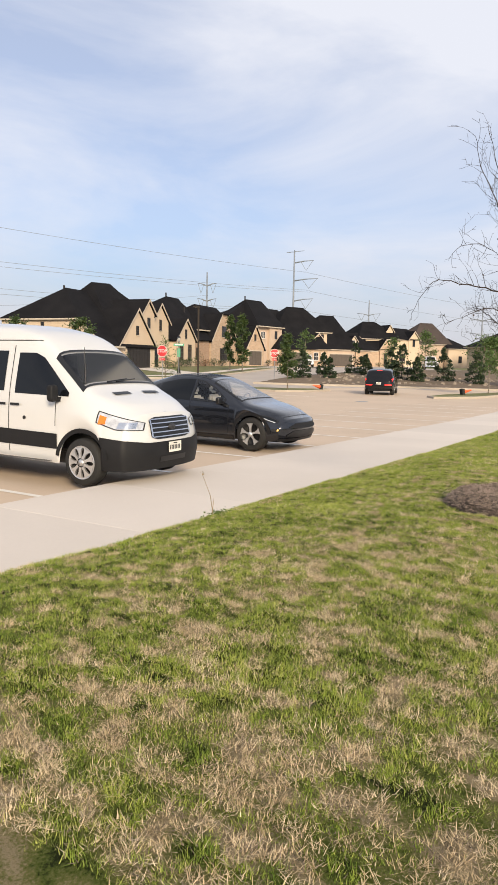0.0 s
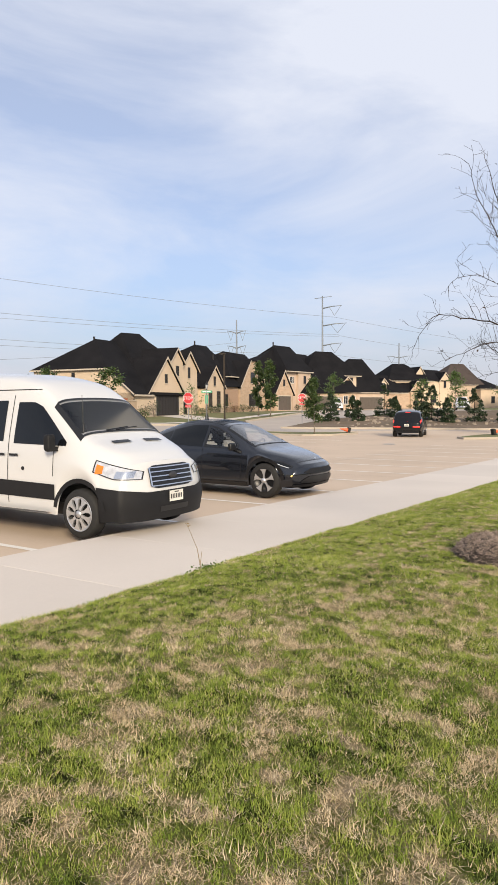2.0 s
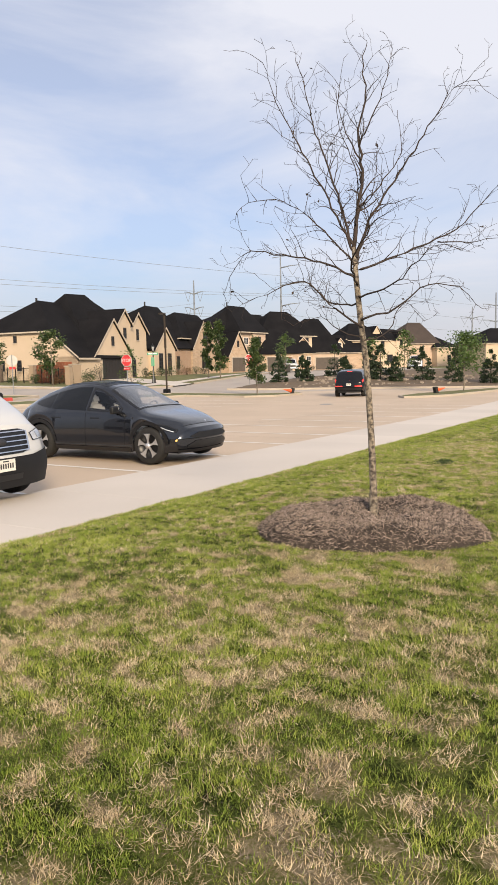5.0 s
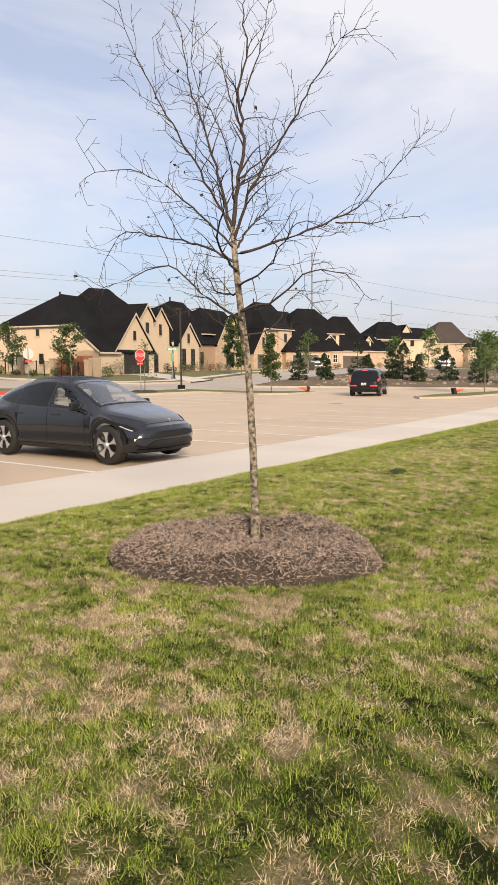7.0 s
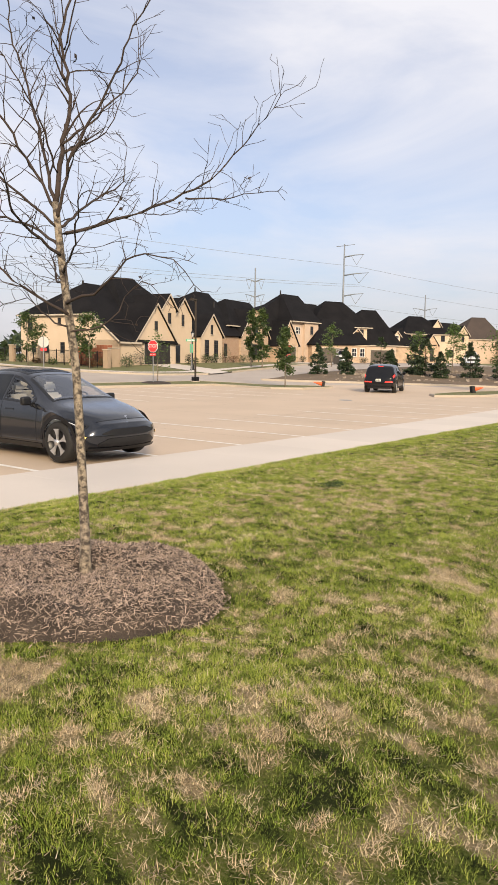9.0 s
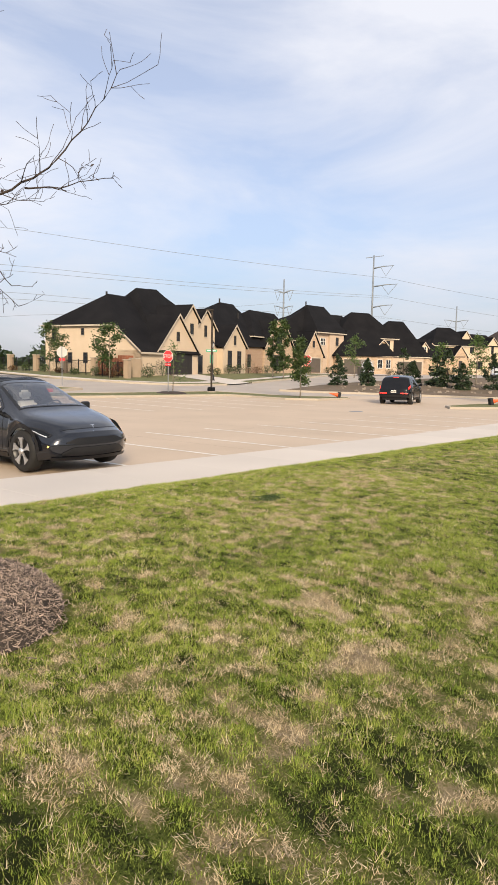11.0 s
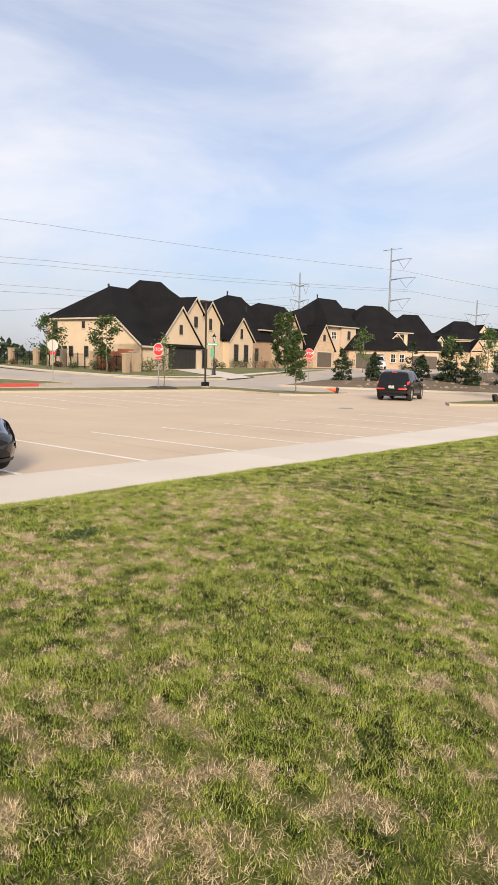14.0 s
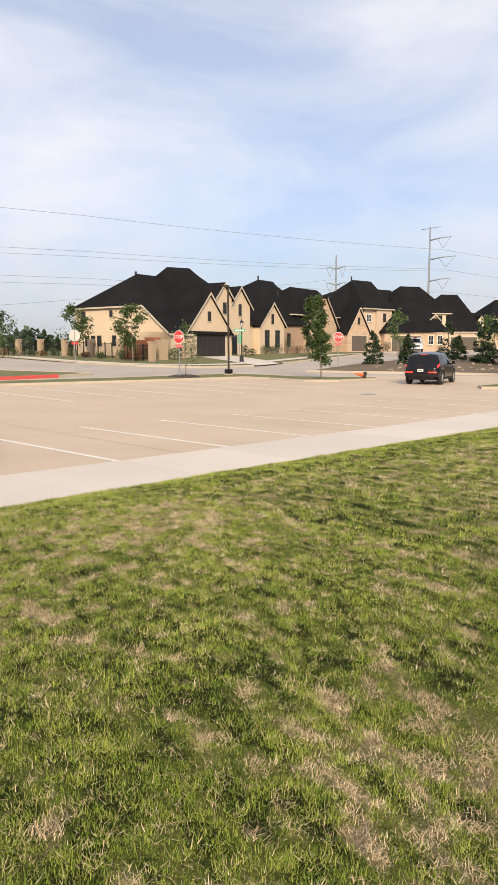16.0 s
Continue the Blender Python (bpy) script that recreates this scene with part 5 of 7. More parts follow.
window(h, 4.85, 6.1, 4.2, 5.3, 0.98, mullions=(2, 1), frame="signwhite", lab="white framed window")
window(h, 8.4, 9.1, 4.2, 5.5, 0.58)
window(h, 8.3, 9.0, 0.6, 2.4, 0.58)
hip(h, 3.6, 10.6, 0.6, 11.5, 6.2, 10.8, 7.6, 12.2, 6)
roof(h, [[(-6.5, 2.6, 5.0), (4.5, 2.6, 5.0), (7.8, 6, 10.5), (3.6, 6, 8.9)], [(-6.5, 2.6, 5.0), (3.6, 6, 8.9), (-6.5, 12, 5.0)]])
hip(h, 10.6, 20, 2.6, 12, 6.0, 9.7, 12.4, 17.5, 6)
box_part("roof_vent", 7.3, 7.46, 5.9, 6.06, 10.3, 11.3, M["darkframe"], h)

# fourth house
h = house("house", 100.99, 53.61, 1.26, -25, "cream one-and-a-half-storey house with a long low roof and dormer")
wall(h, [(-0.3, -0.6), (10.7, -0.6), (10.7, 2.75), (-0.3, 2.75)], 0, 10, "stone")
garage(h, 1.0, 6.2, 2.2, -0.02, "garage_grey", "taupe panelled garage door")
for a in (7.6, 9.3):
    window(h, a, a + 1.0, 0.9, 2.3, -0.02, frame="signwhite", lab="white shuttered window")
roof(h, [[(-0.8, -0.5, 2.75), (11.2, -0.5, 2.95), (9.8, 4, 7.0), (4.4, 4, 7.1)], [(-0.8, -0.5, 2.75), (4.4, 4, 7.1), (-0.8, 9, 2.75)], [(11.2, -0.5, 2.95), (11.2, 9, 2.95), (9.8, 4, 7.0)]])
wall(h, [(2.6, 2.0), (6.4, 2.0), (6.4, 6.0), (2.6, 6.0)], 4.0, 10, "cream")
wall(h, [(10.0, -0.6), (14.0, -0.6), (14.0, 6.2), (10.0, 6.2)], 4.0, 10, "cream")
window(h, 12.4, 13.2, 4.4, 5.6, 3.98)
hip(h, 2.4, 14.6, 4.0, 11.0, 6.0, 10.3, 7.2, 11.0, 7.2)
gable(h, 9.2, 10.8, 1.8, 5, 4.9, 5.6, "stone", 3.0)
window(h, 9.5, 10.5, 3.9, 4.9, 1.78, frame="signwhite", lab="white dormer window")

# fifth house
h = house("house", 119.46, 53.07, 1.29, -32, "pale single-storey house with big charcoal hip roof, taupe garage door")
wall(h, [(-2.0, -0.6), (6.2, -0.6), (6.2, 3.1), (-2.0, 3.1)], 0, 12, "beige")
garage(h, 0.7, 5.8, 2.15, -0.02, "garage_grey", "taupe panelled garage door")
hip(h, -4.8, 7.0, 0, 12, 3.1, 9.7, 2.2, 5.4, 6)
wall(h, [(6.2, -0.6), (12, -0.6), (12, 3.1), (6.2, 3.1)], 2, 12, "stone")
hip(h, 5.6, 13, 2, 12, 3.1, 6.6, 8, 10.5, 6)
gable(h, 7.2, 8.6, 2.4, 5, 5.0, 5.8, "cream", 3.4)
window(h, 7.5, 8.3, 3.9, 5.0, 2.38, frame="signwhite", lab="white dormer window")

# sixth house
h = house("house", 137.65, 51.62, 1.6, -38, "long two-storey cream house with several gables and charcoal roofs")
wall(h, [(-4, -0.6), (6, -0.6), (6, 3.1), (-4, 3.1)], 0, 8, "stone")
roof(h, [[(-4.5, -0.4, 3.0), (5.0, -0.4, 3.2), (5.0, 4, 6.6), (-1, 4, 6.6)], [(-4.5, -0.4, 3.0), (-1, 4, 6.6), (-4.5, 8, 3.0)]])
gable(h, 2.6, 5.4, -0.3, 5, 3.4, 5.3, "stone")
box_part("door", 3.6, 4.4, -0.36, -0.3, -0.1, 2.4, M["darkframe"], h, "dark front door")
wall(h, [(0.5, -0.6), (13.5, -0.6), (13.5, 5.5), (0.5, 5.5)], 2, 11, "cream")
hip(h, -1, 9.5, 2, 12, 5.5, 9.3, 2.6, 5.6, 7)
roof(h, [[(6, 1.7, 5.5), (14.2, 1.7, 5.5), (14.2, 7, 8.0), (6, 7, 8.4)], [(14.2, 1.7, 5.5), (14.2, 11.5, 5.5), (14.2, 7, 8.0)]])
gable(h, 11.2, 13.9, 1.9, 7, 5.6, 7.3)
gable(h, 6.6, 8.2, 3.6, 7, 7.4, 8.5)
window(h, 7.4, 8.3, 4.0, 5.2, 1.98, mullions=(1, 2))
window(h, 12.2, 12.8, 4.0, 5.5, 1.88, mullions=(0, 1))
window(h, 9.0, 10.4, 0.8, 2.4, 1.98, mullions=(2, 1))
gable(h, -2.6, -1.2, 0.8, 4, 4.9, 5.7, "cream", 3.2)
window(h, -2.3, -1.5, 3.9, 4.9, 0.78, frame="signwhite", lab="white dormer window")

# two more roofs at the end of the street
h = house("house", 161.51, 48.82, 1.3, -38, "pale two-storey house with brown shingled hip roof")
wall(h, [(-1, -0.6), (11, -0.6), (11, 5.2), (-1, 5.2)], 0, 11, "beige")
hip(h, -1, 10, 0, 11, 5.4, 10.6, 5.0, 8.6, 5.5, "brownshingle")
wall(h, [(8, -0.6), (14, -0.6), (14, 4.4), (8, 4.4)], -2, 8, "cream")
hip(h, 8, 14, -2, 8, 4.4, 7.0, 10.5, 11.5, 3)
window(h, 9.0, 10.0, 4.6, 5.6, -0.02)
window(h, 11, 12, 1.0, 2.6, -2.02)
h = house("house", 152.0, 28.5, 1.3, -40, "pale house with dark roof behind young trees")
wall(h, [(0, -0.6), (14, -0.6), (14, 4.6), (0, 4.6)], 0, 10, "cream")
hip(h, -0.5, 14.5, 0, 10, 4.6, 7.9, 5, 10, 5)
window(h, 5, 6.2, 2.6, 4.0, -0.02)
window(h, 9, 10.2, 2.6, 4.0, -0.02)
h = house("house", 24, 128, 1.8, 0, "low red brick house far down the side street")
wall(h, [(0, -1), (12, -1), (12, 2.8), (0, 2.8)], 0, 9, "brickfar")
hip(h, 0, 12, 0, 9, 2.8, 5.2, 4, 8, 4.5, "brownshingle")

# ---- garden wall, fence and gate by the corner house ----
def pillar(x, y, hh=1.75, w=0.5):
    t = thing("fence_pillar", pose(x, y, ground_z(x, y), 0, 0, 8), "buff cast-stone fence pillar with a flat cap", "pillar", "fence pillars")
    box_part("shaft", -w / 2, w / 2, -w / 2, w / 2, -0.1, hh - 0.1, M["concrete_post"], t, "", 0.02)
    box_part("cap", -w / 2 - 0.06, w / 2 + 0.06, -w / 2 - 0.06, w / 2 + 0.06, hh - 0.1, hh, M["kerb"], t, "", 0.02)
    return t


fence_x = 49.4
for i in range(9):
    pillar(fence_x + 0.02 * i, 45.6 + 4.6 * i)
    x0, y0 = fence_x + 0.02 * i, 45.6 + 4.6 * i
    f = thing("iron_fence", pose(x0, y0 + 0.3, ground_z(x0, y0 + 2.3)), "black iron railing panel between stone pillars", "fence", "iron railings")
    for z in (0.2, 1.35):
        box_part("rail", -0.02, 0.02, 0.0, 4.0, z - 0.02, z + 0.02, M["iron"], f)
    for k in range(3):
        box_part("post", -0.035, 0.035, 0.9 + k * 1.1, 0.97 + k * 1.1, -0.1, 1.5, M["iron"], f)
    bm = bmesh.new()
    for k in range(26):
        add_box(bm, -0.009, 0.009, 0.15 + k * 0.148, 0.168 + k * 0.148, 0.1, 1.42)
    part("baluster", bm, M["iron"], f)
tg = thing("garden_wall", pose(51.7, 47.0, ground_z(51.7, 47)), "buff rendered garden wall stub", "wall")
box_part("wall_panel", -0.55, 0.55, -0.25, 0.25, -0.1, 1.75, M["concrete_post"], tg, "", 0.02)
box_part("cap", -0.6, 0.6, -0.3, 0.3, 1.75, 1.85, M["kerb"], tg, "", 0.02)
cf = thing("cedar_fence", pose(50.6, 50.0, ground_z(50.6, 50), 0, 0, -35), "red-brown cedar board fence and gate", "fence")
for k in range(24):
    top = 1.75 if k < 14 else 2.0
    box_part("board", -0.9 + k * 0.15, -0.9 + k * 0.15 + 0.142, -0.012, 0.012, 0.0, top, M["cedar"], cf)
for z in (0.35, 1.5):
    box_part("rail", -0.9, 2.7, 0.012, 0.06, z, z + 0.09, M["cedar"], cf)

# ---- trees and shrubs ----
def leaves(n, place, size, seed, flat_up=0.4):
    """n small folded leaves at places drawn from place(rng)."""
    rng = np.random.default_rng(seed)
    vs = np.zeros((n, 4, 3)); 
    c = np.array([place(rng) for _ in range(n)])
    d = rng.normal(size=(n, 3)); d[:, 2] *= 0.6; d /= np.linalg.norm(d, axis=1)[:, None]
    u = rng.normal(size=(n, 3)); u -= (u * d).sum(1)[:, None] * d; u /= np.linalg.norm(u, axis=1)[:, None]
    s = size * rng.uniform(0.6, 1.3, n)[:, None]
    vs[:, 0] = c; vs[:, 1] = c + d * s * 0.5 + u * s * 0.32; vs[:, 2] = c + d * s; vs[:, 3] = c + d * s * 0.5 - u * s * 0.32
    return vs.reshape(-1, 3).tolist(), [(4 * i, 4 * i + 1, 4 * i + 2, 4 * i + 3) for i in range(n)]


def young_tree(x, y, h, crown, seed, n, mat="midleaf", trunk_h=None, label="", leaf=0.16, lean=0.0, group="young street trees", sparse=1.0):
    """A slim planted tree: tapered trunk, limbs and a crown of leaf clumps with gaps."""
    rng = random.Random(seed)
    z = ground_z(x, y)
    t = thing("tree", pose(x, y, z), label, "tree", group)
    th = trunk_h or h * 0.3
    pts = [(lean * k / 6 + rng.uniform(-0.03, 0.03), rng.uniform(-0.03, 0.03), -0.1 + (h * 0.93) * k / 6) for k in range(7)]
    link("trunk", *tube(pts, [0.012 * h * (1 - 0.13 * k) for k in range(7)], 7), M["bark"], t, True)
    limbs, clumps = [], []
    for k in range(int(16 * sparse) + 6):
        zz = th + (h - th) * (k + 0.5) / (int(16 * sparse) + 6)
        prof = math.sin(math.pi * min(1, 0.18 + 0.82 * (zz - th) / (h - th))) ** 0.8
        a = rng.uniform(0, 6.28)
        L = crown * prof * rng.uniform(0.55, 1.1)
        e = Vector((math.cos(a) * L, math.sin(a) * L, zz + L * rng.uniform(0.2, 0.6)))
        s = Vector((lean * zz / h, 0, zz))
        mid = s.lerp(e, 0.5) + Vector((0, 0, 0.05))
        limbs.append(tube([s, mid, e], [0.012, 0.009, 0.004], 4))
        for f in (0.45, 0.75, 1.0):
            clumps.append((s.lerp(e, f), 0.12 + 0.16 * crown * rng.uniform(0.6, 1.2)))
    clumps.append((Vector((lean, 0, h * 0.97)), 0.25))
    link("branch", *join(*limbs), M["twig"], t)
    def place(r):
        c, s = clumps[int(r.integers(len(clumps)))]
        return np.array(c) + r.normal(size=3) * s * 0.55
    link("crown", *leaves(n, place, leaf, seed), M[mat], t)
    return t


def evergreen(x, y, h, w, seed, n=2300, mat="darkleaf", label="dense young holly, dark green and cone shaped, on the earth bank"):
    rng = random.Random(seed)
    t = thing("shrub", pose(x, y, ground_z(x, y) + 0.1), label, "shrub", "evergreens on the bank")
    link("stem", *tube([(0, 0, -0.15), (0.02, 0, h * 0.5), (0, 0.02, h * 0.95)], [0.05, 0.035, 0.01], 6), M["twig"], t)
    lumps = [(rng.uniform(0, 6.28), rng.random(), rng.uniform(0.7, 1.15)) for _ in range(40)]
    def place(r):
        a, q, s = lumps[int(r.integers(40))]
        q = q ** 1.3
        rad = w * (0.35 + 0.65 * math.sin(math.pi * min(1, 0.30 + 0.72 * q))) * (1 - q) ** 0.25 * s * (0.5 + 0.5 * r.random() ** 0.4)
        a += r.normal() * 0.3
        return np.array((math.cos(a) * rad, math.sin(a) * rad, 0.05 + q * h * 0.95 + r.normal() * 0.06))
    link("foliage", *leaves(n, place, 0.17, seed), M[mat], t)


def low_shrub(x, y, h, w, seed, mat, label, n=260):
    t = thing("shrub", pose(x, y, ground_z(x, y) + 0.03), label, "shrub", "low shrubs by the houses")
    rng = random.Random(seed)
    link("stem", *join(*[tube([(0, 0, -0.05), (rng.uniform(-w, w) * 0.6, rng.uniform(-w, w) * 0.6, h * 0.8)], [0.015, 0.006], 4) for _ in range(6)]), M["twig"], t)
    def place(r):
        d = r.normal(size=3); d /= np.linalg.norm(d); k = r.random() ** 0.4
        return np.array((d[0] * w * k, d[1] * w * k, h * 0.5 + d[2] * h * 0.5 * k))
    link("foliage", *leaves(n, place, 0.13, seed), M[mat], t)


# trees along the street and on the islands
young_tree(45.4, 51.6, 4.6, 1.7, 11, 1500, "midleaf", 1.2, "young leafy street tree on the verge", 0.22)
young_tree(46.8, 45.0, 4.6, 1.5, 12, 1900, "midleaf", 1.1, "young leafy street tree on the verge", 0.22)
young_tree(39.3, 30.1, 3.3, 0.95, 13, 420, "leaf", 0.8, "thin sparse sapling on the kerbed island", 0.12, sparse=0.7)
young_tree(66.7, 41.7, 6.0, 0.75, 14, 2600, "midleaf", 0.9, "tall full young oak beside the footpath", 0.22)
young_tree(64.6, 38.9, 6.0, 0.8, 15, 2900, "midleaf", 0.9, "tall full young oak beside the footpath", 0.22)
young_tree(42.8, 22.4, 3.75, 0.62, 16, 4200, "midleaf", 0.95, "small bushy tree on the island's planted end", 0.14)
young_tree(75.0, 36.4, 4.6, 1.1, 17, 900, "leaf", 1.2, "slim young tree on the far verge", 0.18)
young_tree(49.4, 10.5, 3.7, 1.5, 18, 3000, "leaf", 1.3, "bright green young tree on the end island", 0.14)
young_tree(68.5, 20.3, 4.6, 1.2, 19, 1300, "leaf", 0.9, "thin leafy tree on the earth bank", 0.18)
young_tree(66.3, 22.7, 3.8, 1.3, 20, 1100, "leaf", 0.6, "thin leafy tree on the earth bank", 0.18)
young_tree(60, 7.0, 4.4, 1.4, 21, 1500, "leaf", 0.9, "thin leafy tree on the earth bank", 0.18)
young_tree(42.3, 58.5, 4.0, 1.5, 22, 1100, "midleaf", 0.8, "young leafy street tree on the verge", 0.22)
young_tree(36.5, 66.0, 3.6, 1.6, 23, 1100, "darkleaf", 0.6, "dark young tree down the side street", 0.22)
for i, (x, y, hh, w) in enumerate([(58.2, 28.7, 2.7, 0.85), (65.6, 29.8, 2.3, 0.75), (70.1, 28.2, 3.4, 1.25), (63.6, 22.0, 3.2, 0.95), (62.9, 20.8, 3.4, 0.95), (64.1, 17.3, 3.2, 0.95), (61.6, 19.0, 2.2, 0.7), (63.0, 14.2, 3.0, 0.9), (62.6, 11.2, 2.8, 0.9), (61.8, 8.0, 3.0, 0.9), (59.8, 26.6, 2.0, 0.6), (68.2, 26.3, 2.2, 0.8), (62.5, 4.0, 3.0, 0.9), (64, 0.5, 2.8, 0.9)]):
    evergreen(x, y, hh, w, 30 + i)
for i in range(14):
    low_shrub(48.55 + 0.25 * math.sin(i * 2.1), 46.6 + i * 2.6, 0.75 + 0.25 * math.sin(i * 1.7), 0.5, 60 + i, "midleaf" if i % 3 else "redleaf", "loose green shrub along the iron fence")
for i, (x, y, hh, w, m_) in enumerate([(50.4, 48.2, 1.5, 0.9, "redleaf"), (49.9, 46.4, 1.1, 0.7, "midleaf"), (52.6, 46.3, 1.0, 0.7, "midleaf"), (53.6, 47.0, 1.4, 0.8, "darkleaf"), (56.6, 48.3, 1.9, 0.8, "darkleaf"), (65.6, 49.6, 1.2, 0.45, "darkleaf"), (66.3, 49.2, 0.8, 0.5, "midleaf"),
                                       (72.0, 52.2, 1.1, 0.7, "midleaf"), (73.3, 52.3, 0.9, 0.7, "darkleaf"), (74.7, 52.6, 1.3, 0.8, "midleaf"), (77.8, 53.6, 2.2, 0.8, "midleaf"), (80, 53.8, 1.0, 0.8, "redleaf"), (83.2, 54.5, 1.2, 0.9, "midleaf"), (86, 55.0, 1.1, 0.9, "darkleaf"), (98.4, 54.0, 1.1, 0.6, "darkleaf"), (100.4, 53.0, 1.6, 0.6, "darkleaf"), (109.5, 48.8, 0.9, 0.8, "darkleaf"), (126, 48.0, 1.0, 0.9, "darkleaf"), (131, 46.8, 0.9, 0.9, "midleaf"), (141, 47.5, 1.0, 1.0, "darkleaf")]):
    low_shrub(x, y, hh, w, 90 + i, m_, "low clipped shrub in a front bed")
# far woods behind the houses and down the side street: one uncountable mass
def woods(r):
    k = r.random()
    if k < 0.4:
        a, d = r.uniform(0.92, 1.5), r.uniform(130, 180)
    elif k < 0.5:
        a, d = r.uniform(-0.35, 0.02), r.uniform(130, 200)
    else:
        a, d = r.uniform(0.0, 0.32), r.uniform(190, 260)
    hh = (5.0 if k < 0.4 else 3.0) + 2.2 * math.sin(a * 23) + 1.6 * math.sin(a * 61 + 1)
    return np.array((d * math.cos(a) + 9, d * math.sin(a) - 2, 0.8 + max(0.8, hh) * r.random() ** 0.7))
tagged(link("far_woods", *leaves(11000, woods, 1.5, 5), M["darkleaf"]), "dark line of distant trees behind the houses", "trees", "", "stuff")
# rubble and clods on the bank
rng = np.random.default_rng(8)
rv, rf = [], []
for i in range(420):
    x = rng.uniform(53.5, 72); y = rng.uniform(6, 30)
    if 0.82 * (x - 54.2) + 0.57 * (y - 23) < 0 or y > 31 - 0.05 * x:
        continue
    s = rng.uniform(0.04, 0.16) * (1.5 if rng.random() < 0.1 else 1)
    b = len(rv)
    z = bank_z(x, y) + 0.05
    q = [(-1, -1, -0.3), (1, -0.9, -0.3), (0.9, 1, -0.3), (-1, 0.8, -0.3), (-0.6, -0.6, 0.7), (0.6, -0.5, 0.9), (0.5, 0.6, 0.6), (-0.5, 0.6, 0.8)]
    rv += [(x + s * (p[0] + rng.uniform(-0.3, 0.3)), y + s * (p[1] + rng.uniform(-0.3, 0.3)), z + s * p[2]) for p in q]
    rf += [tuple(b + k for k in f) for f in ((0, 1, 5, 4), (1, 2, 6, 5), (2, 3, 7, 6), (3, 0, 4, 7), (4, 5, 6, 7))]
tagged(link("rubble", rv, rf, M["rock"]), "scattered pale rubble and clods on the earth bank", "rubble", "", "stuff")

# the bare young tree on the lawn
tree_base = lawn_z(TREE.x, TREE.y) + 0.04
bare = thing("bare_tree", pose(TREE.x, TREE.y, tree_base), "bare young oak with thin spreading twigs in a mulch ring", "tree")
rng = random.Random(41)
AWAY, ASIDE = Vector((0.89, 0.455, 0)), Vector((0.455, -0.89, 0))      # the two level axes along which the crown is laid out
def spread(u, w, z):
    return ASIDE * u + AWAY * w + Vector((0, 0, z))
trunk_pts = [spread(*p) for p in ((0, 0, -0.12), (0, 0, 0.02), (0.0, 0, 0.25), (-0.012, 0.0, 0.6), (-0.03, 0.01, 0.95), (-0.05, 0.02, 1.25), (-0.09, 0.02, 1.55), (-0.125, 0.01, 1.88), (-0.145, 0.0, 2.14))]
trunk_r = [0.056, 0.037, 0.029, 0.0265, 0.025, 0.024, 0.0235, 0.0215, 0.0185]
link("trunk", *tube(trunk_pts, trunk_r, 12), M["bark"], bare, True)
def grow(p, d, length, r, depth, up, out):
    """A twig that kinks at each bud and sheds shorter ones to either side."""
    pts, rad = [p.copy()], [r]
    n = max(3, int(length / 0.045))
    q, v = p.copy(), d.normalized()
    kids = []
    for i in range(n):
        v = (v + Vector((rng.uniform(-1, 1), rng.uniform(-1, 1), rng.uniform(-1, 1) + up)) * 0.24).normalized()
        q = q + v * (length / n)
        pts.append(q.copy()); rad.append(max(0.0013, r * (1 - 0.75 * (i + 1) / n)))
        kids.append((q.copy(), v.copy(), rad[-1], (i + 1) / n))
    out.append(tube(pts, rad, 4 if depth < 2 else 3))
    if rng.random() < 0.05:
        buds.append(q)
    if depth >= 3:
        return
    for q, v, rr, f in kids[1:]:
        if rng.random() < (0, 0.50, 0.34)[depth]:
            a = v.orthogonal().normalized()
            a.rotate(Matrix.Rotation(rng.uniform(0, 6.28), 3, v))
            nd = (v * rng.uniform(0.35, 0.8) + a * rng.uniform(0.6, 1.0) + Vector((0, 0, 0.1))).normalized()
            grow(q, nd, length * rng.uniform(0.3, 0.6), max(0.0016, rr * 0.7), depth + 1, up, out)
buds = []
def limb(way, r0):
    """A main limb along way points (aside, away, height), with its twigs."""
    P = [spread(*p) for p in way]
    pts = []
    for i in range(len(P) - 1):
        a, b, c, d = P[max(i - 1, 0)], P[i], P[i + 1], P[min(i + 2, len(P) - 1)]
        k = max(2, int((c - b).length / 0.06))
        for j in range(k):
            t = j / k
            q = 0.5 * ((2 * b) + (c - a) * t + (2 * a - 5 * b + 4 * c - d) * t * t + (3 * b - a - 3 * c + d) * t ** 3)
            pts.append(q + Vector((rng.uniform(-1, 1), rng.uniform(-1, 1), rng.uniform(-1, 1))) * (0.010 if pts else 0))
    pts.append(P[-1])
    n = len(pts)
    rad = [max(0.002, r0 * (1 - 0.85 * (i / (n - 1)) ** 0.8)) for i in range(n)]
    ob = link("limb", *tube(pts, rad, 6), M["twig"], bare, True)
    total = sum((b - a).length for a, b in zip(pts, pts[1:]))
    twigs = []
    for i in range(3, n):
        for _ in range(2 if rng.random() < 0.25 else 1):
            if rng.random() < 0.95:
                v = (pts[i] - pts[i - 1]).normalized()
                a = v.orthogonal().normalized()
                a.rotate(Matrix.Rotation(rng.uniform(0, 6.28), 3, v))
                nd = (v * rng.uniform(0.4, 0.9) + a * rng.uniform(0.6, 1.0) + Vector((0, 0, 0.15))).normalized()
                grow(pts[i], nd, min(1.3, total) * rng.uniform(0.10, 0.30) * (1.15 - 0.5 * i / n), max(0.0022, rad[i] * 0.55), 1, 0.10, twigs)
    tagged(link("fine_twig", *join(*twigs), M["twig"], ob), kind="stuff")
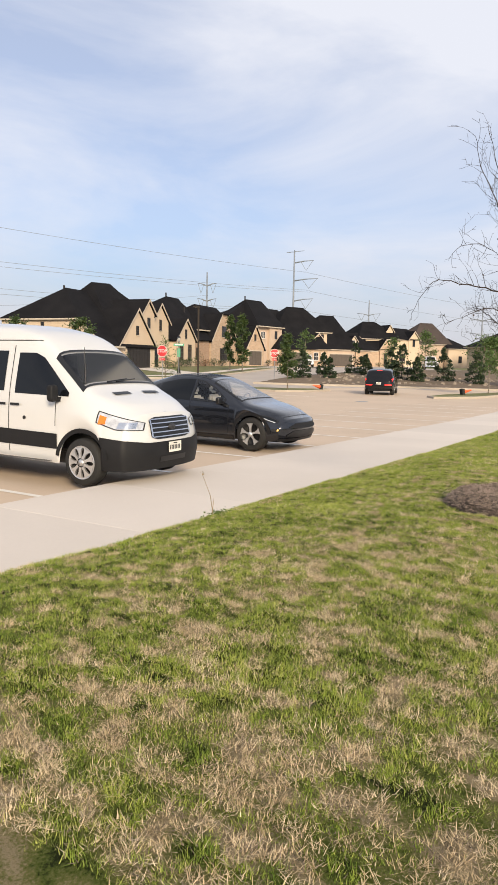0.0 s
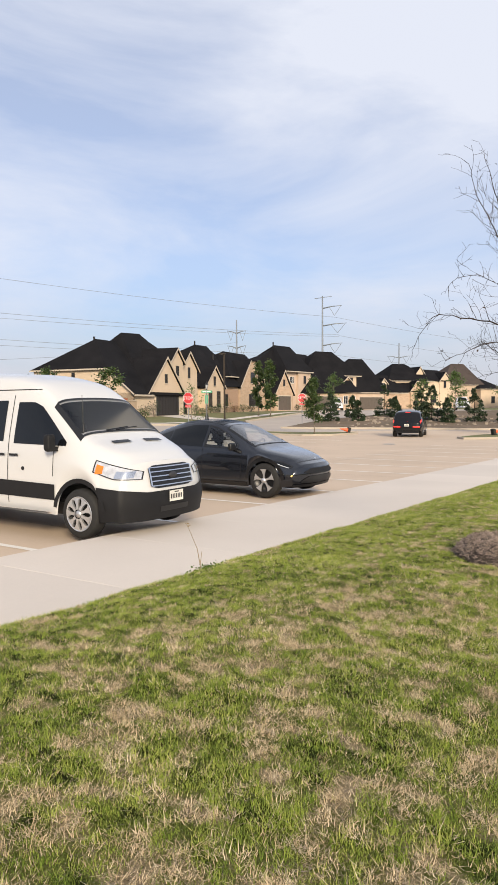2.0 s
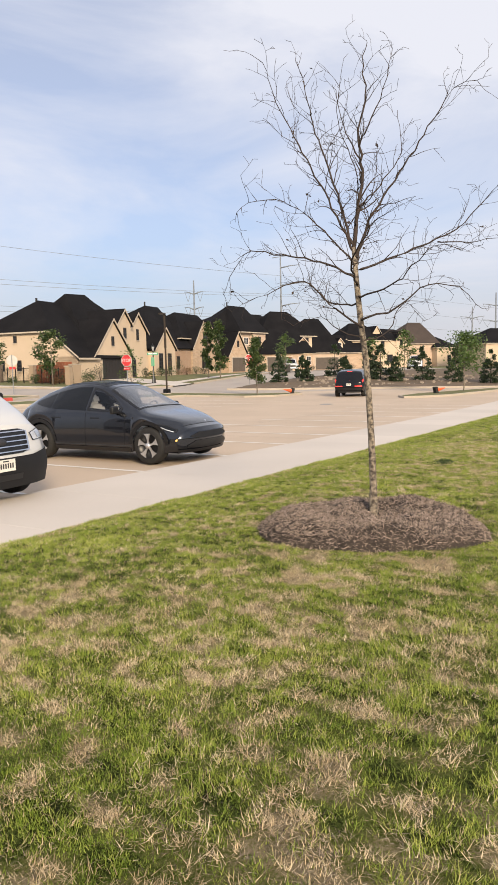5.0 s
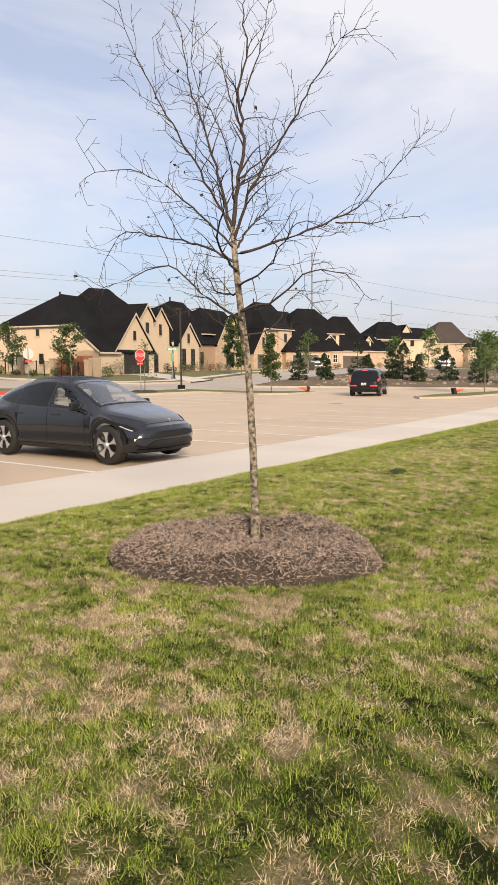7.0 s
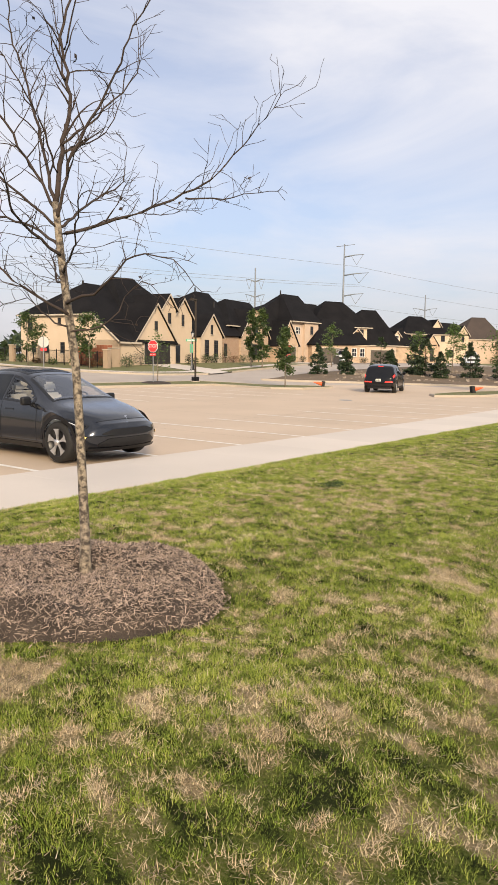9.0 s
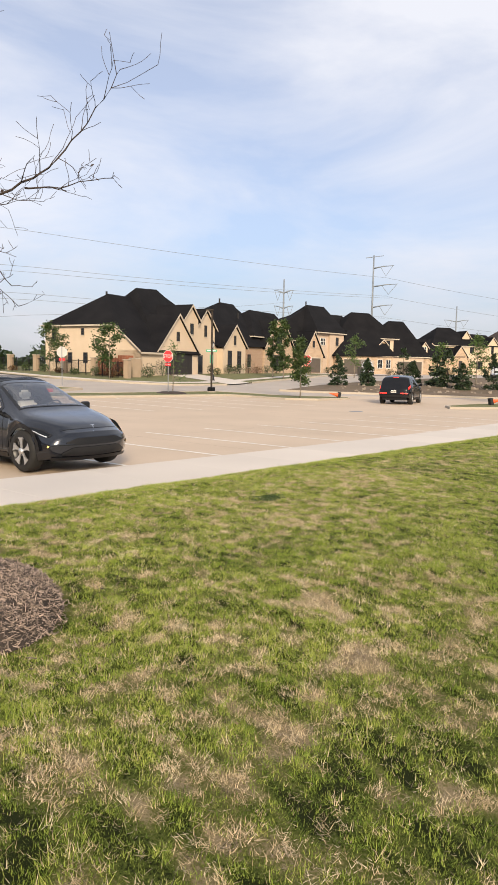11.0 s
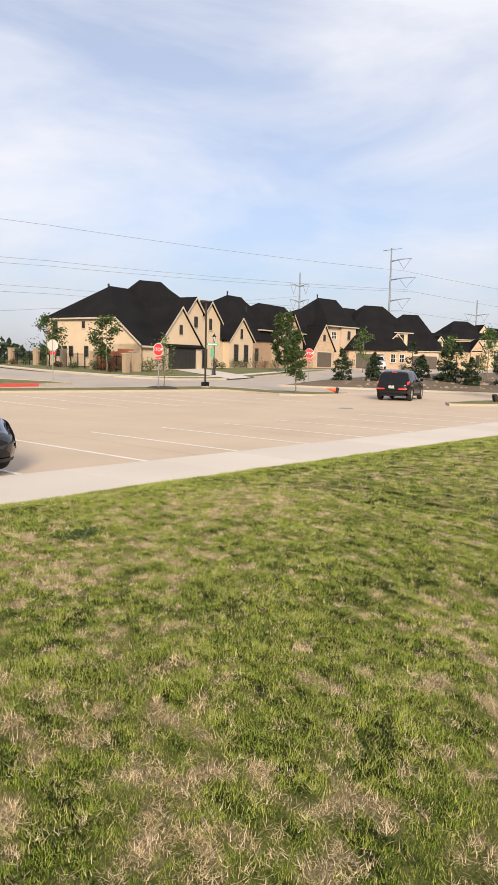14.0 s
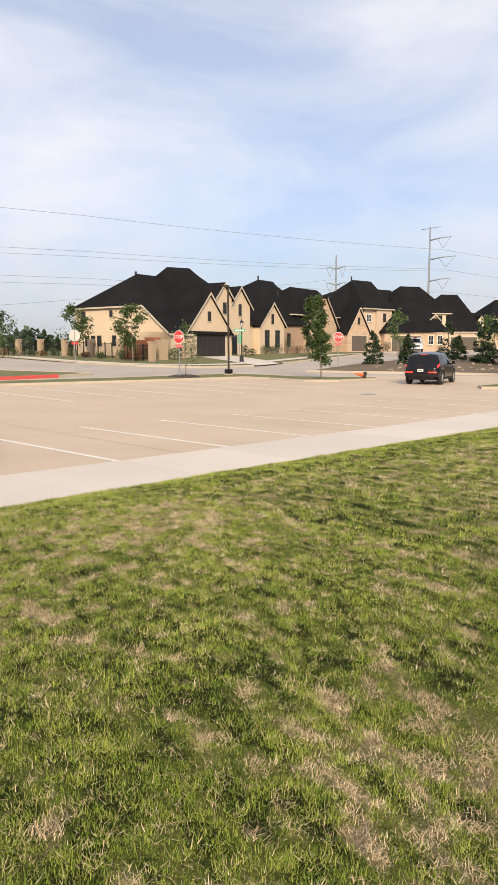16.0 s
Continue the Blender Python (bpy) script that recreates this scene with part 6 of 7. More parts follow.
for r0, way in (
        (0.0205, ((-0.145, 0, 2.13), (-0.11, 0.02, 2.42), (-0.075, 0.05, 2.72), (-0.10, 0.02, 3.02), (-0.04, 0.04, 3.28), (-0.07, 0.02, 3.48), (-0.03, 0.05, 3.66))),
        (0.014, ((-0.145, 0, 2.12), (-0.25, 0.05, 2.5), (-0.35, 0.1, 2.85), (-0.45, 0.12, 3.1), (-0.50, 0.2, 3.42), (-0.57, 0.2, 3.62))),
        (0.014, ((-0.135, 0, 2.05), (0.0, -0.08, 2.38), (0.22, -0.12, 2.7), (0.38, -0.2, 2.95), (0.56, -0.22, 3.2), (0.70, -0.3, 3.22))),
        (0.012, ((-0.145, 0, 2.10), (-0.40, -0.12, 2.58), (-0.57, -0.2, 2.86), (-0.72, -0.2, 3.16), (-0.82, -0.3, 3.40))),
        (0.012, ((-0.125, 0, 1.90), (-0.40, 0.12, 2.05), (-0.69, 0.2, 2.12), (-0.96, 0.3, 2.18), (-1.10, 0.35, 2.05), (-1.2, 0.4, 1.85))),
        (0.010, ((-0.135, 0, 2.0), (-0.43, -0.2, 2.28), (-0.68, -0.3, 2.42), (-0.88, -0.42, 2.42), (-1.02, -0.5, 2.32))),
        (0.011, ((-0.08, 0, 1.52), (-0.30, -0.1, 1.66), (-0.55, -0.2, 1.86), (-0.82, -0.2, 1.78), (-1.0, -0.3, 1.70))),
        (0.013, ((-0.13, 0, 1.96), (0.10, 0.12, 2.05), (0.42, 0.22, 2.17), (0.70, 0.2, 2.30), (0.92, 0.2, 2.52), (1.12, 0.15, 2.74))),
        (0.007, ((0.55, 0.23, 2.2), (0.78, 0.15, 2.18), (1.10, 0.1, 2.2))),
        (0.011, ((-0.09, 0, 1.58), (0.17, -0.12, 1.66), (0.37, -0.22, 1.82), (0.60, -0.25, 1.78), (0.76, -0.3, 1.62))),
        (0.008, ((-0.07, 0, 1.42), (0.14, 0.1, 1.50), (0.28, 0.22, 1.72), (0.46, 0.3, 1.58))),
        (0.009, ((-0.10, 0, 2.45), (0.15, 0.15, 2.72), (0.27, 0.25, 2.96), (0.24, 0.3, 3.25))),
        (0.012, ((-0.13, 0, 2.0), (-0.05, 0.3, 2.2), (0.05, 0.6, 2.4), (0.0, 0.8, 2.7))),
        (0.012, ((-0.12, 0, 1.85), (-0.2, -0.35, 1.98), (-0.12, -0.7, 2.15), (-0.2, -0.95, 2.3))),
        (0.010, ((-0.10, 0, 1.70), (-0.3, 0.35, 1.75), (-0.45, 0.7, 1.95), (-0.4, 0.95, 1.9))),
        (0.010, ((-0.11, 0, 1.76), (0.12, -0.4, 1.82), (0.3, -0.75, 2.0), (0.45, -0.9, 1.95))),
        (0.008, ((-0.08, 0, 1.45), (-0.25, 0.1, 1.5), (-0.4, 0.15, 1.62), (-0.62, 0.2, 1.56))),
        (0.009, ((-0.085, 0.02, 2.8), (-0.2, 0.2, 3.1), (-0.25, 0.25, 3.4))),
        (0.008, ((-0.085, 0.02, 2.95), (0.05, -0.1, 3.2), (0.12, -0.2, 3.5))),
        (0.008, ((-0.13, 0, 2.3), (-0.15, -0.3, 2.6), (-0.3, -0.5, 2.9), (-0.3, -0.6, 3.1))),
        (0.008, ((-0.12, 0.02, 2.4), (0.05, 0.35, 2.65), (0.1, 0.5, 3.0)))):
    limb(way, r0 * 0.86)
def bud_place(r):
    return np.array(buds[int(r.integers(len(buds)))])
if buds:
    link("dry_leaves", *leaves(36, bud_place, 0.03, 3), M["twig"], bare)

# mulch ring round it
mv, mf = [], []
N, K = 72, 18
for i in range(K + 1):
    for j in range(N):
        r, a = 0.98 * i / K, 2 * math.pi * j / N
        x, y = ring_place(r, a)
        mv.append((x, y, lawn_z(x, y) + mound(x, y) + (0.012 if r < 0.90 else -0.05) + 0.02 * noise.noise(Vector((x * 9, y * 9, 2))) + 0.012 * noise.noise(Vector((x * 30, y * 30, 2)))))
for i in range(K):
    for j in range(N):
        mf.append((i * N + j, i * N + (j + 1) % N, (i + 1) * N + (j + 1) % N, (i + 1) * N + j))
tagged(link("mulch_ring", mv, mf, M["mulch"], None, True), "raised ring of dark shredded bark mulch round the tree", "mulch", "", "stuff")
rng = np.random.default_rng(4)
cv, cf_ = [], []
for i in range(22000):
    r, a = 0.90 * math.sqrt(rng.random()), rng.uniform(0, 6.283)
    x, y = ring_place(r, a)
    if math.hypot(x - TREE.x, y - TREE.y) < 0.06:
        continue
    if i > 21880:
        x, y = RING.x + (0.95 + 0.3 * r) * (x - RING.x) / max(r, .1), RING.y + (0.95 + 0.3 * r) * (y - RING.y) / max(r, .1)
    z = lawn_z(x, y) + mound(x, y) + 0.018
    L, w = rng.uniform(0.012, 0.05), rng.uniform(0.0025, 0.0065)
    b, t = rng.uniform(0, 6.283), rng.normal() * 0.45
    u = np.array((math.cos(b) * math.cos(t), math.sin(b) * math.cos(t), math.sin(t))) * L / 2
    v = np.array((-math.sin(b), math.cos(b), rng.normal() * 0.5)) * w / 2
    c = np.array((x, y, z + abs(u[2]) * 0.6))
    k = len(cv)
    cv += [tuple(c - u - v), tuple(c + u - v * 0.6), tuple(c + u + v * 0.6), tuple(c - u + v), tuple(c + np.array((0, 0, w * 0.6)))]
    cf_ += [(k, k + 1, k + 4), (k + 1, k + 2, k + 4), (k + 2, k + 3, k + 4), (k + 3, k, k + 4)]
tagged(link("bark_chips", cv, cf_, M["chip"]), "loose shredded bark chips on the mulch ring", "bark chips", "", "stuff")

# ---- signs, lamps and poles ----
def text_mesh(body, size, mat, parent, m, name="lettering"):
    c = bpy.data.curves.new(name, "FONT"); c.body, c.size, c.align_x, c.align_y, c.extrude = body, size, "CENTER", "CENTER", 0.002
    tmp = bpy.data.objects.new("tmp", c); scene.collection.objects.link(tmp)
    d = bpy.data.meshes.new_from_object(tmp.evaluated_get(bpy.context.evaluated_depsgraph_get()))
    bpy.data.objects.remove(tmp)
    d.materials.clear(); d.materials.append(mat)
    ob = new(name, d); ob.parent = parent; ob.matrix_local = m
    return ob


def octagon(r, y0, y1):
    P = [(r * math.cos(math.pi / 8 + k * math.pi / 4), r * math.sin(math.pi / 8 + k * math.pi / 4)) for k in range(8)]
    vs = [(x, y0, z) for x, z in P] + [(x, y1, z) for x, z in P]
    return vs, [tuple(range(8)), tuple(range(15, 7, -1))] + [(i, (i + 1) % 8, (i + 1) % 8 + 8, i + 8) for i in range(8)]


def stop_sign(x, y, turn, top=2.75, label="red octagonal stop sign with an all-way plaque on a steel post"):
    t = thing("stop_sign", pose(x, y, ground_z(x, y) + 0.05, 0, 0, turn), label, "sign", "stop signs")
    link("post", *tube([(0, 0.03, -0.3), (0, 0.03, top)], [0.03, 0.03], 8), M["galv"], t)
    zc = top - 0.42
    o = link("sign_plate", *octagon(0.41, -0.004, 0.004), M["signwhite"], t); o.location = (0, 0, zc)
    f = link("sign_face", *octagon(0.385, -0.003, 0.0), M["signred"], o); f.location = (0, -0.006, 0)
    bk = link("sign_back", *octagon(0.41, 0.0, 0.002), M["signback"], o); bk.location = (0, 0.006, 0)
    text_mesh("STOP", 0.30, M["signwhite"], o, pose(0, -0.013, 0.0, 90))
    pq = box_part("plaque", -0.23, 0.23, -0.006, 0.004, zc - 0.62, zc - 0.44, M["signred"], t, "small red all-way plaque")
    text_mesh("ALL WAY", 0.1, M["signwhite"], pq, pose(0, -0.012, zc - 0.53, 90))
    return t


stop_sign(38.3, 29.6, -82, 2.85)
stop_sign(55.4, 30.1, -60, 2.75)
stop_sign(37.6, 39.5, 125, 2.75, "back of a stop sign, bare grey metal on a steel post")

# tall bronze lamp pole on the island
px_, py_ = 42.45, 29.5
lp = thing("lamp_pole", pose(px_, py_, ground_z(px_, py_) + 0.1), "slim square dark bronze parking lot lamp pole", "street lamp")
box_part("pole", -0.05, 0.05, -0.05, 0.05, 0.3, 5.6, M["bronze"], lp, "", 0.01)
box_part("base_cover", -0.2, 0.2, -0.2, 0.2, 0.05, 0.34, M["iron"], lp, "", 0.03)
link("footing", *lathe([(0.30, -0.3), (0.30, 0.06), (0.0, 0.06)], 20), M["kerb"], lp)
box_part("lamp_head", -0.50, 0.02, -0.14, 0.14, 5.52, 5.62, M["bronze"], lp, "flat lamp head", 0.02)
box_part("bracket", -0.12, -0.05, -0.04, 0.04, 5.45, 5.55, M["bronze"], lp)
# ornamental street lamp
sx, sy = 55.72, 40.8
sl = thing("street_lamp", pose(sx, sy, ground_z(sx, sy)), "black ornamental street lamp with a lantern head", "street lamp")
link("post", *lathe([(0.22, -0.2), (0.22, 0.12), (0.17, 0.18), (0.16, 0.45), (0.12, 0.55), (0.075, 0.62), (0.06, 0.9), (0.05, 2.9), (0.075, 2.95), (0.05, 3.0), (0.06, 3.08)], 14), M["iron"], sl, True)
link("lantern_glass", *lathe([(0.07, 3.1), (0.15, 3.45), (0.15, 3.5)], 10), M["lens"], sl)
link("lantern_cap", *lathe([(0.19, 3.5), (0.16, 3.58), (0.06, 3.68), (0.03, 3.8), (0.0, 3.82)], 10), M["iron"], sl, True)
link("lantern_cage", *join(*[tube([(0.075 * math.cos(a), 0.075 * math.sin(a), 3.08), (0.16 * math.cos(a), 0.16 * math.sin(a), 3.5)], [0.012, 0.012], 4) for a in (0, 1.57, 3.14, 4.71)]), M["iron"], sl)
# street name sign
ns = thing("street_sign", pose(54.6, 40.0, ground_z(54.6, 40.0), 0, 0, -50), "green street name sign on a steel post", "sign")
link("post", *tube([(0, 0, -0.2), (0, 0, 3.0)], [0.03, 0.03], 8), M["galv"], ns)
sb = box_part("sign_blade", -0.5, 0.5, -0.008, 0.008, 2.72, 2.95, M["signgreen"], ns)
box_part("sign_bars", -0.38, 0.38, -0.012, -0.009, 2.80, 2.88, M["signwhite"], sb)
box_part("notice", -0.15, 0.15, -0.012, -0.004, 1.7, 2.5, M["signgreen"], ns, "small green notice panel")
# mulch under the sapling
mvs, mfs = lathe([(0.0, 0.22), (0.6, 0.2), (0.9, 0.14), (1.05, 0.06)], 24)
mm = link("mulch_bed", mvs, mfs, M["mulch"], None, True); mm.location = (38.9, 29.9, ground_z(38.9, 29.9))
tagged(mm, "low dark mulch bed under the sapling", "mulch")

# knocked-over traffic cones
def cone(x, y, turn):
    t = thing("traffic_cone", pose(x, y, ground_z(x, y) + 0.12, 0, 0, turn) @ Matrix.Diagonal((0.8, 0.8, 0.8, 1)), "orange traffic cone with black base, lying on its side", "traffic cone", "fallen cones")
    m_ = pose(0, 0, 0.21, 0, -78, 0)
    a = link("cone", *lathe([(0.17, 0.02), (0.15, 0.06), (0.035, 0.68), (0.03, 0.71), (0.0, 0.71)], 20), M["orange"], t, True); a.matrix_local = m_
    c = box_part("base", -0.26, 0.26, -0.26, 0.26, -0.2, 0.02, M["rubber"], t, "black rubber base", 0.02); c.matrix_local = m_


cone(45.0, 20.95, -51)
cone(45.6, 11.3, 129)

# white pickup trucks and a bin before the far houses
PS = Shell(5.6, {
    "zt": [(0, 0.95), (0.1, 1.08), (1.2, 1.15), (1.35, 1.2), (2.0, 1.78), (2.4, 1.88), (3.2, 1.86), (3.5, 1.7), (3.62, 1.3), (5.5, 1.28), (5.6, 1.2)],
    "zr": [(0, 0.9), (0.1, 1.03), (1.2, 1.1), (1.35, 1.14), (2.0, 1.68), (2.4, 1.78), (3.2, 1.76), (3.5, 1.62), (3.62, 1.26), (5.5, 1.24), (5.6, 1.15)],
    "wr": [(0, 0.75), (1.2, 0.8), (2.0, 0.68), (3.3, 0.68), (3.62, 0.86), (5.6, 0.86)],
    "zb": [(0, 0.8), (1.2, 1.05), (5.6, 1.12)], "wb": [(0, 0.9), (0.5, 0.95), (5.6, 0.95)], "wl": [(0, 0.92), (0.5, 0.98), (5.6, 0.98)]},
    [(0.95, 0.4, 0.48), (4.4, 0.4, 0.48)], [(0, 0.4), (5.6, 0.45)], (0.12, [(0.3, 0), (1.1, 0.06)]), (0.05, [(0.3, 0), (1.2, 0)]), 3)
def pickup(x, y, turn, label):
    p = thing("pickup_truck", pose(x, y, ground_z(x, y) + 0.08, 0, 0, turn), label, "truck", "parked pickups")
    PS.skin("body", M["white"], p, [])
    PS.patch("windshield", PS.on_top(1.38, 2.02, 0.78, 0.68), 10, 6, M["darkglass"], p)
    PS.patch("rear_window", PS.on_top(3.42, 3.56, 0.62, 0.66), 10, 4, M["darkglass"], p)
    for s in (-1, 1):
        PS.patch("window", PS.on_side(s, 1.6, 2.45, flat(1.16), lin((1.6, 1.2), (2.05, 1.6), (2.45, 1.7))), 8, 4, M["darkglass"], p)
        PS.patch("window", PS.on_side(s, 2.5, 3.3, flat(1.16), lin((2.5, 1.7), (3.3, 1.66))), 8, 4, M["darkglass"], p)
        PS.patch("headlight", PS.on_side(s, 0.02, 0.25, flat(0.8), flat(0.95), 0.012), 4, 3, M["lens"], p)
        for l in (0.95, 4.4):
            wheel(p, s * 0.84, l, 0.4, 0.26, "spoke", s)
    PS.patch("grille", PS.on_front(-0.6, 0.6, flat(0.62), flat(0.92), 0.012), 8, 3, M["black"], p)
    PS.patch("bumper", PS.on_front(-0.85, 0.85, flat(0.42), flat(0.58), 0.016), 8, 3, M["chrome"], p)
    box_part("underbody", -0.8, 0.8, 0.3, 5.4, 0.3, 0.55, M["black"], p)
    return p
pk = pickup(96.0, 45.9, -62, "white pickup truck with a ladder rack at the kerb")
for l in (3.7, 5.3):
    for s in (-1, 1):
        box_part("rack_post", s * 0.85 - 0.03, s * 0.85 + 0.03, l - 0.03, l + 0.03, 1.2, 2.0, M["galv"], pk)
    box_part("rack_bar", -0.9, 0.9, l - 0.03, l + 0.03, 1.98, 2.04, M["galv"], pk)
box_part("ladder", -0.3, 0.1, 1.2, 5.6, 2.05, 2.12, M["cedar"], pk, "wooden ladder on the rack")
pickup(96.6, 27.2, -70, "white pickup truck parked on the street")
bn = thing("rubbish_bin", pose(86.0, 41.6, ground_z(86, 41.6) + 0.03, 0, 0, 20), "dark green wheeled rubbish bin on a driveway", "bin")
box_part("bin_body", -0.3, 0.3, -0.35, 0.35, 0.06, 1.0, M["darkframe"], bn, "", 0.04)
box_part("bin_lid", -0.33, 0.33, -0.38, 0.38, 1.0, 1.08, M["darkframe"], bn, "", 0.02)

# ---- power line towers and wires ----
def tower(x, y, z, top, arms, label, both, thick):
    t = thing("power_pole", pose(x, y, z, 0, 0, -62), label, "power pole", "power line poles")
    link("pole", *tube([(0, 0, -1), (0, 0, top)], [thick, thick * 0.5], 10), M["towersteel"], t, True)
    for zz, ln in arms:
        for s in ((-1, 1) if both else (1,)):
            link("arm", *tube([(0, 0, zz - 0.8), (s * ln * 0.5, 0, zz - 0.15), (s * ln, 0, zz + 0.1)], [0.22, 0.16, 0.08], 6), M["towersteel"], t, True)
            link("insulator", *join(tube([(s * ln * 0.35, 0, zz - 0.4), (s * ln * 0.62, 0, zz - 3.2)], [0.07, 0.07], 5), tube([(s * ln * 0.95, 0, zz), (s * ln * 0.62, 0, zz - 3.2)], [0.07, 0.07], 5)), M["towersteel"], t)
    return t
t1 = tower(209, 104.8, 0.8, 37.7, [(34.4, 6.4), (28.6, 8.0), (22.0, 6.6)], "tall tapered steel power pole with curved arms", False, 0.42)
link("top_arm", *tube([(-2.6, 0, 36.9), (3.2, 0, 37.6)], [0.12, 0.08], 6), M["towersteel"], t1)
tower(195, 130.0, 0.7, 30.3, [(26.6, 3.2), (21.6, 3.2)], "steel power pole with two short cross arms", True, 0.42)
tower(315.5, 117.6, 1.0, 30.5, [(24.3, 5.5), (15.0, 5.5)], "distant steel power pole with two cross arms", True, 0.5)
tower(300, 62, 1.0, 24, [(20, 5), (14, 5)], "distant steel power pole with two cross arms", True, 0.45)
tower(330, 58, 1.0, 32, [(27, 6), (20, 6)], "distant steel power pole with two cross arms", True, 0.5)
wires = []
for (bx, by, bz), (ax, ay, az), sag in [((97.6, 136.7, 31.6), (210.5, 101, 31.4), 0), ((97.6, 136.7, 23.6), (211.5, 100, 25.6), 0), ((97.6, 136.7, 22.4), (211.5, 100, 25.0), 0), ((97.6, 136.7, 17.6), (210.5, 101, 19.0), 0), ((97.6, 136.7, 16.2), (210.5, 101, 18.6), 0), ((97.6, 136.7, 12.4), (195, 129.6, 23.5), 0), ((316, 60, 26), (210.5, 101, 31.4), 0), ((316, 60, 20), (211.5, 100, 25.3), 0), ((316, 60, 15), (210.5, 101, 18.8), 0)]:
    a, b = Vector((ax, ay, az)), Vector((bx, by, bz))
    e = a + (b - a) * 1.9
    span = 3.0
    wires.append(tube([a.lerp(e, k / 24) + Vector((0, 0, -span * 4 * (k / 24) * (1 - k / 24) * 0.9 + (span * 0.9 if k else 0) * min(1, k / 12))) for k in range(25)], [0.05] * 25, 4))
tagged(link("power_wires", *join(*wires), M["towersteel"]), "thin sagging power wires between the poles", "wires", "", "stuff")

# ---- parking lot joints, stall lines, footpath ----
def strip(x0, y0, x1, y1, w, lift, n=6):
    d = Vector((x1 - x0, y1 - y0)).normalized(); nn = Vector((-d.y, d.x)) * w / 2
    vs = []
    for k in range(n + 1):
        x, y = x0 + (x1 - x0) * k / n, y0 + (y1 - y0) * k / n
        for s in (-1, 1):
            vs.append((x + s * nn.x, y + s * nn.y, ground_z(x, y) + lift))
    return vs, [(2 * k, 2 * k + 1, 2 * k + 3, 2 * k + 2) for k in range(n)]


lot = bpy.data.objects["lot"]
stall_x = [-0.8, 1.9, 4.6, 7.2, 9.85, 12.35, 14.9, 17.40, 19.84, 22.2, 24.72, 27.15, 29.6, 32.05, 34.5]
for i, x in enumerate(stall_x):
    link("stall_line", *strip(x, kerb_y(x) + 0.12, x + 0.05, kerb_y(x) + 5.55, 0.10, 0.006), M["line"], lot)
for i in range(13):
    x = 6.6 + 2.55 * i
    yy = 20.4 - 0.155 * (x - 20)
    link("stall_line", *strip(x, yy, x + 0.6, yy + 5.3, 0.10, 0.006), M["line"], lot)
    link("stall_line", *strip(x + 0.6, yy + 5.3, x + 1.2, yy + 10.4, 0.10, 0.006), M["line"], lot)
jts = [strip(-20, y, 52 - 0.3 * y, y - 2.2, 0.012, 0.004, 24) for y in (12.9, 17.5, 22)] + [strip(x, kerb_y(x), x + 0.8, 27, 0.012, 0.004, 10) for x in (3.4, 8.5, 13.6, 18.7, 23.6, 28.4, 33.3, 38)]
tagged(link("lot_joints", *join(*jts), M["joint"]), "dark sawn joints in the parking lot concrete", "joints", "", "stuff")
dc = link("drain_cover", *lathe([(0.0, 0.012), (0.28, 0.012), (0.31, 0.008), (0.33, 0.0)], 24), M["galv"]); dc.location = (34.75, 14.0, lot_z(34.75) + 0.004)
tagged(dc, "round iron drain cover in the parking lot", "drain cover")

# footpath of separate concrete slabs, with a kerb step to the lot
pav = thing("pavement", Matrix.Identity(4), "pale concrete footpath slabs along the lot", "pavement", "", "structure")
x = -14.0
edges = []
while x < 62:
    step = 1.83
    x1 = x + step
    V = []
    g_ = 0.0005
    for (xx, yy) in ((x + g_, lawn_edge_y(x) - 0.25), (x1 - g_, lawn_edge_y(x1) - 0.25), (x1 - g_, kerb_y(x1)), (x + g_, kerb_y(x))):
        V.append((xx, yy, lot_z(xx) + 0.115))
    top = [Vector(v) for v in V]
    c = sum(top, Vector()) / 4
    inner = [t + (c - t) * 0.004 + Vector((0, 0, 0.003)) for t in top]
    base = [t - Vector((0, 0, 0.35)) for t in top]
    link("slab", top + inner + base, [(4, 5, 6, 7)] + [(i, (i + 1) % 4, (i + 1) % 4 + 4, i + 4) for i in range(4)] + [(i + 8, (i + 1) % 4 + 8, (i + 1) % 4, i) for i in range(4)], M["walkway"], pav)
    x = x1

# ---- lawn ----
k_ = bpy.data.materials.new("lawn_turf"); k_.use_nodes = True
n_k, l_k = k_.node_tree.nodes, k_.node_tree.links
at_ = n_k.new("ShaderNodeAttribute"); at_.attribute_name = "straw"
no_ = n_k.new("ShaderNodeTexNoise"); no_.inputs["Scale"].default_value, no_.inputs["Detail"].default_value = 90, 8
no_.inputs["Roughness"].default_value = 0.75
ge_ = n_k.new("ShaderNodeNewGeometry"); l_k.new(ge_.outputs["Position"], no_.inputs["Vector"])
ma_ = n_k.new("ShaderNodeMath"); ma_.operation = "MULTIPLY_ADD"; ma_.inputs[1].default_value = 1.3
l_k.new(no_.outputs[0], ma_.inputs[0]); l_k.new(at_.outputs["Fac"], ma_.inputs[2])
ra_ = n_k.new("ShaderNodeValToRGB")
cr = ra_.color_ramp
cr.elements[0].position, cr.elements[0].color = 0.44, (0.020, 0.026, 0.007, 1)
cr.elements[1].position, cr.elements[1].color = 1.1 / 1.1, (0.30, 0.24, 0.145, 1)
for pos_, col_ in ((0.60, (0.080, 0.105, 0.020, 1)), (0.80, (0.15, 0.145, 0.05, 1))):
    e_ = cr.elements.new(pos_); e_.color = col_
l_k.new(ma_.outputs[0], ra_.inputs[0]); l_k.new(ra_.outputs[0], n_k["Principled BSDF"].inputs["Base Color"])
n_k["Principled BSDF"].inputs["Roughness"].default_value = 0.95
n_k["Principled BSDF"].inputs["Specular IOR Level"].default_value = 0.1
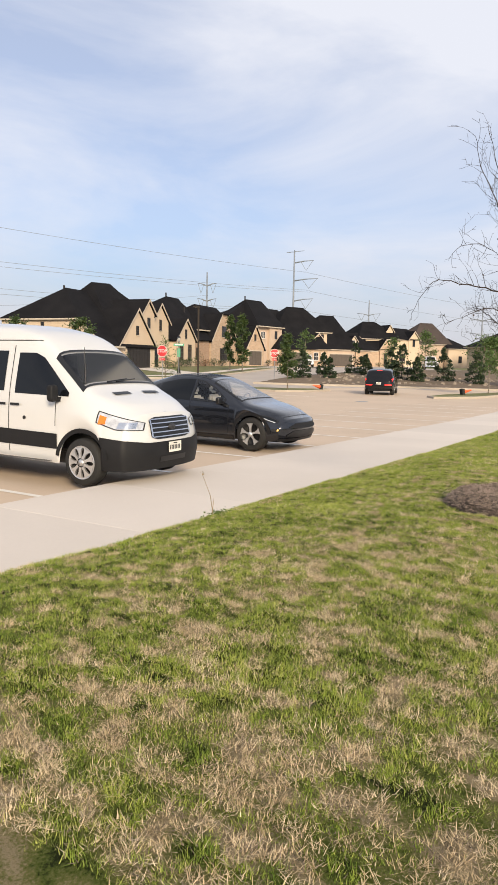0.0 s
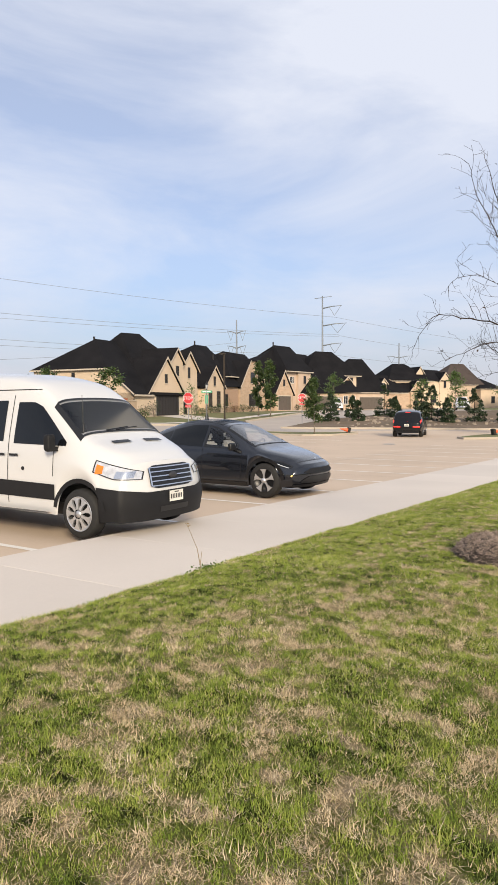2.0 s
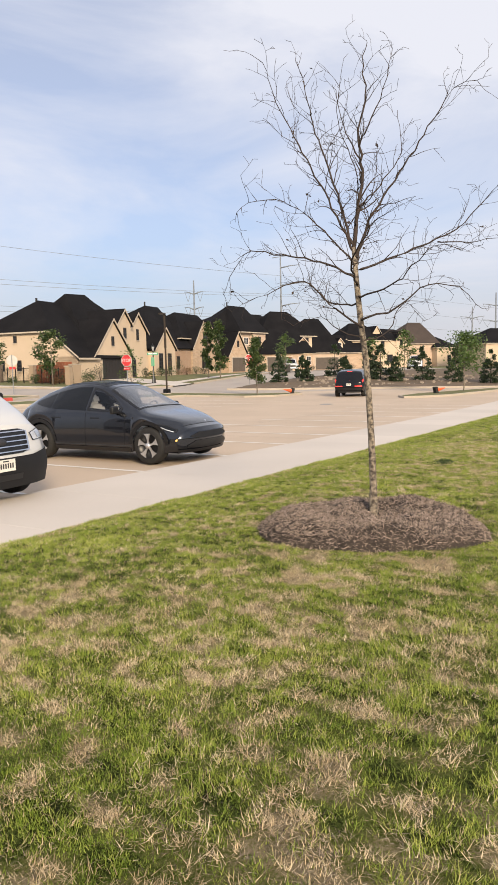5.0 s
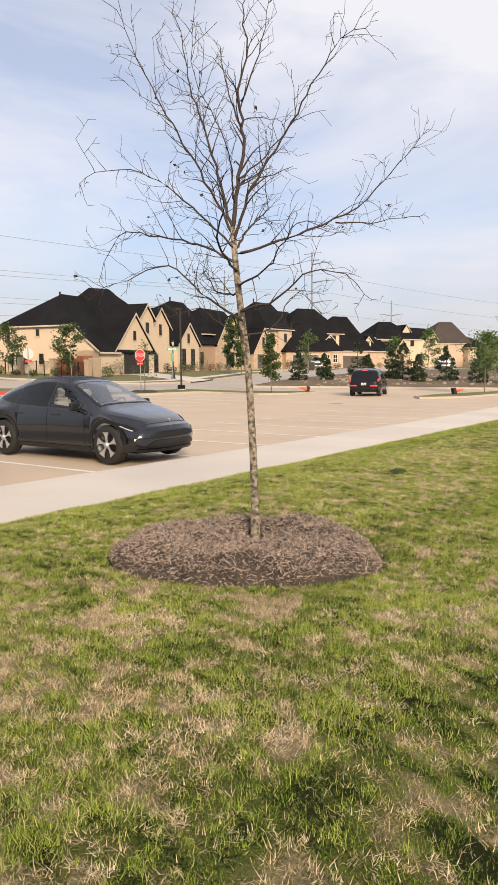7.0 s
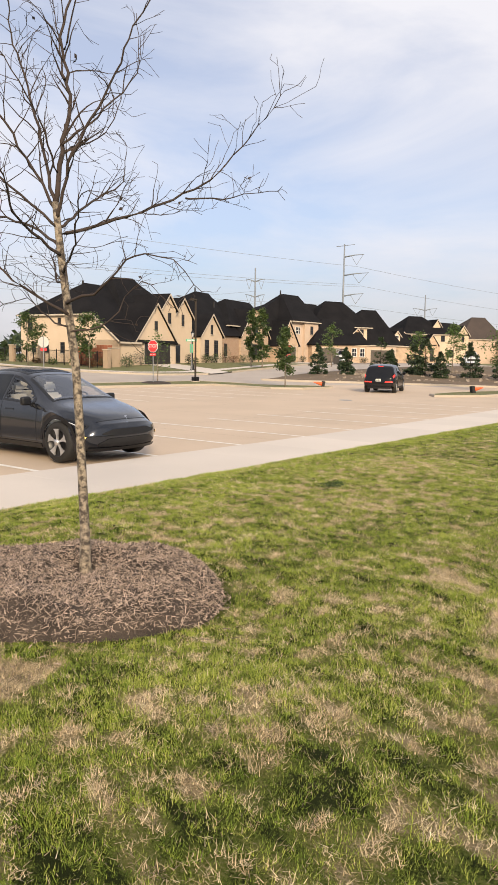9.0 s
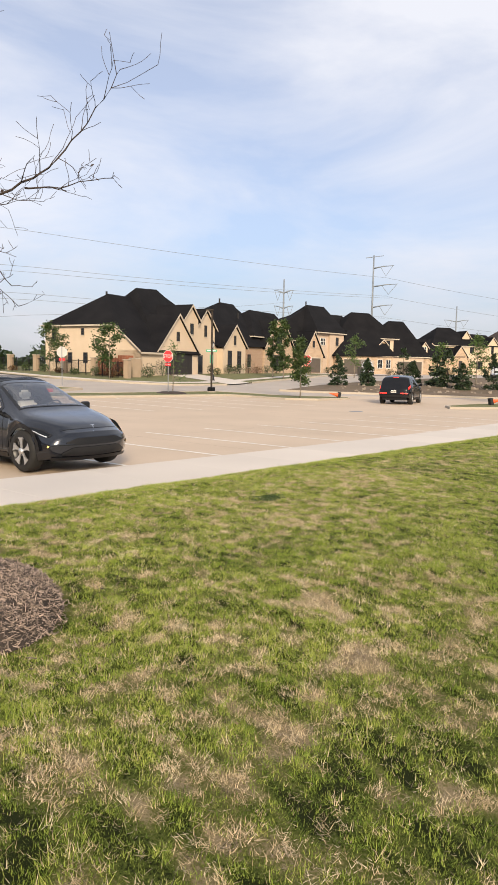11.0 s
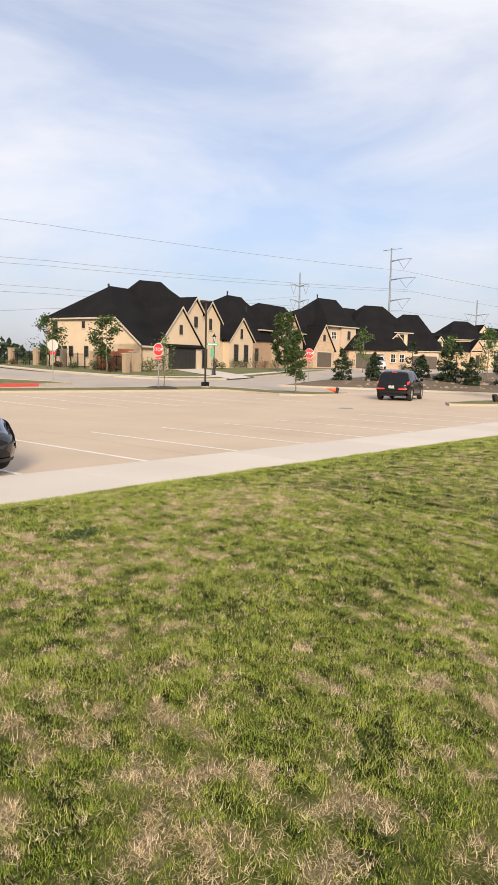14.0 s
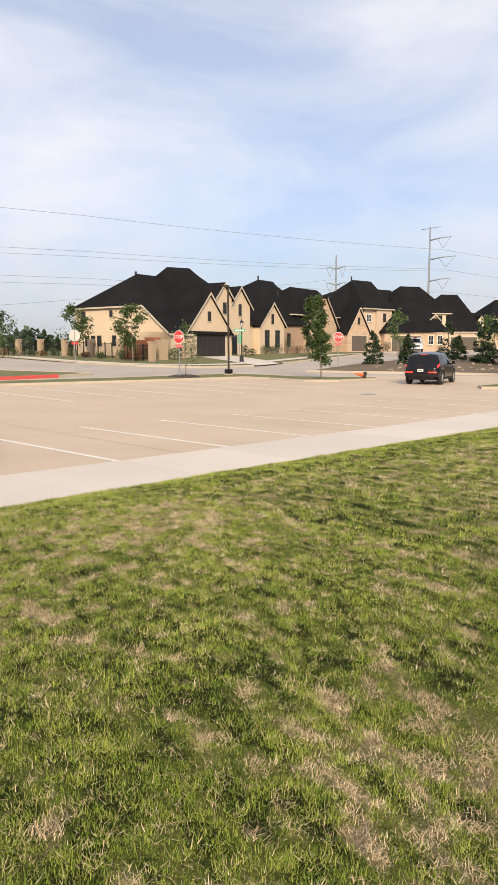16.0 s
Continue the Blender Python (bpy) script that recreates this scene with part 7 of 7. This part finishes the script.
bu_ = n_k.new("ShaderNodeBump"); bu_.inputs["Strength"].default_value, bu_.inputs["Distance"].default_value = 0.8, 0.03
l_k.new(no_.outputs[0], bu_.inputs["Height"]); l_k.new(bu_.outputs[0], n_k["Principled BSDF"].inputs["Normal"])
M["lawn"] = k_
lv, lf, straw = [], [], []
xs_ = list(np.arange(-14, 1, 0.5)) + list(np.arange(1, 18, 0.06)) + list(np.arange(18, 30, 0.2)) + list(np.arange(30, 63, 0.6))
rows_ = 110
for xx in xs_:
    ye = lawn_edge_y(xx)
    for k in range(rows_ + 1):
        yy = ye - 14.0 * (k / rows_) ** 1.35
        lv.append((xx, yy, lawn_z(xx, yy) + (0.0 if k else -0.06)))
        straw.append(dryness(xx, yy))
n_ = rows_ + 1
for i in range(len(xs_) - 1):
    for k in range(rows_):
        lf.append((i * n_ + k, i * n_ + k + 1, (i + 1) * n_ + k + 1, (i + 1) * n_ + k)[::-1])
lo = link("lawn", lv, lf, M["lawn"], None, True)
at2 = lo.data.attributes.new("straw", "FLOAT", "POINT")
at2.data.foreach_set("value", np.array(straw, dtype=np.float32))
tagged(lo, "mown lawn of green grass mottled with dry straw patches", "lawn", "", "structure")


def field(f, x0, x1, y0, y1, step):
    """f sampled on a grid, to be read off quickly at many places."""
    nx_, ny_ = int((x1 - x0) / step) + 2, int((y1 - y0) / step) + 2
    G = np.array([[f(x0 + i * step, y0 + j * step) for j in range(ny_)] for i in range(nx_)])
    def read(x, y):
        u, v = (x - x0) / step, (y - y0) / step
        i, j = np.clip(u.astype(int), 0, nx_ - 2), np.clip(v.astype(int), 0, ny_ - 2)
        u, v = u - i, v - j
        return G[i, j] * (1 - u) * (1 - v) + G[i + 1, j] * u * (1 - v) + G[i, j + 1] * (1 - u) * v + G[i + 1, j + 1] * u * v
    return read


def blades(n, x0, x1, y0, seed, width, step, tall=1.0, spread=0.013, each=12, near=0.0):
    """Grass in tufts over a stretch of the lawn, or only along the walk within near metres. Each tuft has its own tone, lean and height; green, dry and dead blades are kept apart by patch."""
    rng = np.random.default_rng(seed)
    y1 = lawn_edge_y(x0) + 0.4
    dry, high = field(dryness, x0, x1, y0, y1, step), field(lawn_z, x0, x1, y0, y1, step)
    lush = field(lambda a, b: noise.noise(Vector((a * 1.7, b * 1.7, 31))) + 0.7 * noise.noise(Vector((a * 6.1, b * 6.1, 12))), x0, x1, y0, y1, step * 2)
    ex = np.linspace(x0, x1, 600); ey = np.array([lawn_edge_y(v) for v in ex])
    nt = n // each
    tx = rng.uniform(x0, x1, nt); te = np.interp(tx, ex, ey) + rng.normal(0, 0.02, nt)
    ty = y0 + (te - y0) * rng.random(nt) ** 0.9
    keep = ring_out(tx, ty) > 0.915
    if near:
        keep &= np.abs(ty - 2.9 + 0.34 * (tx - 2.5)) < near
    tx, ty = tx[keep], ty[keep]; nt = len(tx)
    td = dry(tx, ty) + rng.normal(0, 0.07, nt)
    tl = lush(tx, ty)
    tk = np.where(td < 0.15, np.where(rng.random(nt) < 0.05, 1, 0), np.where(rng.random(nt) < np.clip(0.9 - 0.35 * td, 0.4, 0.9), 1, 2))
    tt = np.clip(rng.beta(1.6, 1.6, nt) * 0.8 + 0.2 * tl + 0.1, 0, 1)
    th = rng.uniform(0.55, 1.25, nt) * np.where(tk == 0, 1 + 0.45 * np.clip(tl, -0.5, 0.8) - 0.5 * np.clip(td, -0.4, 0.3), 1.0)
    ta = rng.uniform(0, 6.283, nt)
    own = np.repeat(np.arange(nt), each)
    x = tx[own] + rng.normal(0, spread, len(own)); y = ty[own] + rng.normal(0, spread, len(own))
    kind = np.where(rng.random(len(own)) < 0.10, rng.integers(0, 3, len(own)), tk[own])
    for kk, name in ((0, "green"), (1, "dry"), (2, "dead")):
        s = kind == kk
        X, Y, O = x[s], y[s], own[s]; m_ = len(X)
        Z = high(X, Y)
        h = rng.uniform(0.014, 0.032, m_) * th[O] * (1.0, 1.15, 1.05)[kk] * tall
        w = rng.uniform(0.0007, 0.0016, m_) * width * (1.0, 1.1, 1.1)[kk]
        a = ta[O] + rng.normal(0, 1.3, m_)
        lean = np.clip(rng.normal((0.80, 1.2, 1.35)[kk], 0.35, m_), 0.0, 1.5)
        b = a + 1.57 + rng.normal(0, 0.5, m_)
        P = np.zeros((m_, 3, 3))
        P[:, 0] = np.stack([X - np.cos(b) * w, Y - np.sin(b) * w, Z - 0.003 + 0.013 * (kk > 0) * rng.random(m_)], 1)
        P[:, 1] = np.stack([X + np.cos(b) * w, Y + np.sin(b) * w, P[:, 0, 2]], 1)
        P[:, 2] = np.stack([X + np.cos(a) * h * np.sin(lean), Y + np.sin(a) * h * np.sin(lean), P[:, 0, 2] + h * np.cos(lean) + 0.004], 1)
        me = bpy.data.meshes.new(name + "_grass")
        me.vertices.add(m_ * 3); me.vertices.foreach_set("co", P.reshape(-1).astype(np.float32))
        me.loops.add(m_ * 3); me.loops.foreach_set("vertex_index", np.arange(m_ * 3, dtype=np.int32))
        me.polygons.add(m_); me.polygons.foreach_set("loop_start", np.arange(0, m_ * 3, 3, dtype=np.int32))
        me.update(calc_edges=True)
        tone = me.attributes.new("tone", "FLOAT", "FACE")
        tone.data.foreach_set("value", np.clip(tt[O] + rng.normal(0, 0.15, m_), 0, 1).astype(np.float32))
        me.materials.append(M["grass_" + name])
        tagged(new(name + "_grass", me), LAB[name], "grass", "", "stuff")


def grassy(name, tones, trans, rough):
    """Blades whose colour follows the tone of their tuft."""
    k = bpy.data.materials.new(name); k.use_nodes = True
    n, l = k.node_tree.nodes, k.node_tree.links
    p = n["Principled BSDF"]
    at = n.new("ShaderNodeAttribute"); at.attribute_name = "tone"
    rp = n.new("ShaderNodeValToRGB")
    rp.color_ramp.elements[0].color, rp.color_ramp.elements[1].color = (*tones[0], 1), (*tones[-1], 1)
    for i, c in enumerate(tones[1:-1]):
        rp.color_ramp.elements.new((i + 1) / (len(tones) - 1)).color = (*c, 1)
    l.new(at.outputs["Fac"], rp.inputs[0]); l.new(rp.outputs[0], p.inputs["Base Color"])
    p.inputs["Roughness"].default_value = rough
    p.inputs["Specular IOR Level"].default_value = 0.3
    t = n.new("ShaderNodeBsdfTranslucent"); l.new(rp.outputs[0], t.inputs[0])
    ms = n.new("ShaderNodeMixShader"); ms.inputs[0].default_value = trans
    l.new(p.outputs[0], ms.inputs[1]); l.new(t.outputs[0], ms.inputs[2])
    l.new(ms.outputs[0], n["Material Output"].inputs[0])
    return k


M["grass_green"] = grassy("green_grass", ((0.075, 0.135, 0.012), (0.21, 0.30, 0.033), (0.36, 0.43, 0.070), (0.58, 0.59, 0.15)), 0.35, 0.6)
M["grass_dry"] = grassy("straw_grass", ((0.34, 0.255, 0.14), (0.64, 0.50, 0.305), (0.86, 0.73, 0.51)), 0.2, 0.8)
M["grass_dead"] = grassy("dead_grass", ((0.06, 0.046, 0.032), (0.22, 0.17, 0.12), (0.50, 0.41, 0.31)), 0.1, 0.9)
LAB = {"green": "short green blades of mown grass", "dry": "dry straw-coloured blades in the lawn", "dead": "dead matted brown thatch in the lawn"}
blades(1750000, 2.2, 15.0, -1.0, 21, 0.95, 0.03)
# denser where the walk passes close by
blades(1050000, 2.3, 13.2, -1.0, 24, 0.8, 0.03, 0.85, 0.016, 10, 0.85)
blades(270000, 15.0, 27.0, -0.5, 22, 2.2, 0.06, 1.15, 0.03, 14)
blades(110000, 27.0, 52.0, -1.0, 23, 5.0, 0.12, 1.3, 0.07, 16)
# a dark thick tuft in the lawn
tagged(link("grass_tuft", *leaves(420, lambda r: np.array((12.21 + r.normal() * 0.11, 2.63 + r.normal() * 0.06, lawn_z(12.21, 2.63) + 0.012 + 0.022 * r.random())), 0.022, 77), M["midleaf"]), "dark thick tuft of coarse grass in the lawn", "grass", "", "stuff")
# tall weed at the footpath's edge
wd = thing("weed", pose(6.37, 4.76, lawn_z(6.37, 4.76)), "tall thin seeded weed stalk at the edge of the footpath", "weed")
link("stalk", *join(tube([(0, 0, -0.03), (-0.06, 0.0, 0.2), (-0.17, 0.02, 0.42)], [0.004, 0.003, 0.0015], 5), tube([(-0.02, 0, 0.05), (0.02, 0.01, 0.16)], [0.004, 0.002], 5)), M["grass_dry"], wd)
link("seed_head", *leaves(10, lambda r: np.array((-0.17 - 0.03 * r.random() + 0.02, 0.02, 0.40 + 0.05 * r.random())), 0.022, 2), M["grass_dry"], wd)
tagged(link("tuft", *leaves(160, lambda r: np.array((0.06 + r.normal() * 0.09, -0.03 + r.normal() * 0.05, 0.012 + 0.01 * r.random())), 0.025, 3), M["grass_green"], wd), kind="stuff")
# fallen leaves on the grass
for i, (x, y) in enumerate([(8.18, 0.42), (8.49, 0.08), (7.6, 0.5), (6.9, 1.2), (9.3, -0.3), (10.4, 0.4), (8.0, -0.2), (9.9, 0.9)]):
    lfv = [(0, 0, 0), (0.014, 0.007, 0.006), (0.036, 0.003, 0.002), (0.014, -0.008, 0.007)]
    o = link("fallen_leaf", lfv, [(0, 1, 2, 3)], M["grass_dry"]); o.matrix_world = pose(x, y, lawn_z(x, y) + 0.022, 20, 10, i * 67)
    tagged(o, "curled pale dry leaf lying on the grass", "leaf", "fallen leaves")
